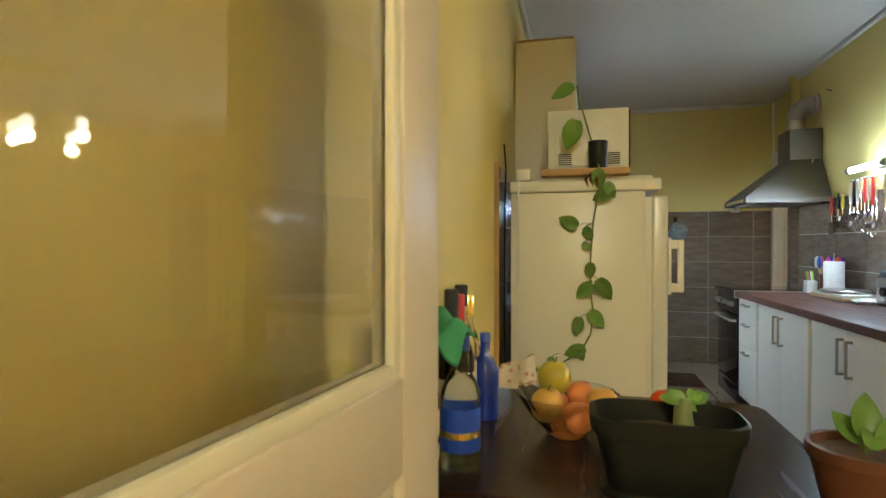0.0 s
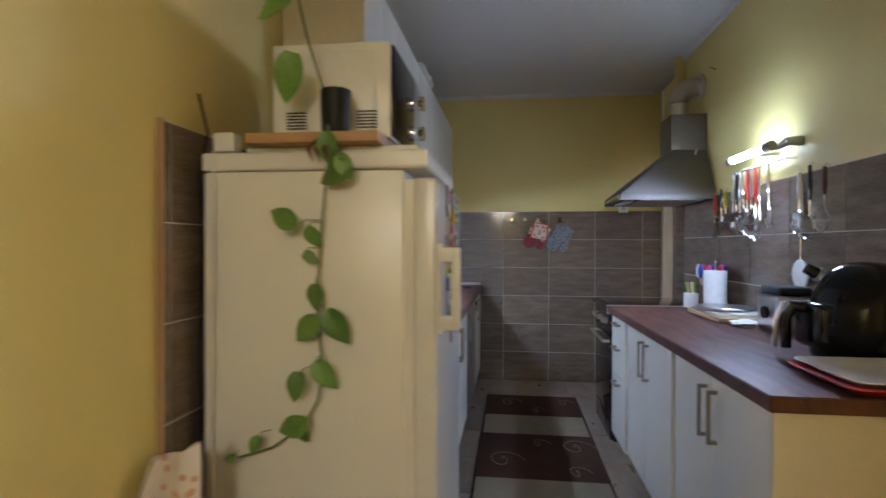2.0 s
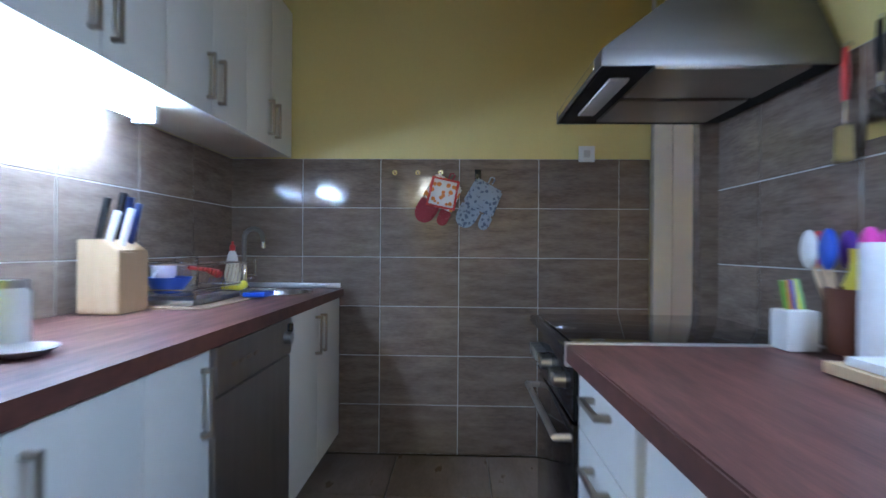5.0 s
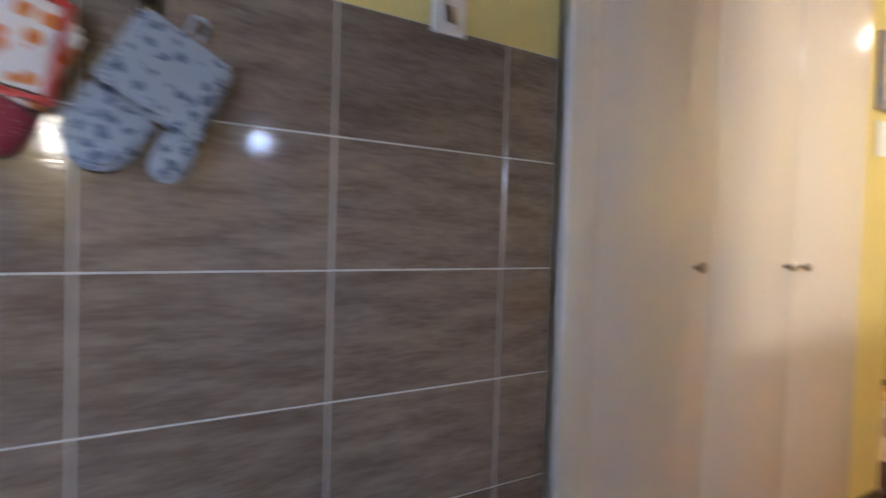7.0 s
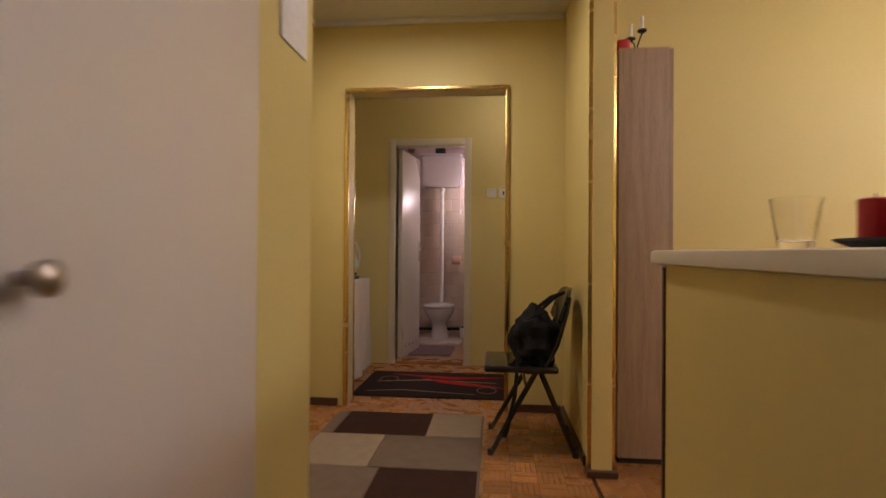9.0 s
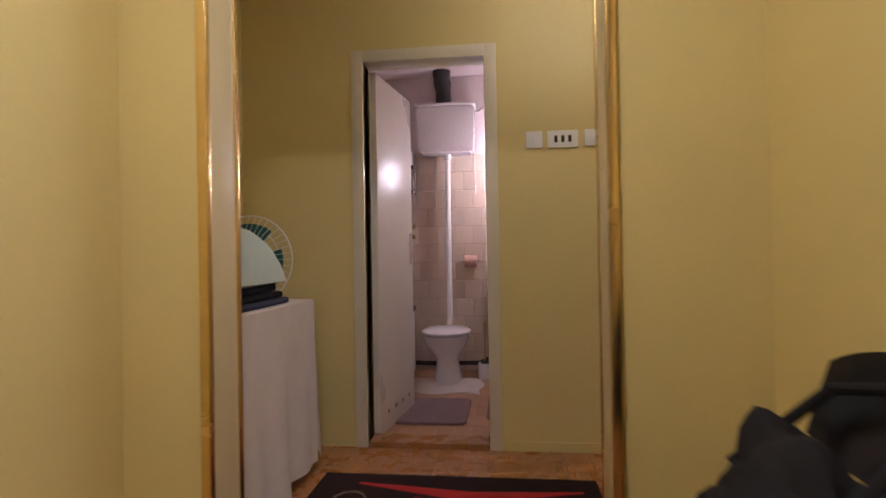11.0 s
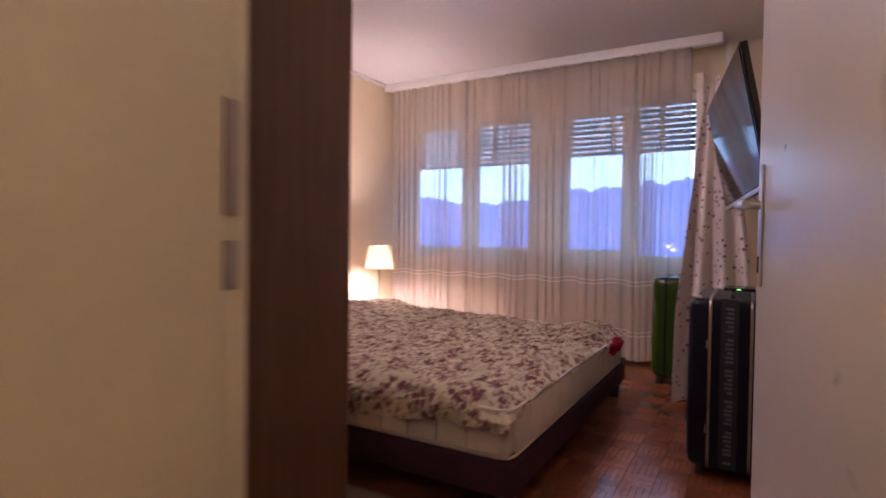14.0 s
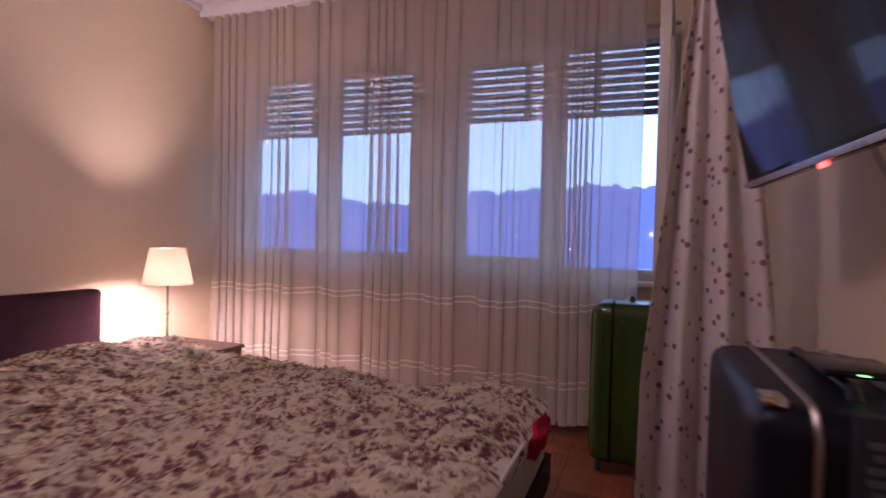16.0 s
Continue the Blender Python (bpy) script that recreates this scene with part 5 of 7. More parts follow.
def mitt(at, turn, m_body, m_cuff, label):
    """An oven glove: a padded hand with a thumb and a square cuff, hanging from its loop."""
    e = thing("oven_glove", at, label, "oven glove", "oven gloves on the hooks")

    def pad(outline, z0, z1):
        b = prism(outline, -0.013, 0.013, "xz", 0.009)
        b.transform(pose(at[0], at[1] - 0.018, at[2], 0, turn, 0))
        return b
    cuff = [(-0.075, 0.0), (0.075, -0.01), (0.085, -0.15), (-0.085, -0.14)]
    fing = [(-0.085, -0.135)] + [(0.052 * math.cos(radians(a)) - 0.035, -0.20 + 0.058 * math.sin(radians(a))) for a in range(180, 361, 20)] + [(0.022, -0.145)]
    thumb = [(0.028, -0.145)] + [(0.028 * math.cos(radians(a)) + 0.06, -0.195 + 0.032 * math.sin(radians(a))) for a in range(180, 361, 30)] + [(0.088, -0.145)]
    part("cuff", pad(cuff, 0, 0), m_cuff, e)
    part("palm", pad(fing, 0, 0), m_body, e)
    part("thumb", pad(thumb, 0, 0), m_body, e)
    b = tube([(-0.01, 0, 0.0), (-0.012, 0, 0.028), (0.0, 0, 0.034), (0.012, 0, 0.028), (0.01, 0, 0.0)], 0.004, 8)
    b.transform(pose(at[0], at[1] - 0.018, at[2], 0, turn, 0))
    part("loop", b, m_body, e)
    return e


mitt((0.355, -0.010, 1.392), 28, M_mitt_red, M_mitt_print, "red dotted oven glove with a printed cuff")
mitt((0.555, -0.010, 1.372), 26, M_mitt_grey, M_mitt_grey, "grey oven glove printed with cutlery")
e = thing("pot_holder", (0.335, -0.034, 1.395), "square printed pot holder with a red hem", "pot holder")
for nm, k, y0, y1, m in (("hem", 0.0, -0.004, 0.004, M_red), ("pad", 0.010, -0.007, 0.007, M_mitt_print)):
    b = prism([(-0.07 + k, -k), (0.07 - k, -k), (0.075 - k, -0.15 + k), (-0.075 + k, -0.15 + k)], y0, y1, "xz", 0.003)
    b.transform(pose(0.335, -0.040, 1.395, 0, 12, 0))
    part(nm, b, m, e)

# runner on the kitchen floor
e = thing("kitchen_runner", (0.24, -1.7, 0), "brown and beige patchwork runner with curled line patterns", "rug")
X0, X1 = -0.118, 0.577
part("backing", box(X0, X1, -3.0, -0.535, 0.0005, 0.006, 0.002), M_rug_dark, e)
for y1, y0, split, m0, m1 in ((-0.545, -1.05, 0.30, M_rug_dark, M_rug_dark), (-1.05, -1.43, 0.12, M_rug_beige, M_rug_sand), (-1.43, -2.09, 0.25, M_rug_dark, M_rug_dark),
                              (-2.09, -2.46, 0.38, M_rug_sand, M_rug_beige), (-2.46, -2.99, 0.3, M_rug_dark, M_rug_dark)):
    part("patch", box(X0 + 0.015, split, y0, y1, 0.0055, 0.0095, 0.0015), m0, e)
    part("patch", box(split, X1 - 0.015, y0, y1, 0.0055, 0.0095, 0.0015), m1, e)
for x, y, r in ((0.06, -0.74, 0.10), (0.47, -0.72, 0.08), (0.26, -0.92, 0.07), (0.45, -1.62, 0.12), (0.03, -1.85, 0.12), (0.24, -1.58, 0.07), (0.42, -1.98, 0.08), (0.05, -2.66, 0.11), (0.42, -2.75, 0.12)):
    pts = [(x + (r - 0.012 * j / 3) * math.cos(0.35 * j) * (1 - j / 34), y + r * (1 - j / 34) * math.sin(0.35 * j), 0.0098) for j in range(28)]
    part("curl", tube(pts, 0.0026, 5), M_rug_mid, e, "beige curled line")

# ---- dining corner ----
e = thing("dining_table", (-0.37, -4.85, 0), "dark brown dining table against the yellow wall", "table")
o = []
for qx, qy, a0 in ((-0.04, -4.27, 0), (-0.70, -4.27, 90), (-0.70, -4.84, 180), (-0.04, -4.84, 270)):
    o += [(qx + 0.06 * math.cos(radians(a0 + j * 18)), qy + 0.06 * math.sin(radians(a0 + j * 18))) for j in range(6)]
part("tabletop", prism(o, 0.718, 0.75, "xy", 0.006), M_table, e)
for x, y in ((-0.70, -4.30), (-0.06, -4.30), (-0.70, -4.83), (-0.06, -4.83)):
    part("leg", box(x - 0.03, x + 0.03, y - 0.03, y + 0.03, 0, 0.72, 0.004), M_table, e)
part("apron", box(-0.71, -0.05, -4.82, -4.31, 0.64, 0.717), M_table, e)


def bottle(x, y, r, h, neck, m_body, m_cap, label, m_label=None, capped=0.05):
    e = thing("bottle", (x, y, 0.75), label, "bottle", "bottles on the table")
    z = 0.7515
    part("body", lathe([(0, 0.0), (r * 0.95, 0), (r, 0.008), (r, h * 0.56), (r * 0.75, h * 0.66), (neck, h * 0.75), (neck, h - capped + 0.004), (0, h - capped + 0.004)], (x, y, z), 28), m_body, e)
    part("cap", lathe([(neck * 1.12, h - capped), (neck * 1.15, h - 0.003), (neck, h), (0, h)], (x, y, z), 20), m_cap, e)
    if m_label:
        part("label", lathe([(r * 1.012, h * 0.14), (r * 1.012, h * 0.46)], (x, y, z), 28), m_label, e)
        part("label_band", lathe([(r * 1.016, h * 0.24), (r * 1.016, h * 0.29)], (x, y, z), 28), M_gold, e)
    return e


bottle(-0.700, -4.716, 0.037, 0.328, 0.013, M_bottle_dark, M_dark, "dark wine bottle with a black cap", M_label, 0.06)
bottle(-0.705, -4.632, 0.036, 0.310, 0.0135, M_bottle_dark, M_redwax, "dark wine bottle with a red capsule", M_label, 0.07)
bottle(-0.715, -4.550, 0.036, 0.325, 0.0135, M_glass, M_dark, "tall clear bottle with a black cap and cream label", M_label, 0.05)
bottle(-0.668, -4.492, 0.034, 0.205, 0.012, M_bottle_blue, M_blue, "blue glass bottle beside the wine", None, 0.02)
bottle(-0.715, -4.470, 0.030, 0.295, 0.013, M_glass, M_gold, "clear spirit bottle with a gold cap", M_redwax, 0.05)
bottle(-0.728, -4.86, 0.038, 0.27, 0.014, M_bottle_green, M_green, "pale green water bottle", M_plastic, 0.04)
bottle(-0.665, -4.79, 0.038, 0.25, 0.016, M_pet, M_blue, "clear plastic bottle with a blue and white label", M_blue, 0.03)


def rag(u, v):
    a, c = 2 * u - 1, 2 * v - 1
    return (-0.695 + 0.070 * a, -4.905 + 0.088 * c, 1.052 - 0.030 * a * a - 0.026 * abs(c) ** 3 + 0.010 * math.sin(5 * c + 3 * a) + 0.006 * math.sin(9 * a - 4 * c))


tagged(part("green_cloth", sheet(rag, 26, 30, 0.004), M_rag), "crumpled green cloth draped over the bottles", "cloth")

bx, by = -0.472, -4.565
e = thing("fruit_bowl", (bx, by, 0.75), "cut glass bowl filled with fruit", "bowl")
prof = [(0, 0.004), (0.045, 0.0), (0.05, 0.008), (0.09, 0.05), (0.122, 0.10), (0.118, 0.10), (0.085, 0.055), (0.045, 0.014), (0, 0.012)]
b = lathe(prof, (0, 0, 0), 48)
for v in b.verts:
    a = math.atan2(v.co.y, v.co.x)
    k = 1 + 0.03 * math.sin(a * 16) * (v.co.z / 0.1)
    v.co.x, v.co.y = v.co.x * k, v.co.y * k
b.transform(pose(bx, by, 0.7515) @ Matrix.Scale(0.92, 4))
part("bowl", b, M_glass, e)


def fruit(name, at, r, m, label, tall=1.0, stalk=True):
    at = (at[0], at[1], at[2] - (0.036 if at[2] > 0.81 else 0.004))
    r *= 0.94
    e = thing(name, at, label, "fruit", "fruit in the bowl")
    prof = [(0, -0.80), (0.45, -0.90), (0.85, -0.55), (1.0, 0.0), (0.92, 0.45), (0.6, 0.80), (0.25, 0.88), (0, 0.78)]
    part("flesh", lathe([(a * r, c * r * tall) for a, c in prof], at, 20), m, e)
    if stalk:
        part("stalk", tube([(at[0], at[1], at[2] + 0.75 * r * tall), (at[0] + 0.006, at[1], at[2] + r * tall * 1.15)], 0.002, 6), M_stem, e)
    return e


fruit("pear", (bx - 0.03, by + 0.06, 0.895), 0.042, M_pear, "speckled green-yellow pear on top of the bowl", 1.1)
fruit("apple", (bx - 0.04, by - 0.04, 0.862), 0.038, M_apple, "yellow and red apple in the bowl")
fruit("apricot", (bx + 0.03, by + 0.015, 0.872), 0.033, M_peach, "orange apricot in the bowl", stalk=False)
fruit("apricot", (bx + 0.075, by - 0.02, 0.868), 0.035, M_apple, "pale apricot at the edge of the bowl", stalk=False)
fruit("apricot", (bx + 0.025, by - 0.065, 0.845), 0.036, M_peach, "ripe apricot against the glass", stalk=False)
fruit("apricot", (bx + 0.0, by - 0.02, 0.815), 0.036, M_peach, "apricot low in the bowl", stalk=False)
fruit("apricot", (bx - 0.02, by + 0.05, 0.83), 0.036, M_peach, "apricot under the pear", stalk=False)
fruit("apricot", (bx + 0.045, by + 0.05, 0.835), 0.034, M_apple, "yellow apricot at the back of the bowl", stalk=False)
fruit("tomato", (-0.235, -4.36, 0.784), 0.042, M_tomato, "large red tomato on the table", 0.8)
fruit("tomato", (-0.19, -4.44, 0.778), 0.034, M_tomato, "small red tomato on the table", 0.8)

# long planter and the second pot
px, py = -0.303, -4.80
e = thing("planter", (px, py, 0.75), "dark green plastic planter with a small begonia", "plant pot")
b = bmesh.new()
rings = []
for s, z in ((0.72, 0.0), (0.76, 0.004), (0.95, 0.10), (1.0, 0.102), (1.02, 0.112), (1.02, 0.130), (0.97, 0.132), (0.94, 0.11), (0.92, 0.095)):
    ring = []
    for qx, qy, a0 in ((1, 1, 0), (-1, 1, 90), (-1, -1, 180), (1, -1, 270)):
        ring += [b.verts.new((px + s * (qx * 0.078 + 0.045 * math.cos(radians(a0 + j * 18))), py + s * (qy * 0.025 + 0.045 * math.sin(radians(a0 + j * 18))), 0.7515 + z)) for j in range(6)]
    rings.append(ring)
for r0, r1 in zip(rings, rings[1:]):
    for k in range(24):
        b.faces.new((r0[k], r0[(k + 1) % 24], r1[(k + 1) % 24], r1[k]))
b.faces.new(rings[0])
part("pot", b, M_pot, e)
o = []
for qx, qy, a0 in ((1, 1, 0), (-1, 1, 90), (-1, -1, 180), (1, -1, 270)):
    o += [(px + qx * 0.066 + 0.040 * math.cos(radians(a0 + j * 18)), py + qy * 0.020 + 0.040 * math.sin(radians(a0 + j * 18))) for j in range(6)]
part("saucer", prism(o, 0.7508, 0.759, "xy", 0.002), M_pot, e, "dark drip saucer")
part("soil", lathe([(0, 0.105), (0.06, 0.103), (0.10, 0.098)], (0, 0, 0), 30), M_soil, e)
sob = e.children[-1]
for v in sob.data.vertices:
    v.co.x, v.co.y, v.co.z = px + v.co.x * 1.05, py + v.co.y * 0.58, 0.7515 + v.co.z + 0.004 * noise.noise(v.co * 60)
part("stem", tube([(px + 0.03, py, 0.85), (px + 0.028, py, 0.892), (px + 0.032, py, 0.908)], [0.018, 0.014, 0.009], 14), M_stem, e, "pale swollen stem")
for k, (dx, dy, turn, ln) in enumerate(((-0.012, 0, 170, 0.045), (0.0, 0, 25, 0.045), (-0.005, 0, 235, 0.035), (0.004, 0, 95, 0.03), (-0.01, 0, 320, 0.03), (0.006, 0, 60, 0.03), (-0.01, 0, 135, 0.035))):
    leaf((px + 0.04 + dx, py + dy, 0.906), ln * 0.85, turn, -35, e)
x2, y2 = -0.015, -4.815
e = thing("plant_pot", (x2, y2, 0.75), "dark brown plastic pot with a broad-leaved plant", "plant pot")
part("pot", lathe([(0, 0), (0.05, 0), (0.055, 0.004), (0.072, 0.085), (0.078, 0.086), (0.078, 0.105), (0.070, 0.105), (0.066, 0.09), (0.0, 0.088)], (x2, y2, 0.7515), 32), M_terra, e)
part("soil", lathe([(0, 0.096), (0.03, 0.094), (0.068, 0.09)], (x2, y2, 0.7515), 24), M_soil, e)
for dx, dy, z, turn, ln, tilt in ((0.0, 0.0, 0.87, 78, 0.07, -10), (0.0, 0.01, 0.86, 120, 0.055, -25), (0.015, -0.01, 0.87, 40, 0.06, -5), (0.0, -0.02, 0.86, 60, 0.055, -40)):
    part("stem", tube([(x2 + dx * 0.3, y2, 0.84), (x2 + dx, y2 + dy, z)], 0.003, 6), M_stem, e)
    leaf((x2 + dx, y2 + dy, z), ln, turn, tilt, e)

# chair tucked behind the table
e = thing("dining_chair", (-0.55, -3.88, 0), "chair with a pink dotted oilcloth back cover beside the fridge", "chair")
part("seat", box(-0.74, -0.40, -4.10, -3.74, 0.42, 0.46, 0.012), M_seat, e)


def back(u, v):
    w = 0.125 * (1 - 0.35 * v * v)
    return (-0.695 + (u - 0.5) * 2 * w * 0.7 + 0.03 * v, -3.76 + 0.02 * math.sin(u * 6.3) + 0.03 * v, 0.46 + 0.245 * v + 0.05 * u * v)


part("backrest", sheet(back, 14, 10, 0.02), M_seat, e)
for x, y in ((-0.72, -4.07), (-0.42, -4.07), (-0.72, -3.77), (-0.42, -3.77)):
    part("leg", tube([(x, y, 0), (x, y, 0.43)], 0.014, 10), M_steel, e)

# glazed door standing open against the wall
e = thing("glazed_door", (-0.735, -5.86, 0), "cream wooden door with glass panes standing open", "door")
u0, ln = Vector((-0.735, -5.865, 0)), 0.775
ang = math.degrees(math.atan2(-(-0.648 + 0.735), 0.765))
D = Matrix.Translation(u0) @ pose(0, 0, 0, 0, 0, ang)


def dpart(name, b, m, parent, label=""):
    b.transform(D)
    return part(name, b, m, parent, label)


for y0, y1, z0, z1, nm in ((0, 0.11, 0.01, 2.02, "stile"), (ln - 0.11, ln, 0.01, 2.02, "stile"), (0.11, ln - 0.11, 1.90, 2.02, "rail"), (0.11, ln - 0.11, 0.91, 1.02, "rail"), (0.11, ln - 0.11, 0.01, 0.17, "rail")):
    dpart(nm, box(-0.02, 0.02, y0, y1, z0, z1, 0.004), M_doorpaint, e)
for z0, z1 in ((1.02, 1.90), (0.17, 0.91)):
    dpart("pane", box(-0.003, 0.003, 0.105, ln - 0.105, z0 - 0.005, z1 + 0.005), M_pane, e, "clear window glass")
    for s in (-1, 1):
        for y0, y1, a, c in ((0.11, 0.128, z0, z1), (ln - 0.128, ln - 0.11, z0, z1), (0.128, ln - 0.128, z0, z0 + 0.018), (0.128, ln - 0.128, z1 - 0.018, z1)):
            dpart("bead", box(s * 0.004, s * 0.016, y0, y1, a, c, 0.003), M_casing, e, "glazing bead")

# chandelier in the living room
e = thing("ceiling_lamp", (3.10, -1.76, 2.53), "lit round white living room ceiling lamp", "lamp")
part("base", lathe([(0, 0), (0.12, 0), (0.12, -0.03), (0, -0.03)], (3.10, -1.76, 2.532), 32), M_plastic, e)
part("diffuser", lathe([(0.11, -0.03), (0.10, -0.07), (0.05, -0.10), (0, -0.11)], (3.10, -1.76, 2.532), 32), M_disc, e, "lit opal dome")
e = thing("chandelier", (3.6, -3.5, 2.53), "ceiling lamp with five lit glass bulbs", "lamp")
part("plate", lathe([(0, 0), (0.22, 0), (0.22, -0.03), (0, -0.03)], (3.6, -3.5, 2.532), 32), M_chrome, e)
for k in range(5):
    a = 2 * math.pi * k / 5
    x, y, z = 3.6 + 0.32 * math.cos(a), -3.5 + 0.32 * math.sin(a), 2.10 - 0.06 * (k % 2)
    part("cord", tube([(3.6 + 0.1 * math.cos(a), -3.5 + 0.1 * math.sin(a), 2.51), (x, y, z + 0.06)], 0.003, 6), M_chrome, e)
    part("bulb", ball((x, y, z), (0.045, 0.045, 0.05)), M_bulb, e)

# ---- hall ----
e = thing("built_in_wardrobe", (2.18, 0.3, 0), "white built-in wardrobe with small dark knobs", "wardrobe")
part("body", box(1.43, 2.948, -0.008, 0.6, 0.0, 2.535), M_wardrobe, e)
part("side_strip", box(1.362, 1.452, -0.035, -0.010, 0.0, 2.53, 0.004), M_white, e)
for a, c, k in ((1.455, 1.955, 1.875), (1.957, 2.428, 2.375), (2.430, 2.944, 2.478)):
    d = part("door", box(a, c, -0.030, -0.010, 0.06, 2.02, 0.004), M_wardrobe, e)
    kb = lathe([(0.007, 0), (0.007, 0.012), (0.016, 0.020), (0.017, 0.028), (0.010, 0.034), (0, 0.035)], (0, 0, 0), 16)
    kb.transform(pose(k, -0.030, 1.0, 90, 0, 0))
    part("knob", kb, M_nickel, d, "small dark metal knob")
    part("upper_door", box(a, c, -0.030, -0.010, 2.03, 2.50, 0.004), M_wardrobe, e)
part("plinth", box(1.455, 2.944, -0.016, -0.009, 0.0, 0.055), M_wardrobe, e)
e = thing("framed_picture", (3.12, -0.03, 1.62), "small blue framed picture on the yellow wall", "picture")
part("frame", box(3.02, 3.21, -0.040, -0.021, 1.62, 1.93, 0.006), M_bluepic, e)
part("print", box(3.055, 3.175, -0.0425, -0.039, 1.66, 1.89), M_label, e)
tagged(part("paper_note", box(3.05, 3.19, -0.026, -0.021, 1.44, 1.58, 0.001), M_paper), "white paper note on the yellow wall", "note")
e = thing("ceiling_lamp", (4.62, 0.045, 2.555), "lit round white ceiling lamp", "lamp")
part("base", lathe([(0, 0), (0.142, 0), (0.142, -0.025), (0, -0.025)], (4.62, 0.045, 2.558), 40), M_plastic, e)
part("diffuser", lathe([(0.135, -0.025), (0.13, -0.045), (0.10, -0.07), (0.05, -0.082), (0, -0.085)], (4.62, 0.045, 2.558), 40), M_disc, e, "lit opal glass dome")

e = thing("hall_rug", (4.4, 0.08, 0), "grey, beige and dark brown checked rug on parquet", "rug")
part("backing", box(3.25, 5.42, -0.375, 0.545, 0.0005, 0.006, 0.002), M_rug_mid, e)
for x0, x1, y0, y1, m in ((5.00, 5.41, 0.465, 0.535, M_rug_mid), (5.00, 5.41, -0.06, 0.465, M_rug_dark), (5.00, 5.41, -0.365, -0.06, M_rug_light), (4.55, 5.00, 0.16, 0.535, M_rug_light), (4.55, 5.00, -0.365, 0.16, M_rug_mid),
                          (4.14, 4.55, 0.10, 0.535, M_rug_mid), (4.14, 4.55, -0.365, 0.10, M_rug_dark), (3.72, 4.14, 0.0, 0.535, M_rug_light), (3.72, 4.14, -0.365, 0.0, M_rug_mid), (3.26, 3.72, -0.1, 0.535, M_rug_dark), (3.26, 3.72, -0.365, -0.1, M_rug_light)):
    part("patch", box(x0 + 0.003, x1 - 0.003, y0 + 0.003, y1 - 0.003, 0.0055, 0.012, 0.003), m, e)

e = thing("folding_chair", (5.0, -0.62, 0), "black folding chair with a black bag hung on its back", "chair")
for x in (4.80, 5.20):
    k = 0.025 if x < 5 else -0.025
    part("leg", tube([(x, -0.42, 0.0), (x + k, -0.55, 0.24), (x + k, -0.655, 0.43)], [0.012, 0.014, 0.014], 10), M_black, e)
    part("leg", tube([(x, -0.845, 0.0), (x + k, -0.755, 0.22), (x + k, -0.665, 0.43)], [0.012, 0.014, 0.014], 10), M_black, e)
    part("back_post", tube([(x + k, -0.69, 0.43), (x + k, -0.755, 0.56), (x + k, -0.80, 0.72), (x + k * 1.6, -0.815, 0.80)], 0.012, 10), M_black, e)
    part("foot_cap", lathe([(0, 0), (0.016, 0), (0.015, 0.03), (0, 0.03)], (x, -0.42, 0.0), 12), M_dark, e)
    part("foot_cap", lathe([(0, 0), (0.016, 0), (0.015, 0.03), (0, 0.03)], (x, -0.845, 0.0), 12), M_dark, e)
part("stretcher", tube([(4.825, -0.60, 0.34), (5.175, -0.60, 0.34)], 0.009, 8), M_black, e)
part("seat", box(4.79, 5.21, -0.76, -0.385, 0.415, 0.45, 0.016, steps=3), M_black, e)


def chair_back(u, v):
    return (4.81 + 0.38 * u, -0.770 - 0.045 * v - 0.03 * math.sin(math.pi * u), 0.64 + 0.20 * v - 0.04 * abs(2 * u - 1) ** 3 * (2 * v - 1))


part("backrest", sheet(chair_back, 14, 8, 0.018), M_black, e)
e = thing("shoulder_bag", (5.0, -0.62, 0.45), "black nylon bag hanging over the chair", "bag")
part("body", ball((4.98, -0.645, 0.565), (0.165, 0.115, 0.155), u=32, v=20, rough=0.5), M_bag, e)
part("flap", ball((4.98, -0.60, 0.60), (0.13, 0.06, 0.08), u=24, v=14, rough=0.3), M_bag, e)
part("strap", tube([(4.86, -0.60, 0.66), (4.88, -0.75, 0.80), (4.95, -0.80, 0.815), (5.10, -0.75, 0.78), (5.10, -0.60, 0.66)], 0.010, 8), M_bag, e)
part("strap", tube([(4.82, -0.56, 0.52), (4.79, -0.54, 0.30), (4.785, -0.50, 0.12), (4.79, -0.49, 0.09), (4.80, -0.51, 0.16)], 0.010, 8), M_bag, e)

# living room seen through the opening
e = thing("tall_cabinet", (4.92, -1.16, 0), "tall narrow grey oak cabinet", "cabinet")
part("body", box(4.745, 5.09, -1.275, -1.035, 0.03, 2.03, 0.003), M_oak, e)
part("plinth", box(4.76, 5.09, -1.27, -1.04, 0.0, 0.03), M_dark, e)
part("door", box(4.752, 5.088, -1.295, -1.277, 0.04, 2.025, 0.002), M_oak, e)
e = thing("candle_holder", (4.86, -1.13, 2.030), "dark metal candlestick with two white candles", "candle holder")
part("foot", lathe([(0, 0), (0.03, 0), (0.03, 0.006), (0.006, 0.012), (0, 0.012)], (4.85, -1.14, 2.032), 16), M_dark, e)
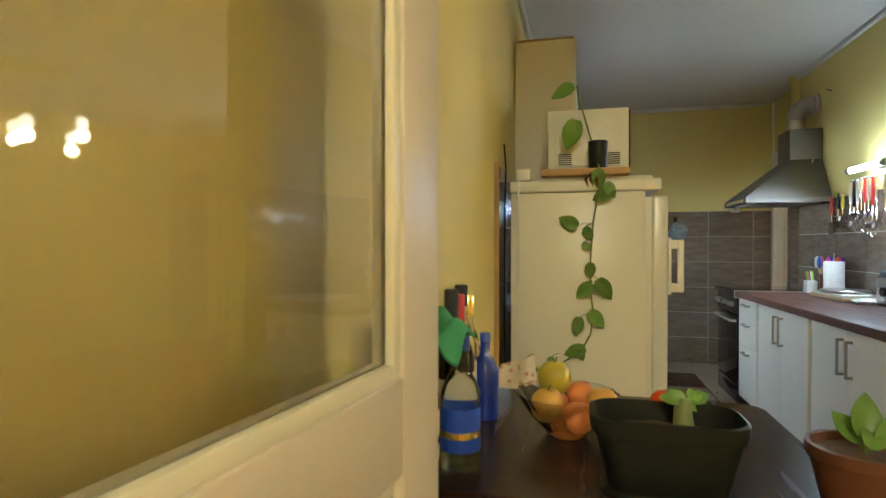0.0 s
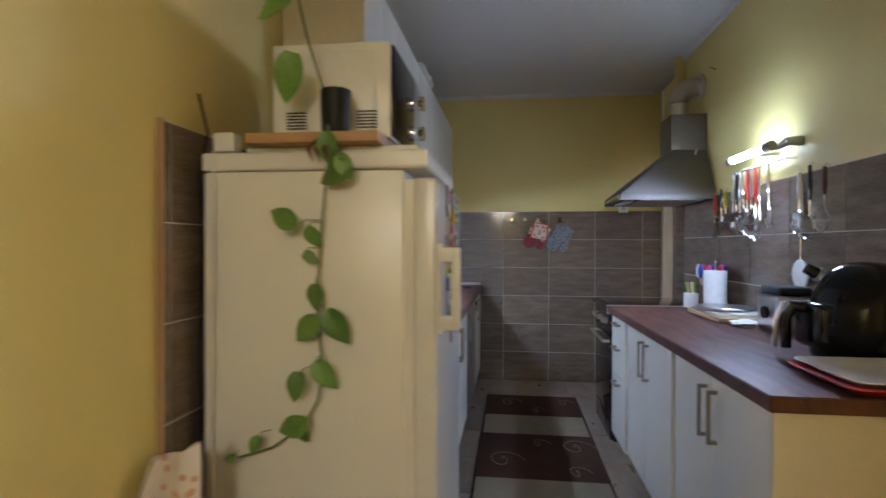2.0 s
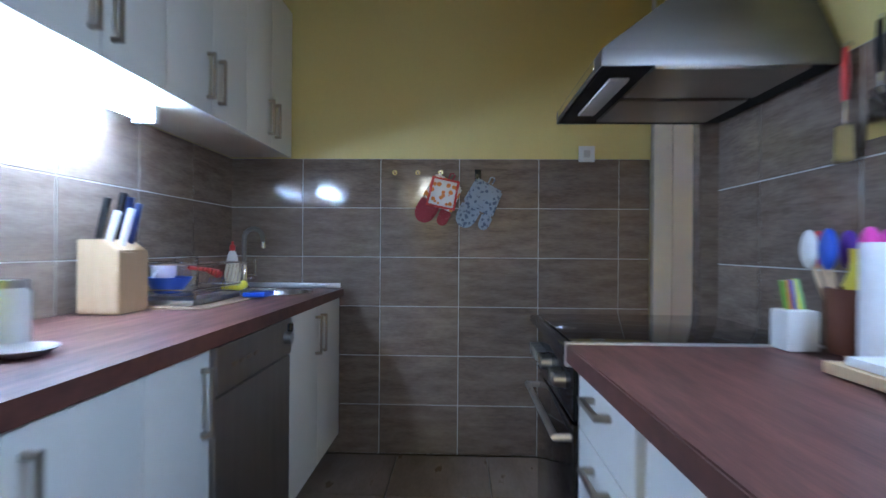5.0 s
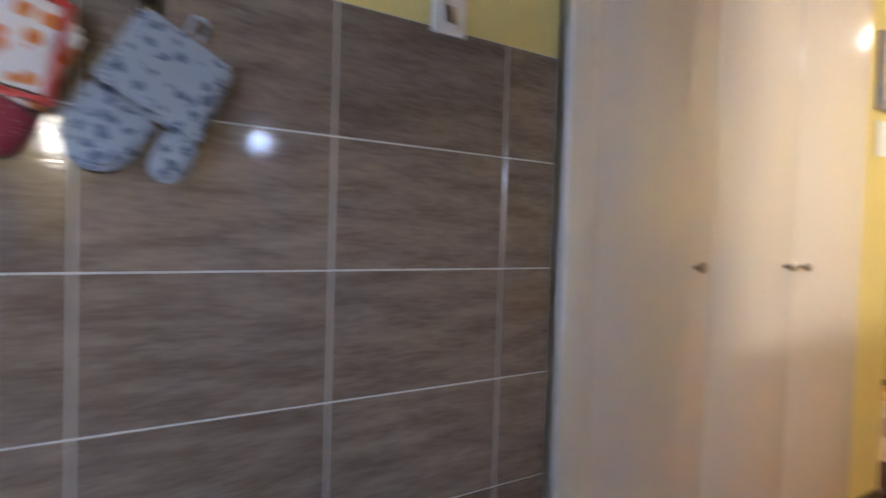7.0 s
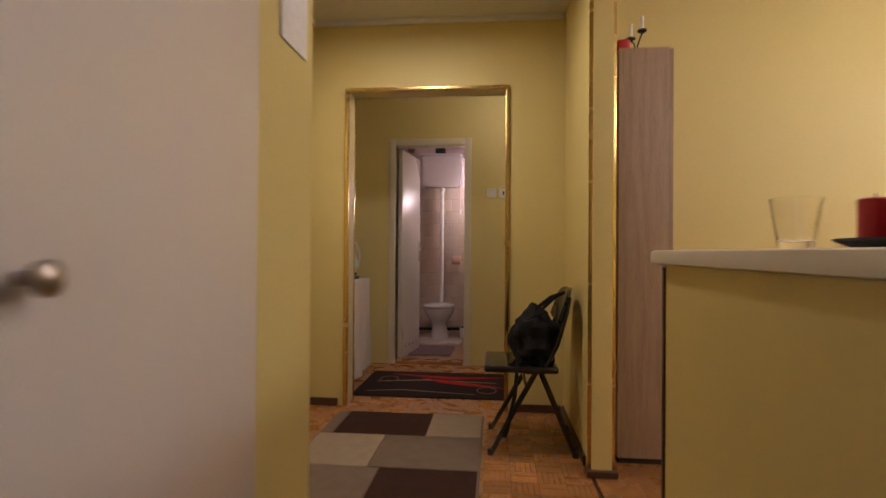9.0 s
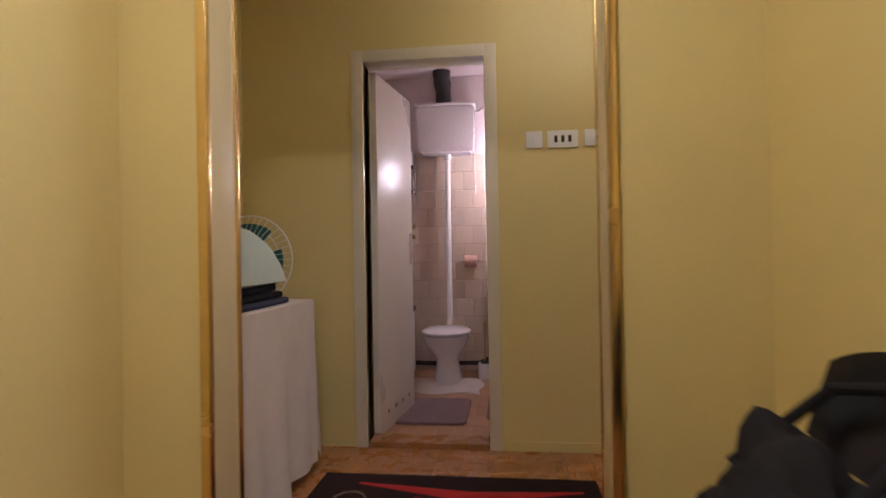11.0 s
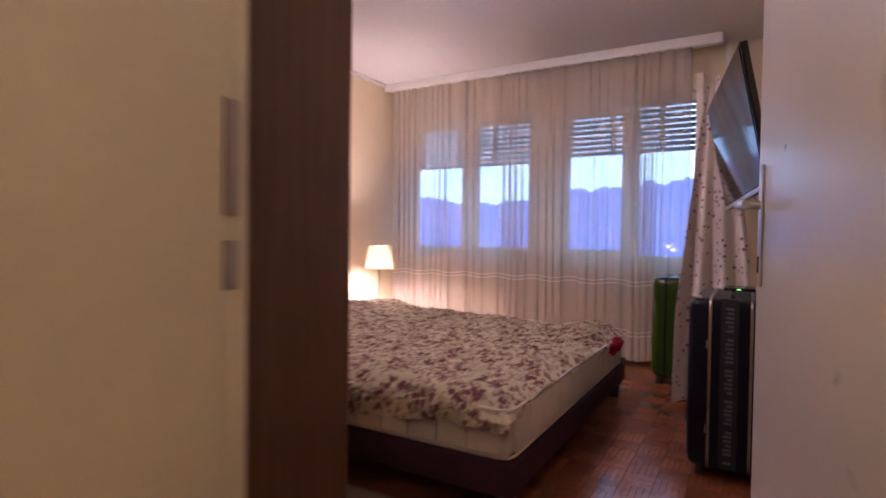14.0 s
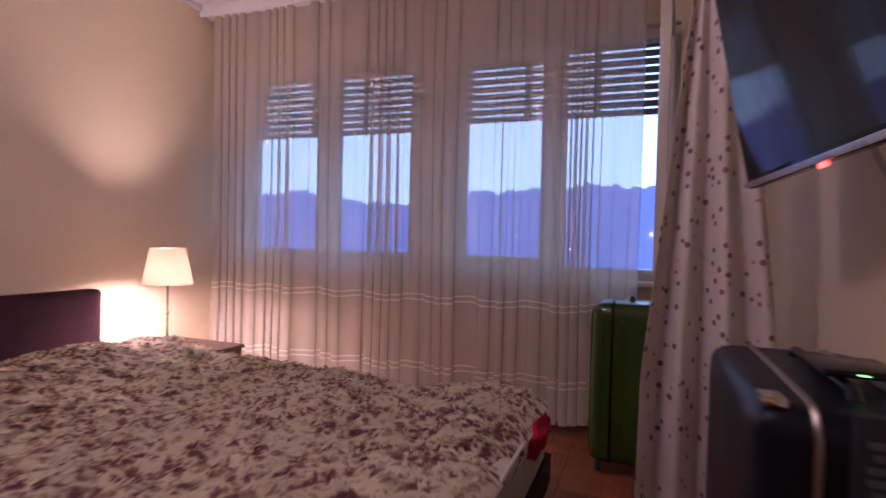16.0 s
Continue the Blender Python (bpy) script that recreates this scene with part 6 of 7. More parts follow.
for dy, z in ((-0.03, 0.11), (0.025, 0.07)):
    part("arm", tube([(4.85, -1.14, 2.05), (4.85, -1.14 + dy * 0.4, 2.09), (4.85, -1.14 + dy, 2.032 + z)], 0.004, 8), M_dark, e)
    part("cup", lathe([(0.006, 0), (0.022, 0.008), (0.024, 0.016), (0, 0.014)], (4.85, -1.14 + dy, 2.030 + z), 14), M_dark, e)
    part("candle", tube([(4.85, -1.14 + dy, 2.040 + z), (4.85, -1.14 + dy, 2.115 + z)], 0.009, 10), M_paper, e)
tagged(part("candle", lathe([(0, 0), (0.036, 0), (0.036, 0.06), (0.033, 0.062), (0, 0.06)], (4.83, -1.07, 2.032), 20), M_redwax), "short red pillar candle on the tall cabinet", "candle")
e = thing("tumbler", (3.37, -1.13, 1.034), "cut glass tumbler on the white sill", "glass")
part("glass", lathe([(0, 0), (0.037, 0), (0.039, 0.02), (0.055, 0.12), (0.050, 0.12), (0.035, 0.024), (0, 0.02)], (3.37, -1.13, 1.0345), 14), M_glass, e)
e = thing("candle_tray", (3.02, -1.12, 1.034), "dark oval tray carrying red pillar candles", "tray")
b = lathe([(0, 0.004), (0.08, 0.0), (0.125, 0.016), (0.127, 0.020), (0.08, 0.006), (0, 0.008)], (0, 0, 0), 32)
b.transform(pose(3.02, -1.12, 1.0345) @ Matrix.Diagonal((1.15, 0.62, 1, 1)))
part("dish", b, M_dark, e)
for x, y, r, h in ((3.09, -1.12, 0.028, 0.085), (3.01, -1.13, 0.03, 0.12), (2.94, -1.11, 0.03, 0.15)):
    c = thing("candle", (x, y, 1.042), "red pillar candle on the dark tray", "candle", "red candles")
    part("wax", lathe([(0, 0), (r, 0), (r, h - 0.003), (r - 0.004, h), (r - 0.012, h - 0.006), (0, h - 0.008)], (x, y, 1.043), 22), M_redwax, c)
    part("wick", tube([(x, y, 1.034 + h), (x + 0.002, y, 1.052 + h)], 0.0012, 5), M_dark, c)

# ---- lobby ----
e = thing("lobby_rug", (6.2, 0.0, 0), "black rug with red and pale line patterns", "rug")
part("backing", box(5.80, 6.58, -0.62, 0.58, 0.0005, 0.009, 0.003), M_rug_black, e)
for pts, m in (([(6.10, -0.50), (6.20, -0.22), (6.26, -0.05), (6.36, 0.14)], M_rug_red), ([(6.25, -0.45), (6.30, 0.1), (6.22, 0.48)], M_rug_light), ([(6.45, -0.55), (6.38, -0.1), (6.48, 0.40)], M_rug_red), ([(5.90, -0.3), (5.98, 0.25), (5.92, 0.50)], M_rug_mid)):
    b = tube([(x, y, 0.0) for x, y in pts], [0.008] + [0.048 if m is M_rug_red else 0.016] * (len(pts) - 2) + [0.008], 8)
    b.transform(Matrix.Translation((0, 0, 0.009)) @ Matrix.Diagonal((1, 1, 0.06, 1)))
    part("line", b, m, e)
for x, y in ((6.3, 0.40), (6.02, -0.38)):
    part("curl", tube([(x + 0.09 * math.cos(a / 4), y + 0.07 * math.sin(a / 4), 0.009) for a in range(26)], 0.005, 6), M_rug_mid, e)
e = thing("side_table", (6.2, 0.85, 0), "small table hidden under a white cloth", "table")
part("tabletop", box(5.80, 6.60, 0.65, 1.125, 0.765, 0.79, 0.003), M_pine, e)
for x in (5.85, 6.55):
    for y in (0.70, 1.08):
        part("leg", box(x - 0.02, x + 0.02, y - 0.02, y + 0.02, 0, 0.765), M_pine, e)


def drop_side(u, v):
    k = 0.030 * math.sin(u * 21) * v + 0.035 * math.sin(u * 9 + 1) * v
    return (5.785 + 0.83 * u, 0.645 - 0.012 * v + k * 0.6, 0.797 - 0.75 * v)


def drop_end(u, v):
    k = 0.016 * math.sin(u * 17 + 2) * v
    return (6.608 + 0.035 * v + k, 0.645 + 0.478 * u - 0.012 * v * (1 - u), 0.797 - (0.30 + 0.45 * (1 - u) ** 3) * v)


def drop_front(u, v):
    k = 0.026 * math.sin(u * 15) * v
    return (5.792 - 0.03 * v + k, 0.645 + 0.478 * u - 0.012 * v * (1 - u), 0.797 - 0.78 * v)


e = thing("tablecloth", (6.2, 0.86, 0.79), "white tablecloth with hanging folded corners", "tablecloth")
part("cloth_top", box(5.79, 6.612, 0.643, 1.128, 0.792, 0.799, 0.003), M_cloth, e)
for f in (drop_side, drop_end, drop_front):
    part("cloth_drop", sheet(f, 40, 16, 0.003), M_cloth, e)
e = thing("folded_blanket", (6.15, 0.86, 0.80), "folded navy blankets stacked on the table", "blanket")
for k in range(3):
    part("layer", box(5.90 + 0.02 * k, 6.42 - 0.03 * k, 0.68 + 0.015 * k, 1.10, 0.801 + k * 0.028, 0.826 + k * 0.028, 0.011, steps=3), (M_navy, M_bag, M_navy)[k], e)


def pillow(u, v):
    a, c = (u - 0.5) * 2, (v - 0.5) * 2
    h = 0.16 * (1 - a ** 4) ** 0.6 * (1 - c ** 4) ** 0.6
    return (6.14 + 0.25 * a, 0.87 + 0.20 * c, 0.905 + h * (1 + 0.08 * noise.noise((u * 4, v * 4, 0))))


def pillow_under(u, v):
    a, c = (u - 0.5) * 2, (v - 0.5) * 2
    return (6.14 + 0.25 * a, 0.87 + 0.20 * c, 0.905 - 0.015 * (1 - a ** 4) * (1 - c ** 4))


b = sheet(pillow, 22, 22)
merge(b, sheet(pillow_under, 10, 10))
b.transform(Matrix.Translation((0, 0, 0.93)) @ Matrix.Diagonal((1, 1, 1.35, 1)) @ Matrix.Translation((0, 0, -0.93)))
tagged(part("pillow", b, M_pillow), "pale mint pillow on the blankets", "pillow")
e = thing("table_fan", (6.55, 0.98, 0.80), "desk fan with teal blades behind the pillow", "fan")
fx, fy, fz = 6.50, 0.905, 0.985
part("base", lathe([(0, 0), (0.075, 0), (0.075, 0.012), (0.02, 0.03), (0.015, 0.12), (0, 0.12)], (fx + 0.06, fy, 0.8), 24), M_plastic, e)
for r in (0.20, 0.14, 0.06):
    part("ring", tube([(fx + 0.02, fy + r * math.cos(2 * math.pi * k / 36), fz + r * math.sin(2 * math.pi * k / 36)) for k in range(37)], 0.0035 if r > 0.15 else 0.002, 6), M_plastic, e)
for k in range(40):
    a = 2 * math.pi * k / 40
    part("wire", tube([(fx - 0.02, fy + 0.03 * math.cos(a), fz + 0.03 * math.sin(a)), (fx - 0.015, fy + 0.14 * math.cos(a), fz + 0.14 * math.sin(a)), (fx + 0.02, fy + 0.20 * math.cos(a), fz + 0.20 * math.sin(a))], 0.0012, 4), M_plastic, e)
for k in range(3):
    a0 = 2 * math.pi * k / 3 + 3.6

    def blade(u, v):
        a = a0 + (u - 0.5) * 1.5
        r = 0.03 + 0.135 * v
        return (fx + 0.01 + 0.02 * (u - 0.5), fy + r * math.cos(a), fz + r * math.sin(a))
    part("blade", sheet(blade, 8, 6, 0.003), M_teal, e)
socket("light_switch", 6.929, -0.401, 1.562, "x", "square white light switch on the yellow wall", 0.082, 0.082, 1)
socket("light_switch", 6.929, -0.542, 1.560, "x", "white switch plate with three dark rockers", 0.15, 0.085, 3)
socket("light_switch", 6.929, -0.689, 1.562, "x", "square white light switch on the yellow wall", 0.082, 0.082, 1)

# ---- toilet ----
e = thing("toilet_door", (7.06, 0.465, 0), "white door standing half open into the toilet", "door")
D = Matrix.Translation((7.048, 0.474, 0)) @ pose(0, 0, 0, 0, 0, -8)
b = box(0.0, 0.60, -0.04, 0.0, 0.02, 1.985, 0.003)
b.transform(D)
lf = part("leaf", b, M_white, e)
b = box(0.535, 0.57, -0.046, -0.04, 0.93, 1.13, 0.003)
b.transform(D)
pl = part("plate", b, M_chrome, lf)
b = tube([(0.552, -0.045, 1.05), (0.552, -0.085, 1.05), (0.46, -0.088, 1.052)], 0.008, 10)
b.transform(D)
part("lever", b, M_chrome, pl)
for k in range(4):
    b = tube([(0.12 + k * 0.12, -0.0405, 0.12), (0.12 + k * 0.12, -0.044, 0.12)], 0.012, 14)
    b.transform(D)
    part("vent", b, M_nickel, lf, "round metal vent")
tx, ty = 8.30, 0.21
e = thing("toilet", (tx, ty, 0), "white ceramic toilet with closed lid", "toilet")
b = bmesh.new()
rings = []
for rx, ry, cx, z in ((0.19, 0.112, 0.05, 0.014), (0.18, 0.104, 0.05, 0.05), (0.155, 0.090, 0.05, 0.12), (0.14, 0.083, 0.03, 0.19), (0.16, 0.105, 0.01, 0.235), (0.195, 0.142, -0.01, 0.285), (0.218, 0.168, -0.025, 0.335), (0.225, 0.178, -0.03, 0.385), (0.21, 0.165, -0.03, 0.39)):
    rings.append([b.verts.new((tx + cx + rx * math.cos(2 * math.pi * k / 32), ty + ry * math.sin(2 * math.pi * k / 32), z)) for k in range(32)])
for r0, r1 in zip(rings, rings[1:]):
    for k in range(32):
        b.faces.new((r0[k], r0[(k + 1) % 32], r1[(k + 1) % 32], r1[k]))
b.faces.new(rings[0])
b.faces.new(rings[-1])
part("bowl", b, M_ceramic, e)
b = lathe([(0, 0), (0.95, 0), (1.0, 0.006), (1.0, 0.02), (0.9, 0.032), (0.4, 0.045), (0, 0.047)], (0, 0, 0), 36)
b.transform(pose(tx - 0.03, ty, 0.392) @ Matrix.Diagonal((0.232, 0.188, 1, 1)))
part("lid", b, M_ceramic, e)
part("bolt", tube([(tx + 0.08, ty - 0.098, 0.07), (tx + 0.08, ty - 0.108, 0.07)], 0.010, 10), M_steel, e)
e = thing("cistern", (8.62, 0.225, 1.84), "high white flush tank with a pull chain", "cistern")
part("tank", prism([(-0.24, 2.20), (0.235, 2.20), (0.225, 1.86), (0.20, 1.82), (-0.215, 1.82), (-0.23, 1.86)], 8.54, 8.735, "yz", 0.012), M_ceramic, e)
e.children[-1].data.transform(Matrix.Translation((0, 0.225, 0)))
part("lid", box(8.53, 8.737, -0.025, 0.475, 2.202, 2.225, 0.008), M_ceramic, e)
part("flush_pipe", tube([(8.66, 0.22, 1.82), (8.66, 0.22, 0.48), (8.60, 0.22, 0.36)], 0.022, 16), M_plastic, e, "white flush pipe")
part("collar", lathe([(0.022, 0), (0.032, 0.01), (0.032, 0.04), (0.022, 0.05)], (8.66, 0.22, 1.775), 16), M_plastic, e)
part("chain", tube([(8.60, -0.005, 2.19), (8.60, -0.012, 1.80), (8.60, -0.012, 1.55)], 0.002, 6), M_plastic, e)
part("pull", lathe([(0.006, 0), (0.009, 0.07), (0, 0.075)], (8.60, -0.012, 1.48), 10), M_plastic, e)
part("supply_pipe", tube([(8.63, 0.0, 2.17), (8.63, -0.05, 2.17), (8.62, -0.10, 2.21), (8.62, -0.16, 2.19), (8.62, -0.18, 2.10)], 0.008, 8), M_chrome, e)
e = thing("drain_pipe", (8.66, 0.22, 2.36), "taped black drain pipe from the ceiling to the tank", "pipe")
pp = [(8.60, 0.25, 2.50), (8.60, 0.25, 2.44), (8.61, 0.245, 2.40), (8.62, 0.24, 2.34), (8.62, 0.24, 2.22)]
part("pipe", tube(pp, [0.075, 0.066, 0.074, 0.062, 0.066], 20), M_pipe, e)
e = thing("corner_shelf", (8.65, 0.52, 1.5), "chrome wire wall shelf with toiletries", "shelf")
part("frame", tube([(8.70, 0.50, 1.84), (8.66, 0.50, 1.80), (8.58, 0.50, 1.60), (8.66, 0.50, 1.40), (8.70, 0.50, 1.36)], 0.006, 8), M_chrome, e)
part("frame", tube([(8.72, 0.50, 1.84), (8.72, 0.50, 1.36)], 0.006, 8), M_chrome, e)
for z in (1.51, 1.72):
    part("shelf", box(8.58, 8.735, 0.50, 0.72, z, z + 0.012, 0.003), M_dark, e)
for y, z, h, m in ((0.54, 1.733, 0.16, M_plastic), (0.60, 1.733, 0.13, M_pink), (0.55, 1.523, 0.10, M_blue), (0.62, 1.523, 0.08, M_blue), (0.66, 1.733, 0.18, M_red)):
    tagged(part("toiletry_bottle", lathe([(0, 0), (0.024, 0), (0.026, 0.01), (0.024, h * 0.75), (0.012, h * 0.82), (0.012, h), (0, h)], (8.65, y, z), 16), m), "toiletry bottle on the wire shelf", "bottle", "toiletries")
for z in (1.14, 1.23):
    tagged(part("shower_tap", tube([(8.74, 0.53, z), (8.69, 0.53, z)], [0.03, 0.022], 18), M_chrome), "chrome valve knob on the tiled wall", "tap", "valve knobs")
tagged(part("wall_vent", tube([(8.74, 0.62, 2.31), (8.715, 0.62, 2.31)], 0.045, 22), M_card), "round brownish wall vent", "vent")
e = thing("toilet_paper", (8.70, 0.04, 0.93), "pinkish toilet paper roll on a chrome holder", "toilet paper")
part("roll", tube([(8.68, -0.01, 0.93), (8.68, 0.09, 0.93)], 0.05, 22), M_tissue, e)
part("holder", tube([(8.735, -0.03, 0.99), (8.735, 0.11, 0.99), (8.70, 0.11, 0.98), (8.68, 0.11, 0.93), (8.68, -0.04, 0.93)], 0.004, 8), M_chrome, e)
e = thing("toilet_brush", (8.45, -0.10, 0), "white ceramic toilet brush holder on the floor", "toilet brush")
part("pot", lathe([(0, 0), (0.05, 0), (0.055, 0.005), (0.055, 0.12), (0.05, 0.122), (0.048, 0.01), (0, 0.008)], (8.42, -0.075, 0.014), 24), M_ceramic, e)
part("brush", ball((8.42, -0.075, 0.13), (0.035, 0.035, 0.025)), M_dark, e)
part("handle", tube([(8.42, -0.075, 0.14), (8.425, -0.078, 0.46)], 0.006, 8), M_card, e)
e = thing("wash_basin", (8.75, -0.36, 0.80), "small white wall basin with a yellow soap", "basin")
b = lathe([(0, -0.12), (0.09, -0.11), (0.19, -0.02), (0.21, 0.0), (0.205, 0.006), (0.18, -0.005), (0.08, -0.08), (0, -0.085)], (0, 0, 0), 36)
b.transform(pose(8.60, -0.33, 0.83) @ Matrix.Diagonal((1.1, 1.0, 1, 1)))
part("bowl", b, M_ceramic, e)
part("trap", tube([(8.60, -0.33, 0.71), (8.60, -0.33, 0.50), (8.66, -0.30, 0.46), (8.72, -0.28, 0.40), (9.04, -0.26, 0.40)], 0.016, 10), M_dark, e)
part("back", box(8.74, 9.05, -0.53, -0.12, 0.76, 0.835, 0.01), M_ceramic, e)
tagged(part("soap", box(8.46, 8.53, -0.24, -0.18, 0.835, 0.86, 0.008), M_yel), "yellow soap bar on the basin", "soap")
e = thing("mirror", (8.8, -0.54, 1.3), "wall mirror with a small chrome shelf", "mirror")
part("glass", box(8.36, 8.80, -0.5485, -0.543, 1.22, 1.58), M_chrome, e)
part("shelf", box(8.36, 8.80, -0.545, -0.47, 1.17, 1.185, 0.003), M_glass, e)
part("rail", tube([(8.36, -0.545, 1.21), (8.36, -0.47, 1.21), (8.80, -0.47, 1.21), (8.80, -0.545, 1.21)], 0.004, 8), M_chrome, e)
for x, h, m in ((8.44, 0.11, M_plastic), (8.50, 0.09, M_pink), (8.56, 0.12, M_plastic)):
    tagged(part("toiletry_bottle", lathe([(0, 0), (0.02, 0), (0.02, h * 0.7), (0.01, h * 0.8), (0.01, h), (0, h)], (x, -0.51, 1.187), 14), m), "small bottle on the mirror shelf", "bottle", "toiletries")
e = thing("wall_light", (8.45, -0.5, 1.7), "lit opal wall light above the mirror", "lamp")
part("base", box(8.40, 8.50, -0.548, -0.51, 1.62, 1.86, 0.006), M_plastic, e)
part("globe", tube([(8.45, -0.44, 1.60), (8.45, -0.44, 1.64), (8.45, -0.44, 1.84), (8.45, -0.44, 1.87)], [0.045, 0.06, 0.06, 0.045], 20), M_bulb, e, "lit opal glass cylinder")
part("arm", box(8.43, 8.47, -0.512, -0.43, 1.868, 1.89, 0.004), M_chrome, e)


def mat_rug(name, x0, x1, y0, y1, m, label, r=0.05, turn=0):
    o = []
    for qx, qy, a0 in ((x1 - r, y1 - r, 0), (x0 + r, y1 - r, 90), (x0 + r, y0 + r, 180), (x1 - r, y0 + r, 270)):
        o += [(qx + r * math.cos(radians(a0 + j * 18)), qy + r * math.sin(radians(a0 + j * 18))) for j in range(6)]
    b = prism(o, 0.0145, 0.03, "xy", 0.005)
    return tagged(part(name, b, m), label, "mat")


mat_rug("bath_mat", 7.25, 7.78, -0.01, 0.42, M_mat, "mauve bath mat on the toilet floor")
mat_rug("bath_mat", 7.35, 8.15, -0.50, -0.12, M_mat, "mauve bath mat beside the basin")
b = sheet(lambda u, v: (7.93 + 0.42 * u + 0.02 * math.sin(v * 9), -0.06 + 0.56 * v + 0.015 * math.sin(u * 8), 0.016 + 0.008 * abs(math.sin(u * 7 + v * 5))), 22, 22, 0.006)
tagged(part("pedestal_towel", b, M_towel), "crumpled white towel round the toilet foot", "towel")
tagged(part("waste_hose", tube([(8.70, 0.75, 0.08), (8.70, 0.3, 0.07), (8.69, -0.02, 0.08), (8.70, -0.2, 0.16), (8.8, -0.30, 0.3)], 0.018, 10), M_dark), "grey waste hose along the toilet wall", "hose")
e = thing("laundry_basket", (8.55, 0.66, 0), "white slatted laundry basket behind the door", "basket")
part("basket", box(8.42, 8.70, 0.52, 0.80, 0.014, 0.52, 0.02), M_plastic, e)
part("lid", box(8.41, 8.71, 0.51, 0.81, 0.522, 0.56, 0.012), M_wenge, e)
for k in range(9):
    part("slat", box(8.415, 8.422, 0.53, 0.79, 0.07 + k * 0.05, 0.10 + k * 0.05, 0.003), M_plastic, e)

# ---- bedroom ----
for n, (a, c) in enumerate(WIN):
    e = tagged(thing("window_%d" % (n + 1), ((a + c) / 2, -5.8, 0.8), "white double window behind the curtain", "window"), kind="structure")
    mid = (a + c) / 2
    for x0, x1, z0, z1 in ((a, a + 0.05, 0.80, 2.16), (c - 0.05, c, 0.80, 2.16), (a + 0.05, c - 0.05, 0.80, 0.86), (a + 0.05, c - 0.05, 2.10, 2.16), (mid - 0.045, mid + 0.045, 0.86, 2.10)):
        part("window_frame", box(x0, x1, -5.86, -5.79, z0, z1, 0.004), M_white, e)
    for k, (x0, x1) in enumerate(((a + 0.05, mid - 0.045), (mid + 0.045, c - 0.05))):
        if n == 1 and k == 0:
            continue
        s = bmesh.new()
        for u0, u1, z0, z1 in ((x0, x0 + 0.045, 0.86, 2.10), (x1 - 0.045, x1, 0.86, 2.10), (x0 + 0.045, x1 - 0.045, 0.86, 0.905), (x0 + 0.045, x1 - 0.045, 2.055, 2.10)):
            box(u0, u1, -5.835, -5.795, z0, z1, 0.003, s)
        sa = part("sash", s, M_white, e)
        pn = part("pane", box(x0 + 0.04, x1 - 0.04, -5.817, -5.812, 0.90, 2.06), M_pane, sa, "window glass")
        pn.visible_shadow = False
    part("window_sill", box(a - 0.03, c + 0.03, -5.745, -5.66, 0.775, 0.80, 0.006), M_white, e)
    sh = thing("roller_shutter", ((a + c) / 2, -5.92, 1.64), "half-lowered slatted roller shutter outside the window", "shutter", "roller shutters")
    bottom = 1.69 if n == 0 else 1.725
    k = 0
    z = bottom
    while z < 2.14:
        part("slat", box(a + 0.01, c - 0.01, -5.935, -5.922, z, z + 0.036, 0.003), M_slat, sh)
        for x in (a + 0.06, (a + c) / 2 - 0.2, (a + c) / 2 + 0.2, c - 0.06):
            part("link", box(x - 0.022, x + 0.022, -5.931, -5.926, z + 0.035, z + 0.048), M_slat, sh)
        z += 0.047
        k += 1

# the opened sash
e = thing("open_sash", (6.44, -5.70, 0.86), "white window sash opened into the room", "window sash")
D = Matrix.Translation((6.53, -5.735, 0)) @ pose(0, 0, 0, 0, 0, -4)
s = bmesh.new()
for v0, v1, z0, z1 in ((0, 0.055, 0.86, 2.12), (0.545, 0.60, 0.86, 2.12), (0.055, 0.545, 0.86, 0.915), (0.055, 0.545, 2.065, 2.12)):
    box(-0.022, 0.022, v0, v1, z0, z1, 0.004, s)
s.transform(D)
fr = part("frame", s, M_white, e)
b = box(-0.003, 0.003, 0.05, 0.55, 0.91, 2.07)
b.transform(D)
pn = part("pane", b, M_pane, e, "window glass")
pn.visible_shadow = False
b = tube([(-0.022, 0.57, 1.42), (-0.055, 0.57, 1.42), (-0.058, 0.50, 1.42)], 0.007, 8)
b.transform(D)
part("handle", b, M_plastic, fr)

e = thing("curtain_rail", (8.0, -5.5, 2.44), "white curtain rail box under the ceiling", "curtain rail")
part("rail", box(6.46, 9.385, -5.60, -5.44, 2.43, 2.474, 0.006), M_plastic, e)
part("fascia", box(6.46, 9.385, -5.445, -5.432, 2.40, 2.472, 0.004), M_plastic, e)
part("track", box(6.47, 9.38, -5.53, -5.49, 2.41, 2.43), M_plastic, e)


def sheer(u, v):
    """A gathered cloth: deep pleats that double back on themselves, opening towards the hem."""
    x = 6.65 + 2.69 * u
    ph = x * 70 + 3.4 * math.sin(x * 6.3) + 2.2 * math.sin(x * 17 + 1)
    amp = (0.55 + 0.45 * v) * (0.75 + 0.35 * math.sin(x * 11 + 0.6))
    return (x - 0.017 * amp * math.sin(2 * ph) + 0.006 * math.sin(v * 4 + x * 9), -5.50 + 0.034 * amp * math.sin(ph) + 0.012 * math.sin(v * 3 + x), 2.415 - (2.35 + 0.012 * math.sin(x * 19)) * v)


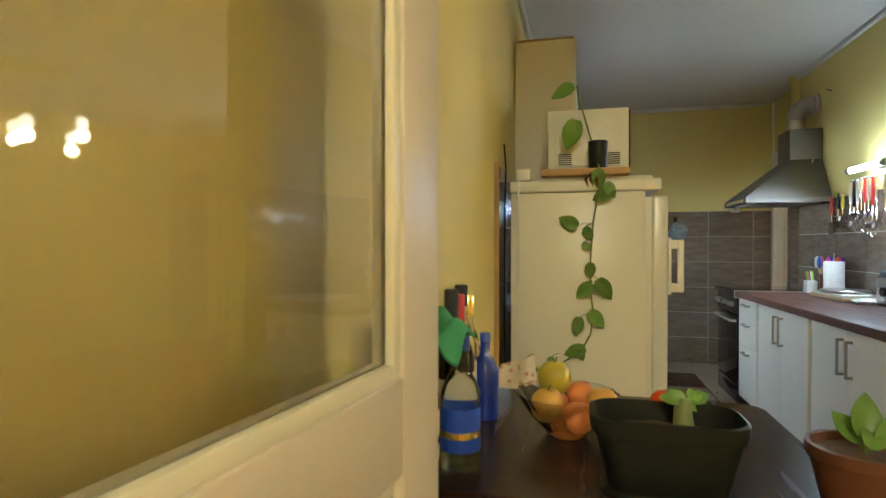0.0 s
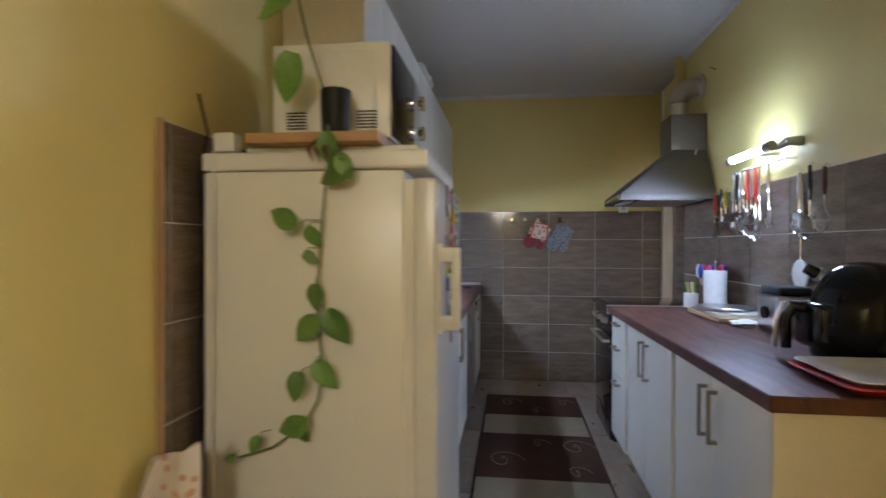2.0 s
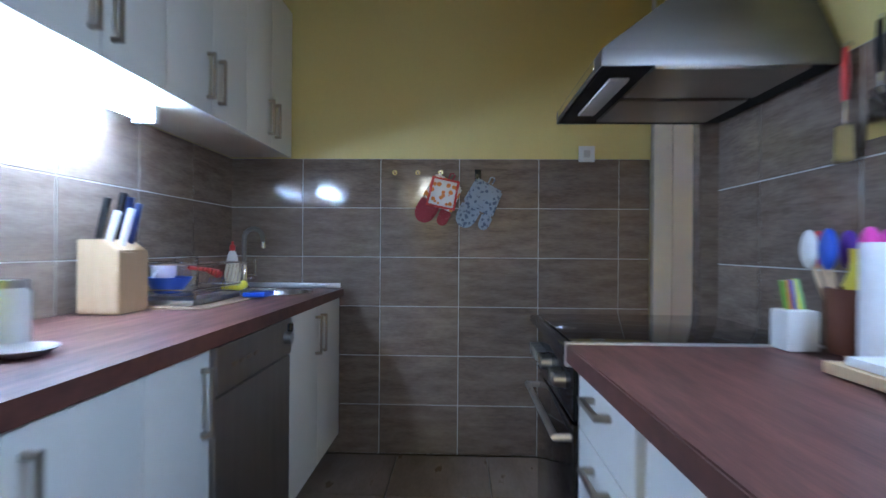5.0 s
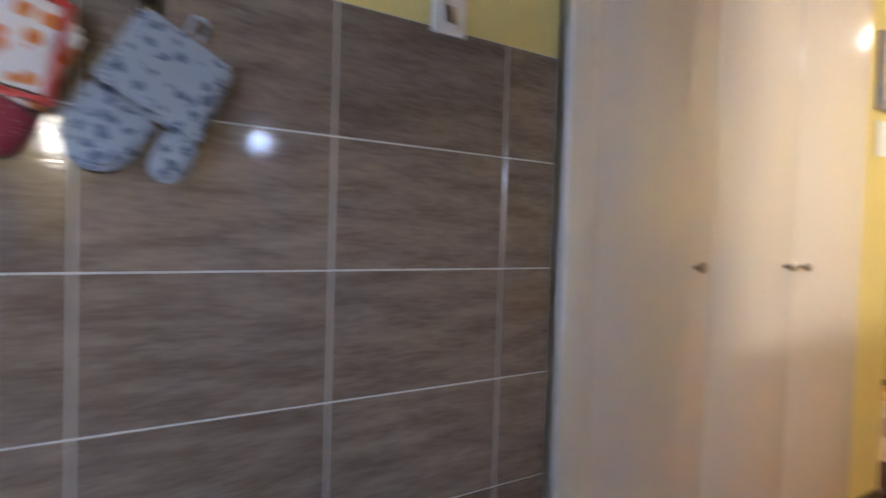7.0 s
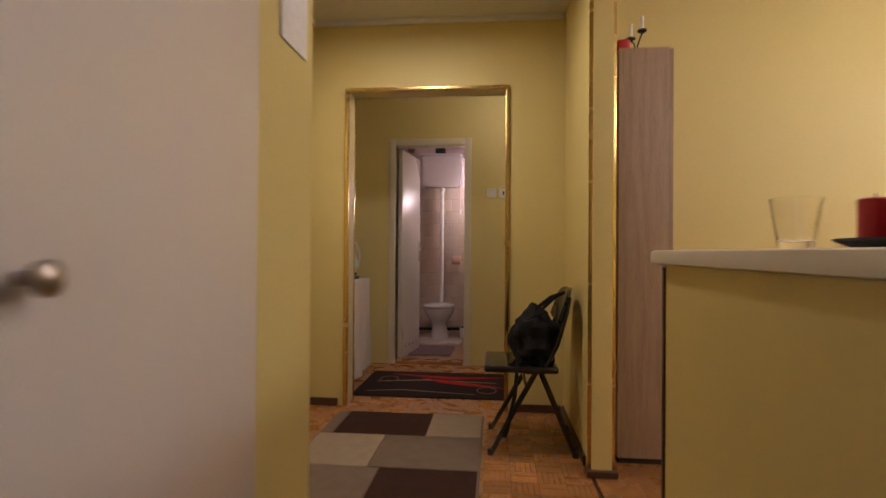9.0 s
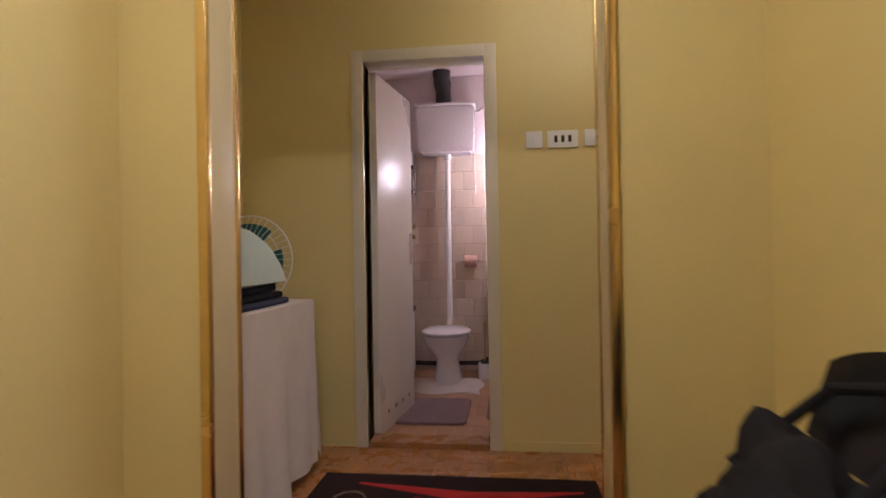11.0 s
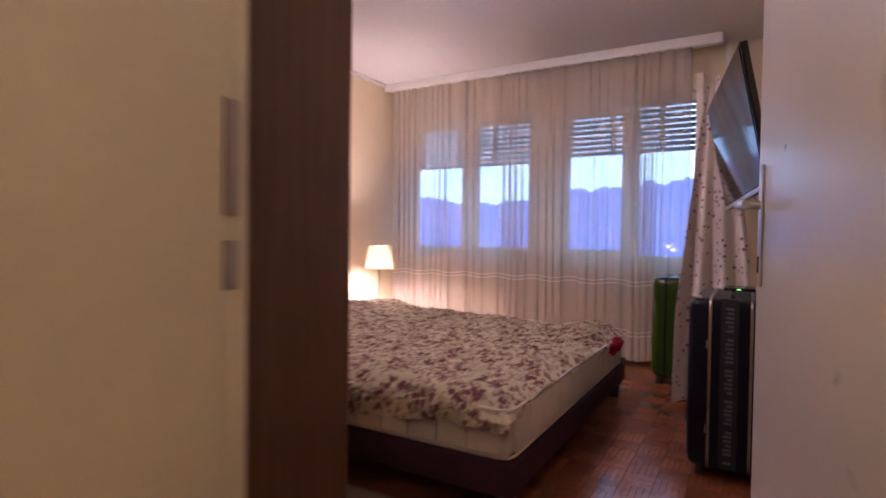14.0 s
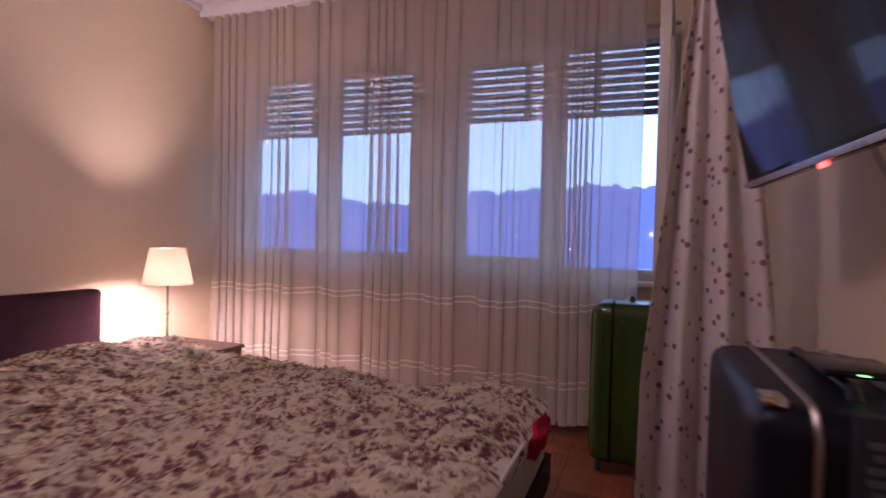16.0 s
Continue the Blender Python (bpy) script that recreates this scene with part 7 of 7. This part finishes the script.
e = thing("sheer_curtain", (8.0, -5.5, 0.06), "floor-length sheer cream curtain drawn across the window", "curtain")
part("cloth", sheet(sheer, 900, 18), M_sheer, e)
for z in (0.675, 0.645, 0.285, 0.255):
    part("woven_band", sheet(lambda u, v: (lambda p: (p[0], p[1] + 0.004, p[2]))(sheer(u, (2.415 - z - 0.004 + 0.008 * v) / 2.35)), 900, 1), M_band, e, "denser woven band")


def drape(u, v):
    w = 0.05 + 0.15 * min(1, v * 1.4) ** 0.8
    x = 6.44 - 0.05 * v * (1 - v) + (u - 0.5) * 2 * w
    return (x, -4.64 + 0.045 * math.sin(u * 19 + v * 1.2) * min(1, 0.25 + v) + 0.02 * math.sin(u * 7), 1.95 - 1.92 * v - 0.10 * abs(u - 0.45) * (1 - v))


b = sheet(drape, 70, 30, 0.002)
tagged(part("dotted_drape", b, M_drape), "cream drape with dark dots hanging by the window", "curtain")
tagged(part("drape_rod", tube([(6.44, -4.64, 1.93), (6.42, -4.9, 2.0), (6.40, -5.2, 2.10), (6.42, -5.55, 2.38), (6.42, -5.555, 2.40)], 0.006, 8), M_plastic), "white cord that holds the drape up", "cord")
tagged(part("window_post", box(6.40, 6.44, -5.60, -5.56, 0.8, 2.44, 0.004), M_white), "white upright post at the end of the rail", "post")

# bed
e = thing("bed", (8.0, -3.76, 0), "wide bed with a dark aubergine frame and velvet headboard", "bed")
part("frame", box(6.93, 9.10, -4.70, -2.84, 0.10, 0.215, 0.012), M_aubergine, e)
part("headboard", box(9.10, 9.19, -4.575, -2.84, 0.05, 0.71, 0.03, steps=4), M_aubergine, e)
for x in (6.98, 9.0):
    for y in (-4.64, -2.90):
        part("leg", box(x - 0.03, x + 0.03, y - 0.03, y + 0.03, 0, 0.10, 0.004), M_wenge, e)
e = thing("mattress", (8.0, -3.77, 0.217), "white quilted mattress on the bed frame", "mattress")
part("core", box(6.955, 9.08, -4.67, -2.87, 0.217, 0.405, 0.045, steps=4), M_mattress, e)
for k in range(16):
    part("quilted_panel", box(6.990 + k * 0.128, 7.114 + k * 0.128, -2.876, -2.858, 0.235, 0.385, 0.008), M_mattress, e)
for k in range(13):
    part("quilted_panel", box(6.943, 6.961, -4.625 + k * 0.132, -4.497 + k * 0.132, 0.235, 0.385, 0.008), M_mattress, e)
for z in (0.226, 0.394):
    part("piping", tube([(9.07, -2.866, z), (7.0, -2.866, z), (6.965, -2.875, z), (6.951, -2.91, z), (6.951, -4.63, z)], 0.006, 8), M_band, e, "corded mattress edge")
tagged(part("bed_sheet", ball((6.950, -4.46, 0.355), (0.035, 0.19, 0.045), u=24, v=14, rough=0.5), M_redsheet), "corner of a red sheet under the bedspread", "sheet")
tagged(part("bed_sheet", ball((8.95, -3.3, 0.455), (0.10, 0.30, 0.05), u=20, v=12, rough=0.4), M_redsheet), "red sheet edge near the pillows", "sheet")


def spread(u, v):
    fall = max(0.0, v - 0.94) / 0.06
    x, y = 6.94 + 2.08 * u, -4.69 + 1.85 * min(1.0, v / 0.94)
    edge = min((x - 6.94) / 0.09, (y + 4.69) / 0.09, (-2.84 - y) / 0.09, 1)
    z = 0.438 + 0.045 * noise.noise((x * 2.3, y * 2.3, 0)) * 0.8 + 0.016 * noise.noise((x * 9, y * 9, 3)) + 0.006 * noise.noise((x * 30, y * 30, 5))
    z += 0.085 * math.exp(-((x - 8.70) / 0.24) ** 2) * (0.75 + 0.4 * noise.noise((y * 2.6, 4, 0)))
    z += 0.02 * max(0, 1 - abs(x - 7.15) / 0.25)
    drop = (1 - max(0, edge)) ** 1.6
    z -= drop * ((0.072 if y > -2.95 else 0.046) + 0.014 * noise.noise((x * 5, y * 5, 8)))
    # the side towards the door hangs down over the mattress in loose folds
    z -= fall * min(1.0, 0.35 + 2.2 * u) * (0.085 + 0.020 * noise.noise((x * 3.1, 6, 0)) + 0.008 * noise.noise((x * 14, 7, 0)))
    y += fall * (0.010 + 0.009 * math.sin(x * 31 + 2 * noise.noise((x * 2, 9, 0))))
    return (x + 0.012 * noise.noise((y * 8, 1, 0)) * drop, y + 0.014 * noise.noise((x * 8, 2, 0)) * drop, z)


b = sheet(spread, 150, 130)
tagged(part("bedspread", b, M_bed), "ruffled cream bedspread with plum flowers", "bedspread")
rf = bmesh.new()
rr = random.Random(11)
for k in range(6000):
    u, v = rr.uniform(0.02, 0.98), rr.uniform(0.01, 0.99)
    p = Vector(spread(u, v))
    a, s = rr.uniform(0, 6.28), rr.uniform(0.007, 0.016)
    d, w = Vector((math.cos(a), math.sin(a), 0)), Vector((-math.sin(a), math.cos(a), 0))
    q = [rf.verts.new(p + d * s * x + w * s * 0.7 * y + Vector((0, 0, 0.001 + h))) for x, y, h in ((-1, -1, 0.0), (1, -0.6, 0.007), (1.2, 0.6, 0.011), (-1, 1, 0.001))]
    rf.faces.new(q)
tagged(part("bedspread_tufts", rf, M_bed, smooth=False), "small loose tufts of the ruffled bedspread", "bedspread", kind="stuff")
tagged(part("bedroom_rug", box(6.98, 8.3, -2.80, -2.22, 0.0005, 0.012, 0.004), M_rug_light), "pale beige rug beside the bed", "rug")

e = thing("nightstand", (8.95, -4.98, 0), "dark brown nightstand beside the bed", "nightstand")
part("body", box(8.78, 9.22, -5.18, -4.76, 0.03, 0.342, 0.003), M_wenge, e)
part("top", box(8.765, 9.23, -5.19, -4.75, 0.344, 0.365, 0.004), M_wenge, e)
part("drawer", box(8.772, 8.782, -5.165, -4.775, 0.19, 0.332, 0.002), M_wenge, e)
for x in (8.81, 9.19):
    for y in (-5.15, -4.79):
        part("foot", box(x - 0.02, x + 0.02, y - 0.02, y + 0.02, 0, 0.03), M_dark, e)
e = thing("table_lamp", (9.02, -4.88, 0.366), "lit bedside lamp with a white shade and silver foot", "lamp")
lx, ly, lz = 9.02, -4.88, 0.366
part("foot", lathe([(0, 0), (0.062, 0), (0.062, 0.010), (0.045, 0.022), (0.020, 0.040), (0.010, 0.075), (0.008, 0.08)], (lx, ly, lz), 28), M_chrome, e)
part("stem", tube([(lx, ly, lz + 0.06), (lx, ly, lz + 0.40)], 0.0065, 12), M_chrome, e)
part("knot", lathe([(0.007, 0.19), (0.012, 0.197), (0.007, 0.204)], (lx, ly, lz), 16), M_chrome, e)
b = lathe([(0.126, 0.352), (0.088, 0.545), (0.087, 0.545), (0.124, 0.353)], (lx, ly, lz), 36)
sh = part("shade", b, cloth("lampshade_cloth", (0.85, 0.76, 0.62), (0.80, 0.70, 0.56), thin=0.75), e, "glowing white conical fabric shade")
part("bulb", ball((lx, ly, lz + 0.381), (0.022, 0.022, 0.026)), M_bulb, e)
part("shade_ring", tube([(lx, ly, lz + 0.365), (lx + 0.119, ly, lz + 0.365)], 0.002, 6), M_chrome, e)

# television on its wall arm
e = thing("television", (6.25, -3.9, 1.4), "black flat television tilted on a wall arm", "television")
TV = Matrix.Translation((6.335, -3.928, 1.453)) @ pose(0, 0, 0, 2.4, 10.4, 10.6)


def tvp(name, b, m, parent, label=""):
    b.transform(TV)
    return part(name, b, m, parent, label)


sc = tvp("casing", box(-0.030, 0.0, -0.472, 0.472, -0.283, 0.280, 0.008), M_black, e)
tvp("screen", box(0.0005, 0.003, -0.458, 0.458, -0.255, 0.268), M_screen, sc, "dark glossy screen")
tvp("bottom_strip", box(0.0005, 0.006, -0.468, 0.468, -0.280, -0.264, 0.002), M_steel, sc, "grey lower strip")
tvp("rear_bulge", box(-0.065, -0.030, -0.25, 0.25, -0.22, 0.10, 0.015), M_black, e)
tvp("standby_light", box(0.002, 0.008, -0.075, -0.045, -0.292, -0.282), M_led_red, e, "small red standby light")
part("arm", tube([(6.085, -3.92, 1.42), (6.15, -3.95, 1.42), (6.24, -3.92, 1.42)], 0.018, 10), M_black, e)
part("wall_plate", box(6.081, 6.092, -4.02, -3.84, 1.34, 1.50, 0.003), M_black, e)
part("cable", tube([(6.24 - 0.15 * math.sin(math.pi * k / 28), -3.92 + 0.16 * k / 14, 1.20 - 0.41 * (k / 14) ** 0.8) for k in range(15)], 0.0025, 8), M_wenge, e, "thin dark cable")
part("cable", tube([(6.14, -4.10, 1.22), (6.10, -4.10, 1.0), (6.095, -4.12, 0.6), (6.09, -4.10, 0.2), (6.09, -4.1, 0.02)], 0.004, 8), M_black, e, "black cable")


def suitcase(name, x0, x1, y0, y1, z0, z1, m, m_trim, label, ribs=0):
    e = thing(name, ((x0 + x1) / 2, (y0 + y1) / 2, 0), label, "suitcase")
    part("shell", box(x0, x1, y0, y1, z0, z1, 0.075 if ribs else 0.055, steps=6), m, e)
    xm = (x0 + x1) / 2
    for s in (-0.075, 0.075):
        o = []
        for qy, qz, a0 in ((y1 - 0.06, z1 - 0.06, 0), (y0 + 0.06, z1 - 0.06, 90), (y0 + 0.06, z0 + 0.06, 180), (y1 - 0.06, z0 + 0.06, 270)):
            o += [(xm + s, qy + 0.064 * math.cos(radians(a0 + j * 18)), qz + 0.064 * math.sin(radians(a0 + j * 18))) for j in range(6)]
        part("piping", tube(o + o[:1], 0.006, 8), m_trim, e, "grey edge piping")
    part("handle", tube([(xm, y1 - 0.10, z1 - 0.005), (xm, y1 - 0.12, z1 + 0.014), (xm, y0 + 0.14, z1 + 0.014), (xm, y0 + 0.12, z1 - 0.005)], 0.011, 10), M_black, e)
    for x in (x0 + 0.05, x1 - 0.05):
        for y in (y0 + 0.06, y1 - 0.06):
            w = part("wheel", tube([(x - 0.012, y, 0.025), (x + 0.012, y, 0.025)], 0.025, 16), M_dark, e)
    for k in range(ribs):
        part("rib", box(x0 + 0.05 + k * (x1 - x0 - 0.1) / max(1, ribs - 1) - 0.008, x0 + 0.05 + k * (x1 - x0 - 0.1) / max(1, ribs - 1) + 0.008, y1 - 0.004, y1 + 0.006, z0 + 0.07, z1 - 0.07, 0.005), m, e)
    return e


s = suitcase("suitcase", 6.15, 6.47, -4.22, -3.62, 0.045, 0.755, M_suit, M_nickel, "navy fabric suitcase standing against the wall")
part("strap", box(6.280, 6.345, -3.624, -3.612, 0.06, 0.76, 0.003), M_strap, s, "dark grey luggage strap")
for k in range(36):
    if k % 7 != 6:
        part("lettering", box(6.298, 6.328 - 0.008 * (k % 3 == 1), -3.6125, -3.6108, 0.715 - k * 0.018, 0.725 - k * 0.018), M_letter, s, "grey woven lettering bar")
for z in (0.20, 0.55):
    part("zip_puller", box(6.385, 6.398, -3.622, -3.612, z, z + 0.035, 0.003), M_nickel, s, "metal zip puller")
part("lock", box(6.42, 6.455, -3.70, -3.64, 0.752, 0.765, 0.004), M_chrome, s)
e = thing("router", (6.32, -3.82, 0.78), "small black box with a green light on the suitcase", "router")
part("case", box(6.225, 6.345, -3.90, -3.76, 0.782, 0.796, 0.004), M_black, e)
part("light", box(6.28, 6.295, -3.7605, -3.759, 0.788, 0.790), M_led_green, e)
s = suitcase("suitcase", 6.50, 6.84, -5.34, -5.08, 0.045, 0.745, M_suitg, M_black, "green hard-shell suitcase by the curtain", 4)

# bedroom door and the wardrobe beside it
e = thing("bedroom_door", (6.08, -1.63, 0), "white bedroom door standing open with a lever handle", "door")
D = Matrix.Translation((6.09, -1.64, 0)) @ pose(0, 0, 0, 0, 0, 7.7)
b = box(-0.02, 0.02, -0.91, 0.0, 0.01, 2.0, 0.003)
b.transform(D)
lf = part("leaf", b, M_white, e)
b = box(0.020, 0.025, -0.875, -0.837, 0.90, 1.16, 0.003)
b.transform(D)
pl = part("plate", b, M_steel, lf, "long steel door plate")
b = tube([(0.024, -0.856, 1.075), (0.062, -0.856, 1.075), (0.066, -0.845, 1.075), (0.066, -0.735, 1.07)], [0.010, 0.010, 0.010, 0.008], 12)
b.transform(D)
part("lever", b, M_steel, pl, "brushed steel lever")
b = box(0.0252, 0.027, -0.862, -0.850, 0.93, 0.965)
b.transform(D)
part("keyhole", b, M_dark, pl)
e = thing("bedroom_wardrobe", (8.1, -1.88, 0), "tall dark brown wardrobe beside the bedroom door", "wardrobe")
part("body", box(7.07, 9.39, -2.13, -1.61, 0.0, 2.35, 0.003), M_brown, e)
for k in range(4):
    d = part("door", box(7.075 + k * 0.578, 7.645 + k * 0.578, -2.152, -2.132, 0.06, 2.34, 0.002), M_brown, e)
    part("handle", tube([(7.12 + k * 0.578 + (0.44 if k % 2 == 0 else 0), -2.152, 1.0), (7.12 + k * 0.578 + (0.44 if k % 2 == 0 else 0), -2.175, 1.05), (7.12 + k * 0.578 + (0.44 if k % 2 == 0 else 0), -2.152, 1.16)], 0.006, 8), M_steel, d)
for z0, z1 in ((1.02, 1.16), (0.93, 0.99)):
    tagged(part("strike_plate", box(6.785, 6.789, -1.595, -1.575, z0, z1, 0.001), M_nickel), "dark metal strike plate in the door frame", "strike plate", "strike plates")
e = thing("bedroom_ceiling_lamp", (7.75, -3.55, 2.49), "lit round white bedroom ceiling lamp", "lamp")
part("base", lathe([(0, 0), (0.17, 0), (0.17, -0.02), (0, -0.02)], (7.55, -3.45, 2.473), 36), M_plastic, e)
part("diffuser", lathe([(0.16, -0.02), (0.15, -0.05), (0.09, -0.075), (0, -0.085)], (7.55, -3.45, 2.473), 36), M_disc, e, "lit opal dome")

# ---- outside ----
# flat hill outline that glows by itself, dusk light put into its colour
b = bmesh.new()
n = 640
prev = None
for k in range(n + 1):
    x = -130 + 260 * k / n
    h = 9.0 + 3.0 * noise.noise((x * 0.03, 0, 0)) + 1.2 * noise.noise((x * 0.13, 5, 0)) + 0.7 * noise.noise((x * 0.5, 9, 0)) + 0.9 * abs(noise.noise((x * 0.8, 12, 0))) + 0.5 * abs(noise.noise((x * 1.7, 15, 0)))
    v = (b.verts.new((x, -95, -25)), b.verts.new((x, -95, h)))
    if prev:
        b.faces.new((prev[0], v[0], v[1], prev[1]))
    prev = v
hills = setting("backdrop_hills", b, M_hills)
b = box(-260, 260, -161, -160, -40, 160)
setting("backdrop_sky", b, M_sky)
setting("ground", box(-150, 150, -150, -6.2, -12.2, -12), M_dark)
rr = random.Random(3)
for k in range(9):
    part("distant_light", ball((rr.uniform(-12, 35), -94.5, rr.uniform(-1, 5)), (0.13, 0.05, 0.10), u=8, v=6), M_bulb, hills, "tiny street light on the far hillside")

# ---- tiles and parquet ----
def tile_mesh(w, h, t, material, bevel=0.0015):
    b = box(0, w, 0, t, 0, h, bevel, steps=1)
    me = bpy.data.meshes.new("tile")
    b.to_mesh(me)
    b.free()
    me.materials.append(material)
    return me


def lay(parent, me, m, name="tile"):
    ob = new(name, me)
    ob.parent = parent
    ob.matrix_parent_inverse = parent.matrix_basis.inverted()
    ob.matrix_basis = m
    return ob


G = 0.004
full = tile_mesh(0.4 - G, 0.25 - G, 0.008, M_tile)
cache = {}


def cut(w, h, material, t=0.008):
    key = (round(w, 3), round(h, 3), material.name)
    if key not in cache:
        cache[key] = tile_mesh(w - G, h - G, t, material)
    return cache[key]


def tile_run(name, start, length, first, m, rows=6):
    """A tiled wall panel along local x; first: width of the first cut tile. m: its pose."""
    e = tagged(thing(name, (0, 0, 0), name.replace("_", " "), "wall tiles"), kind="structure")
    b = box(0, length, 0.0015, 0.0075, 0, 1.5)
    b.transform(m)
    part("grout", b, M_grout, e, smooth=False)
    x, w = 0.0, first
    while x < length - 0.01:
        w = min(w, length - x)
        for r in range(rows):
            lay(e, full if abs(w - 0.4) < 1e-6 else cut(w, 0.25, M_tile), m @ Matrix.Translation((x + G / 2, -0.001, r * 0.25 + G / 2)))
        x += w
        w = 0.4
    return e


tile_run("wall_tiles_north", 0, 2.125, 0.37, pose(-0.77, 0.0, 0))
tile_run("wall_tiles_west", 0, 3.64, 0.04, Matrix.Translation((-0.767, -3.64, 0)) @ pose(0, 0, 0, 0, 0, 90))
tile_run("wall_tiles_east", 0, 2.76, 0.258, Matrix.Translation((1.284, -0.862, 0)) @ pose(0, 0, 0, 0, 0, -90))
setting("trim_tiles_west", box(-0.775, -0.755, -3.648, -3.642, 0, 1.502, 0.001), M_card)

e = tagged(thing("floor_tiles_kitchen", (0, 0, 0), "brown kitchen floor tiles", "floor tiles"), kind="structure")
ft = bpy.data.meshes.new("tile")
b = box(0, 0.446, 0, 0.446, -0.012, 0.0, 0.0015, steps=1)
b.to_mesh(ft)
b.free()
ft.materials.append(M_floor_tile)
for i in range(5):
    for j in range(13):
        lay(e, ft, Matrix.Translation((-0.80 + i * 0.45, -0.46 - j * 0.45, 0)))


def parquet(name, x0, x1, y0, y1, material, label, near):
    """Mosaic parquet: squares of five strips laid crosswise; near: the stretch whose squares are single pieces."""
    e = tagged(thing(name, (x0, y0, 0), label, "parquet"), kind="structure")
    s = 0.122
    meshes = []
    for turned in (0, 1):
        b = bmesh.new()
        for k in range(5):
            a, c = k * s / 5 + 0.0006, (k + 1) * s / 5 - 0.0006
            h = -0.0004 * ((k * 7) % 3)
            q = box(a, c, 0.0005, s - 0.0005, -0.010, h, 0.0006, steps=1) if turned else box(0.0005, s - 0.0005, a, c, -0.010, h, 0.0006, steps=1)
            merge(b, q)
        me = bpy.data.meshes.new("parquet_square")
        b.to_mesh(me)
        b.free()
        me.materials.append(material)
        meshes.append(me)
    verts, faces = [], []
    made = 0
    for i in range(int((x1 - x0) / s) + 1):
        for j in range(int((y1 - y0) / s) + 1):
            x, y = x0 + i * s, y0 + j * s
            me = meshes[(i + j) % 2]
            if near[0] <= x <= near[1] and near[2] <= y <= near[3] and made < 290:
                lay(e, me, Matrix.Translation((x, y, 0)), "parquet_square")
                made += 1
            else:
                o = len(verts)
                verts += [(v.co.x + x, v.co.y + y, v.co.z) for v in me.vertices]
                faces += [tuple(o + k for k in p.vertices) for p in me.polygons]
    if verts:
        me = bpy.data.meshes.new("parquet_rest")
        me.from_pydata(verts, [], faces)
        me.materials.append(material)
        ob = new("parquet_rest", me)
        ob.parent = e
        ob.matrix_parent_inverse = e.matrix_basis.inverted()
        ob["kind"] = "stuff"
    return e


parquet("parquet_hall", 1.43, 6.92, -0.88, 1.13, M_parquet, "golden oak mosaic parquet", (3.6, 5.4, -0.88, 0.55))
parquet("parquet_bedroom", 6.08, 9.38, -5.73, -1.60, M_parquet_b, "reddish oak mosaic parquet", (6.3, 7.2, -5.2, -2.5))
setting("floor_lobby_corner", box(5.70, 6.93, -1.60, -0.89, -0.012, -0.002), M_parquet)

e = tagged(thing("wall_tiles_toilet", (8.735, -0.09, 0), "cream toilet wall tiles", "wall tiles"), kind="structure")
part("grout", box(8.733, 8.739, -0.088, 0.858, 0.012, 1.80), M_card, e, smooth=False)
wt = tile_mesh(0.1495, 0.1495, 0.007, M_wctile, 0.002)
wh = tile_mesh(0.0735, 0.1495, 0.007, M_wctile, 0.002)
for r in range(12):
    y, w = 0.858, 0.076 if r % 2 else 0.152
    while y > -0.075:
        w = min(w, y + 0.088)
        k = wt if w > 0.15 else (wh if abs(w - 0.076) < 1e-6 else cut(w + 0.0015, 0.1535, M_wctile, 0.007))
        lay(e, k, Matrix.Translation((8.728, y, 0.012 + r * 0.152)) @ pose(0, 0, 0, 0, 0, -90))
        y -= w
        w = 0.152
e = tagged(thing("wall_tiles_toilet_niche", (9.04, -0.5, 0), "cream tiles behind the basin", "wall tiles"), kind="structure")
part("grout", box(9.043, 9.049, -0.548, -0.092, 0.012, 1.80), M_card, e, smooth=False)
for r in range(12):
    for c in range(3):
        lay(e, wt, Matrix.Translation((9.038, -0.095 - c * 0.152, 0.012 + r * 0.152)) @ pose(0, 0, 0, 0, 0, -90))
e = tagged(thing("floor_tiles_toilet", (7.07, -0.5, 0), "ochre toilet floor tiles", "floor tiles"), kind="structure")
wf = bpy.data.meshes.new("tile")
b = box(0, 0.197, 0, 0.097, 0.004, 0.014, 0.001, steps=1)
b.to_mesh(wf)
b.free()
wf.materials.append(M_wcfloor)
for i in range(10):
    for j in range(14):
        lay(e, wf, Matrix.Translation((7.06 + i * 0.2, -0.545 + j * 0.1, 0)))
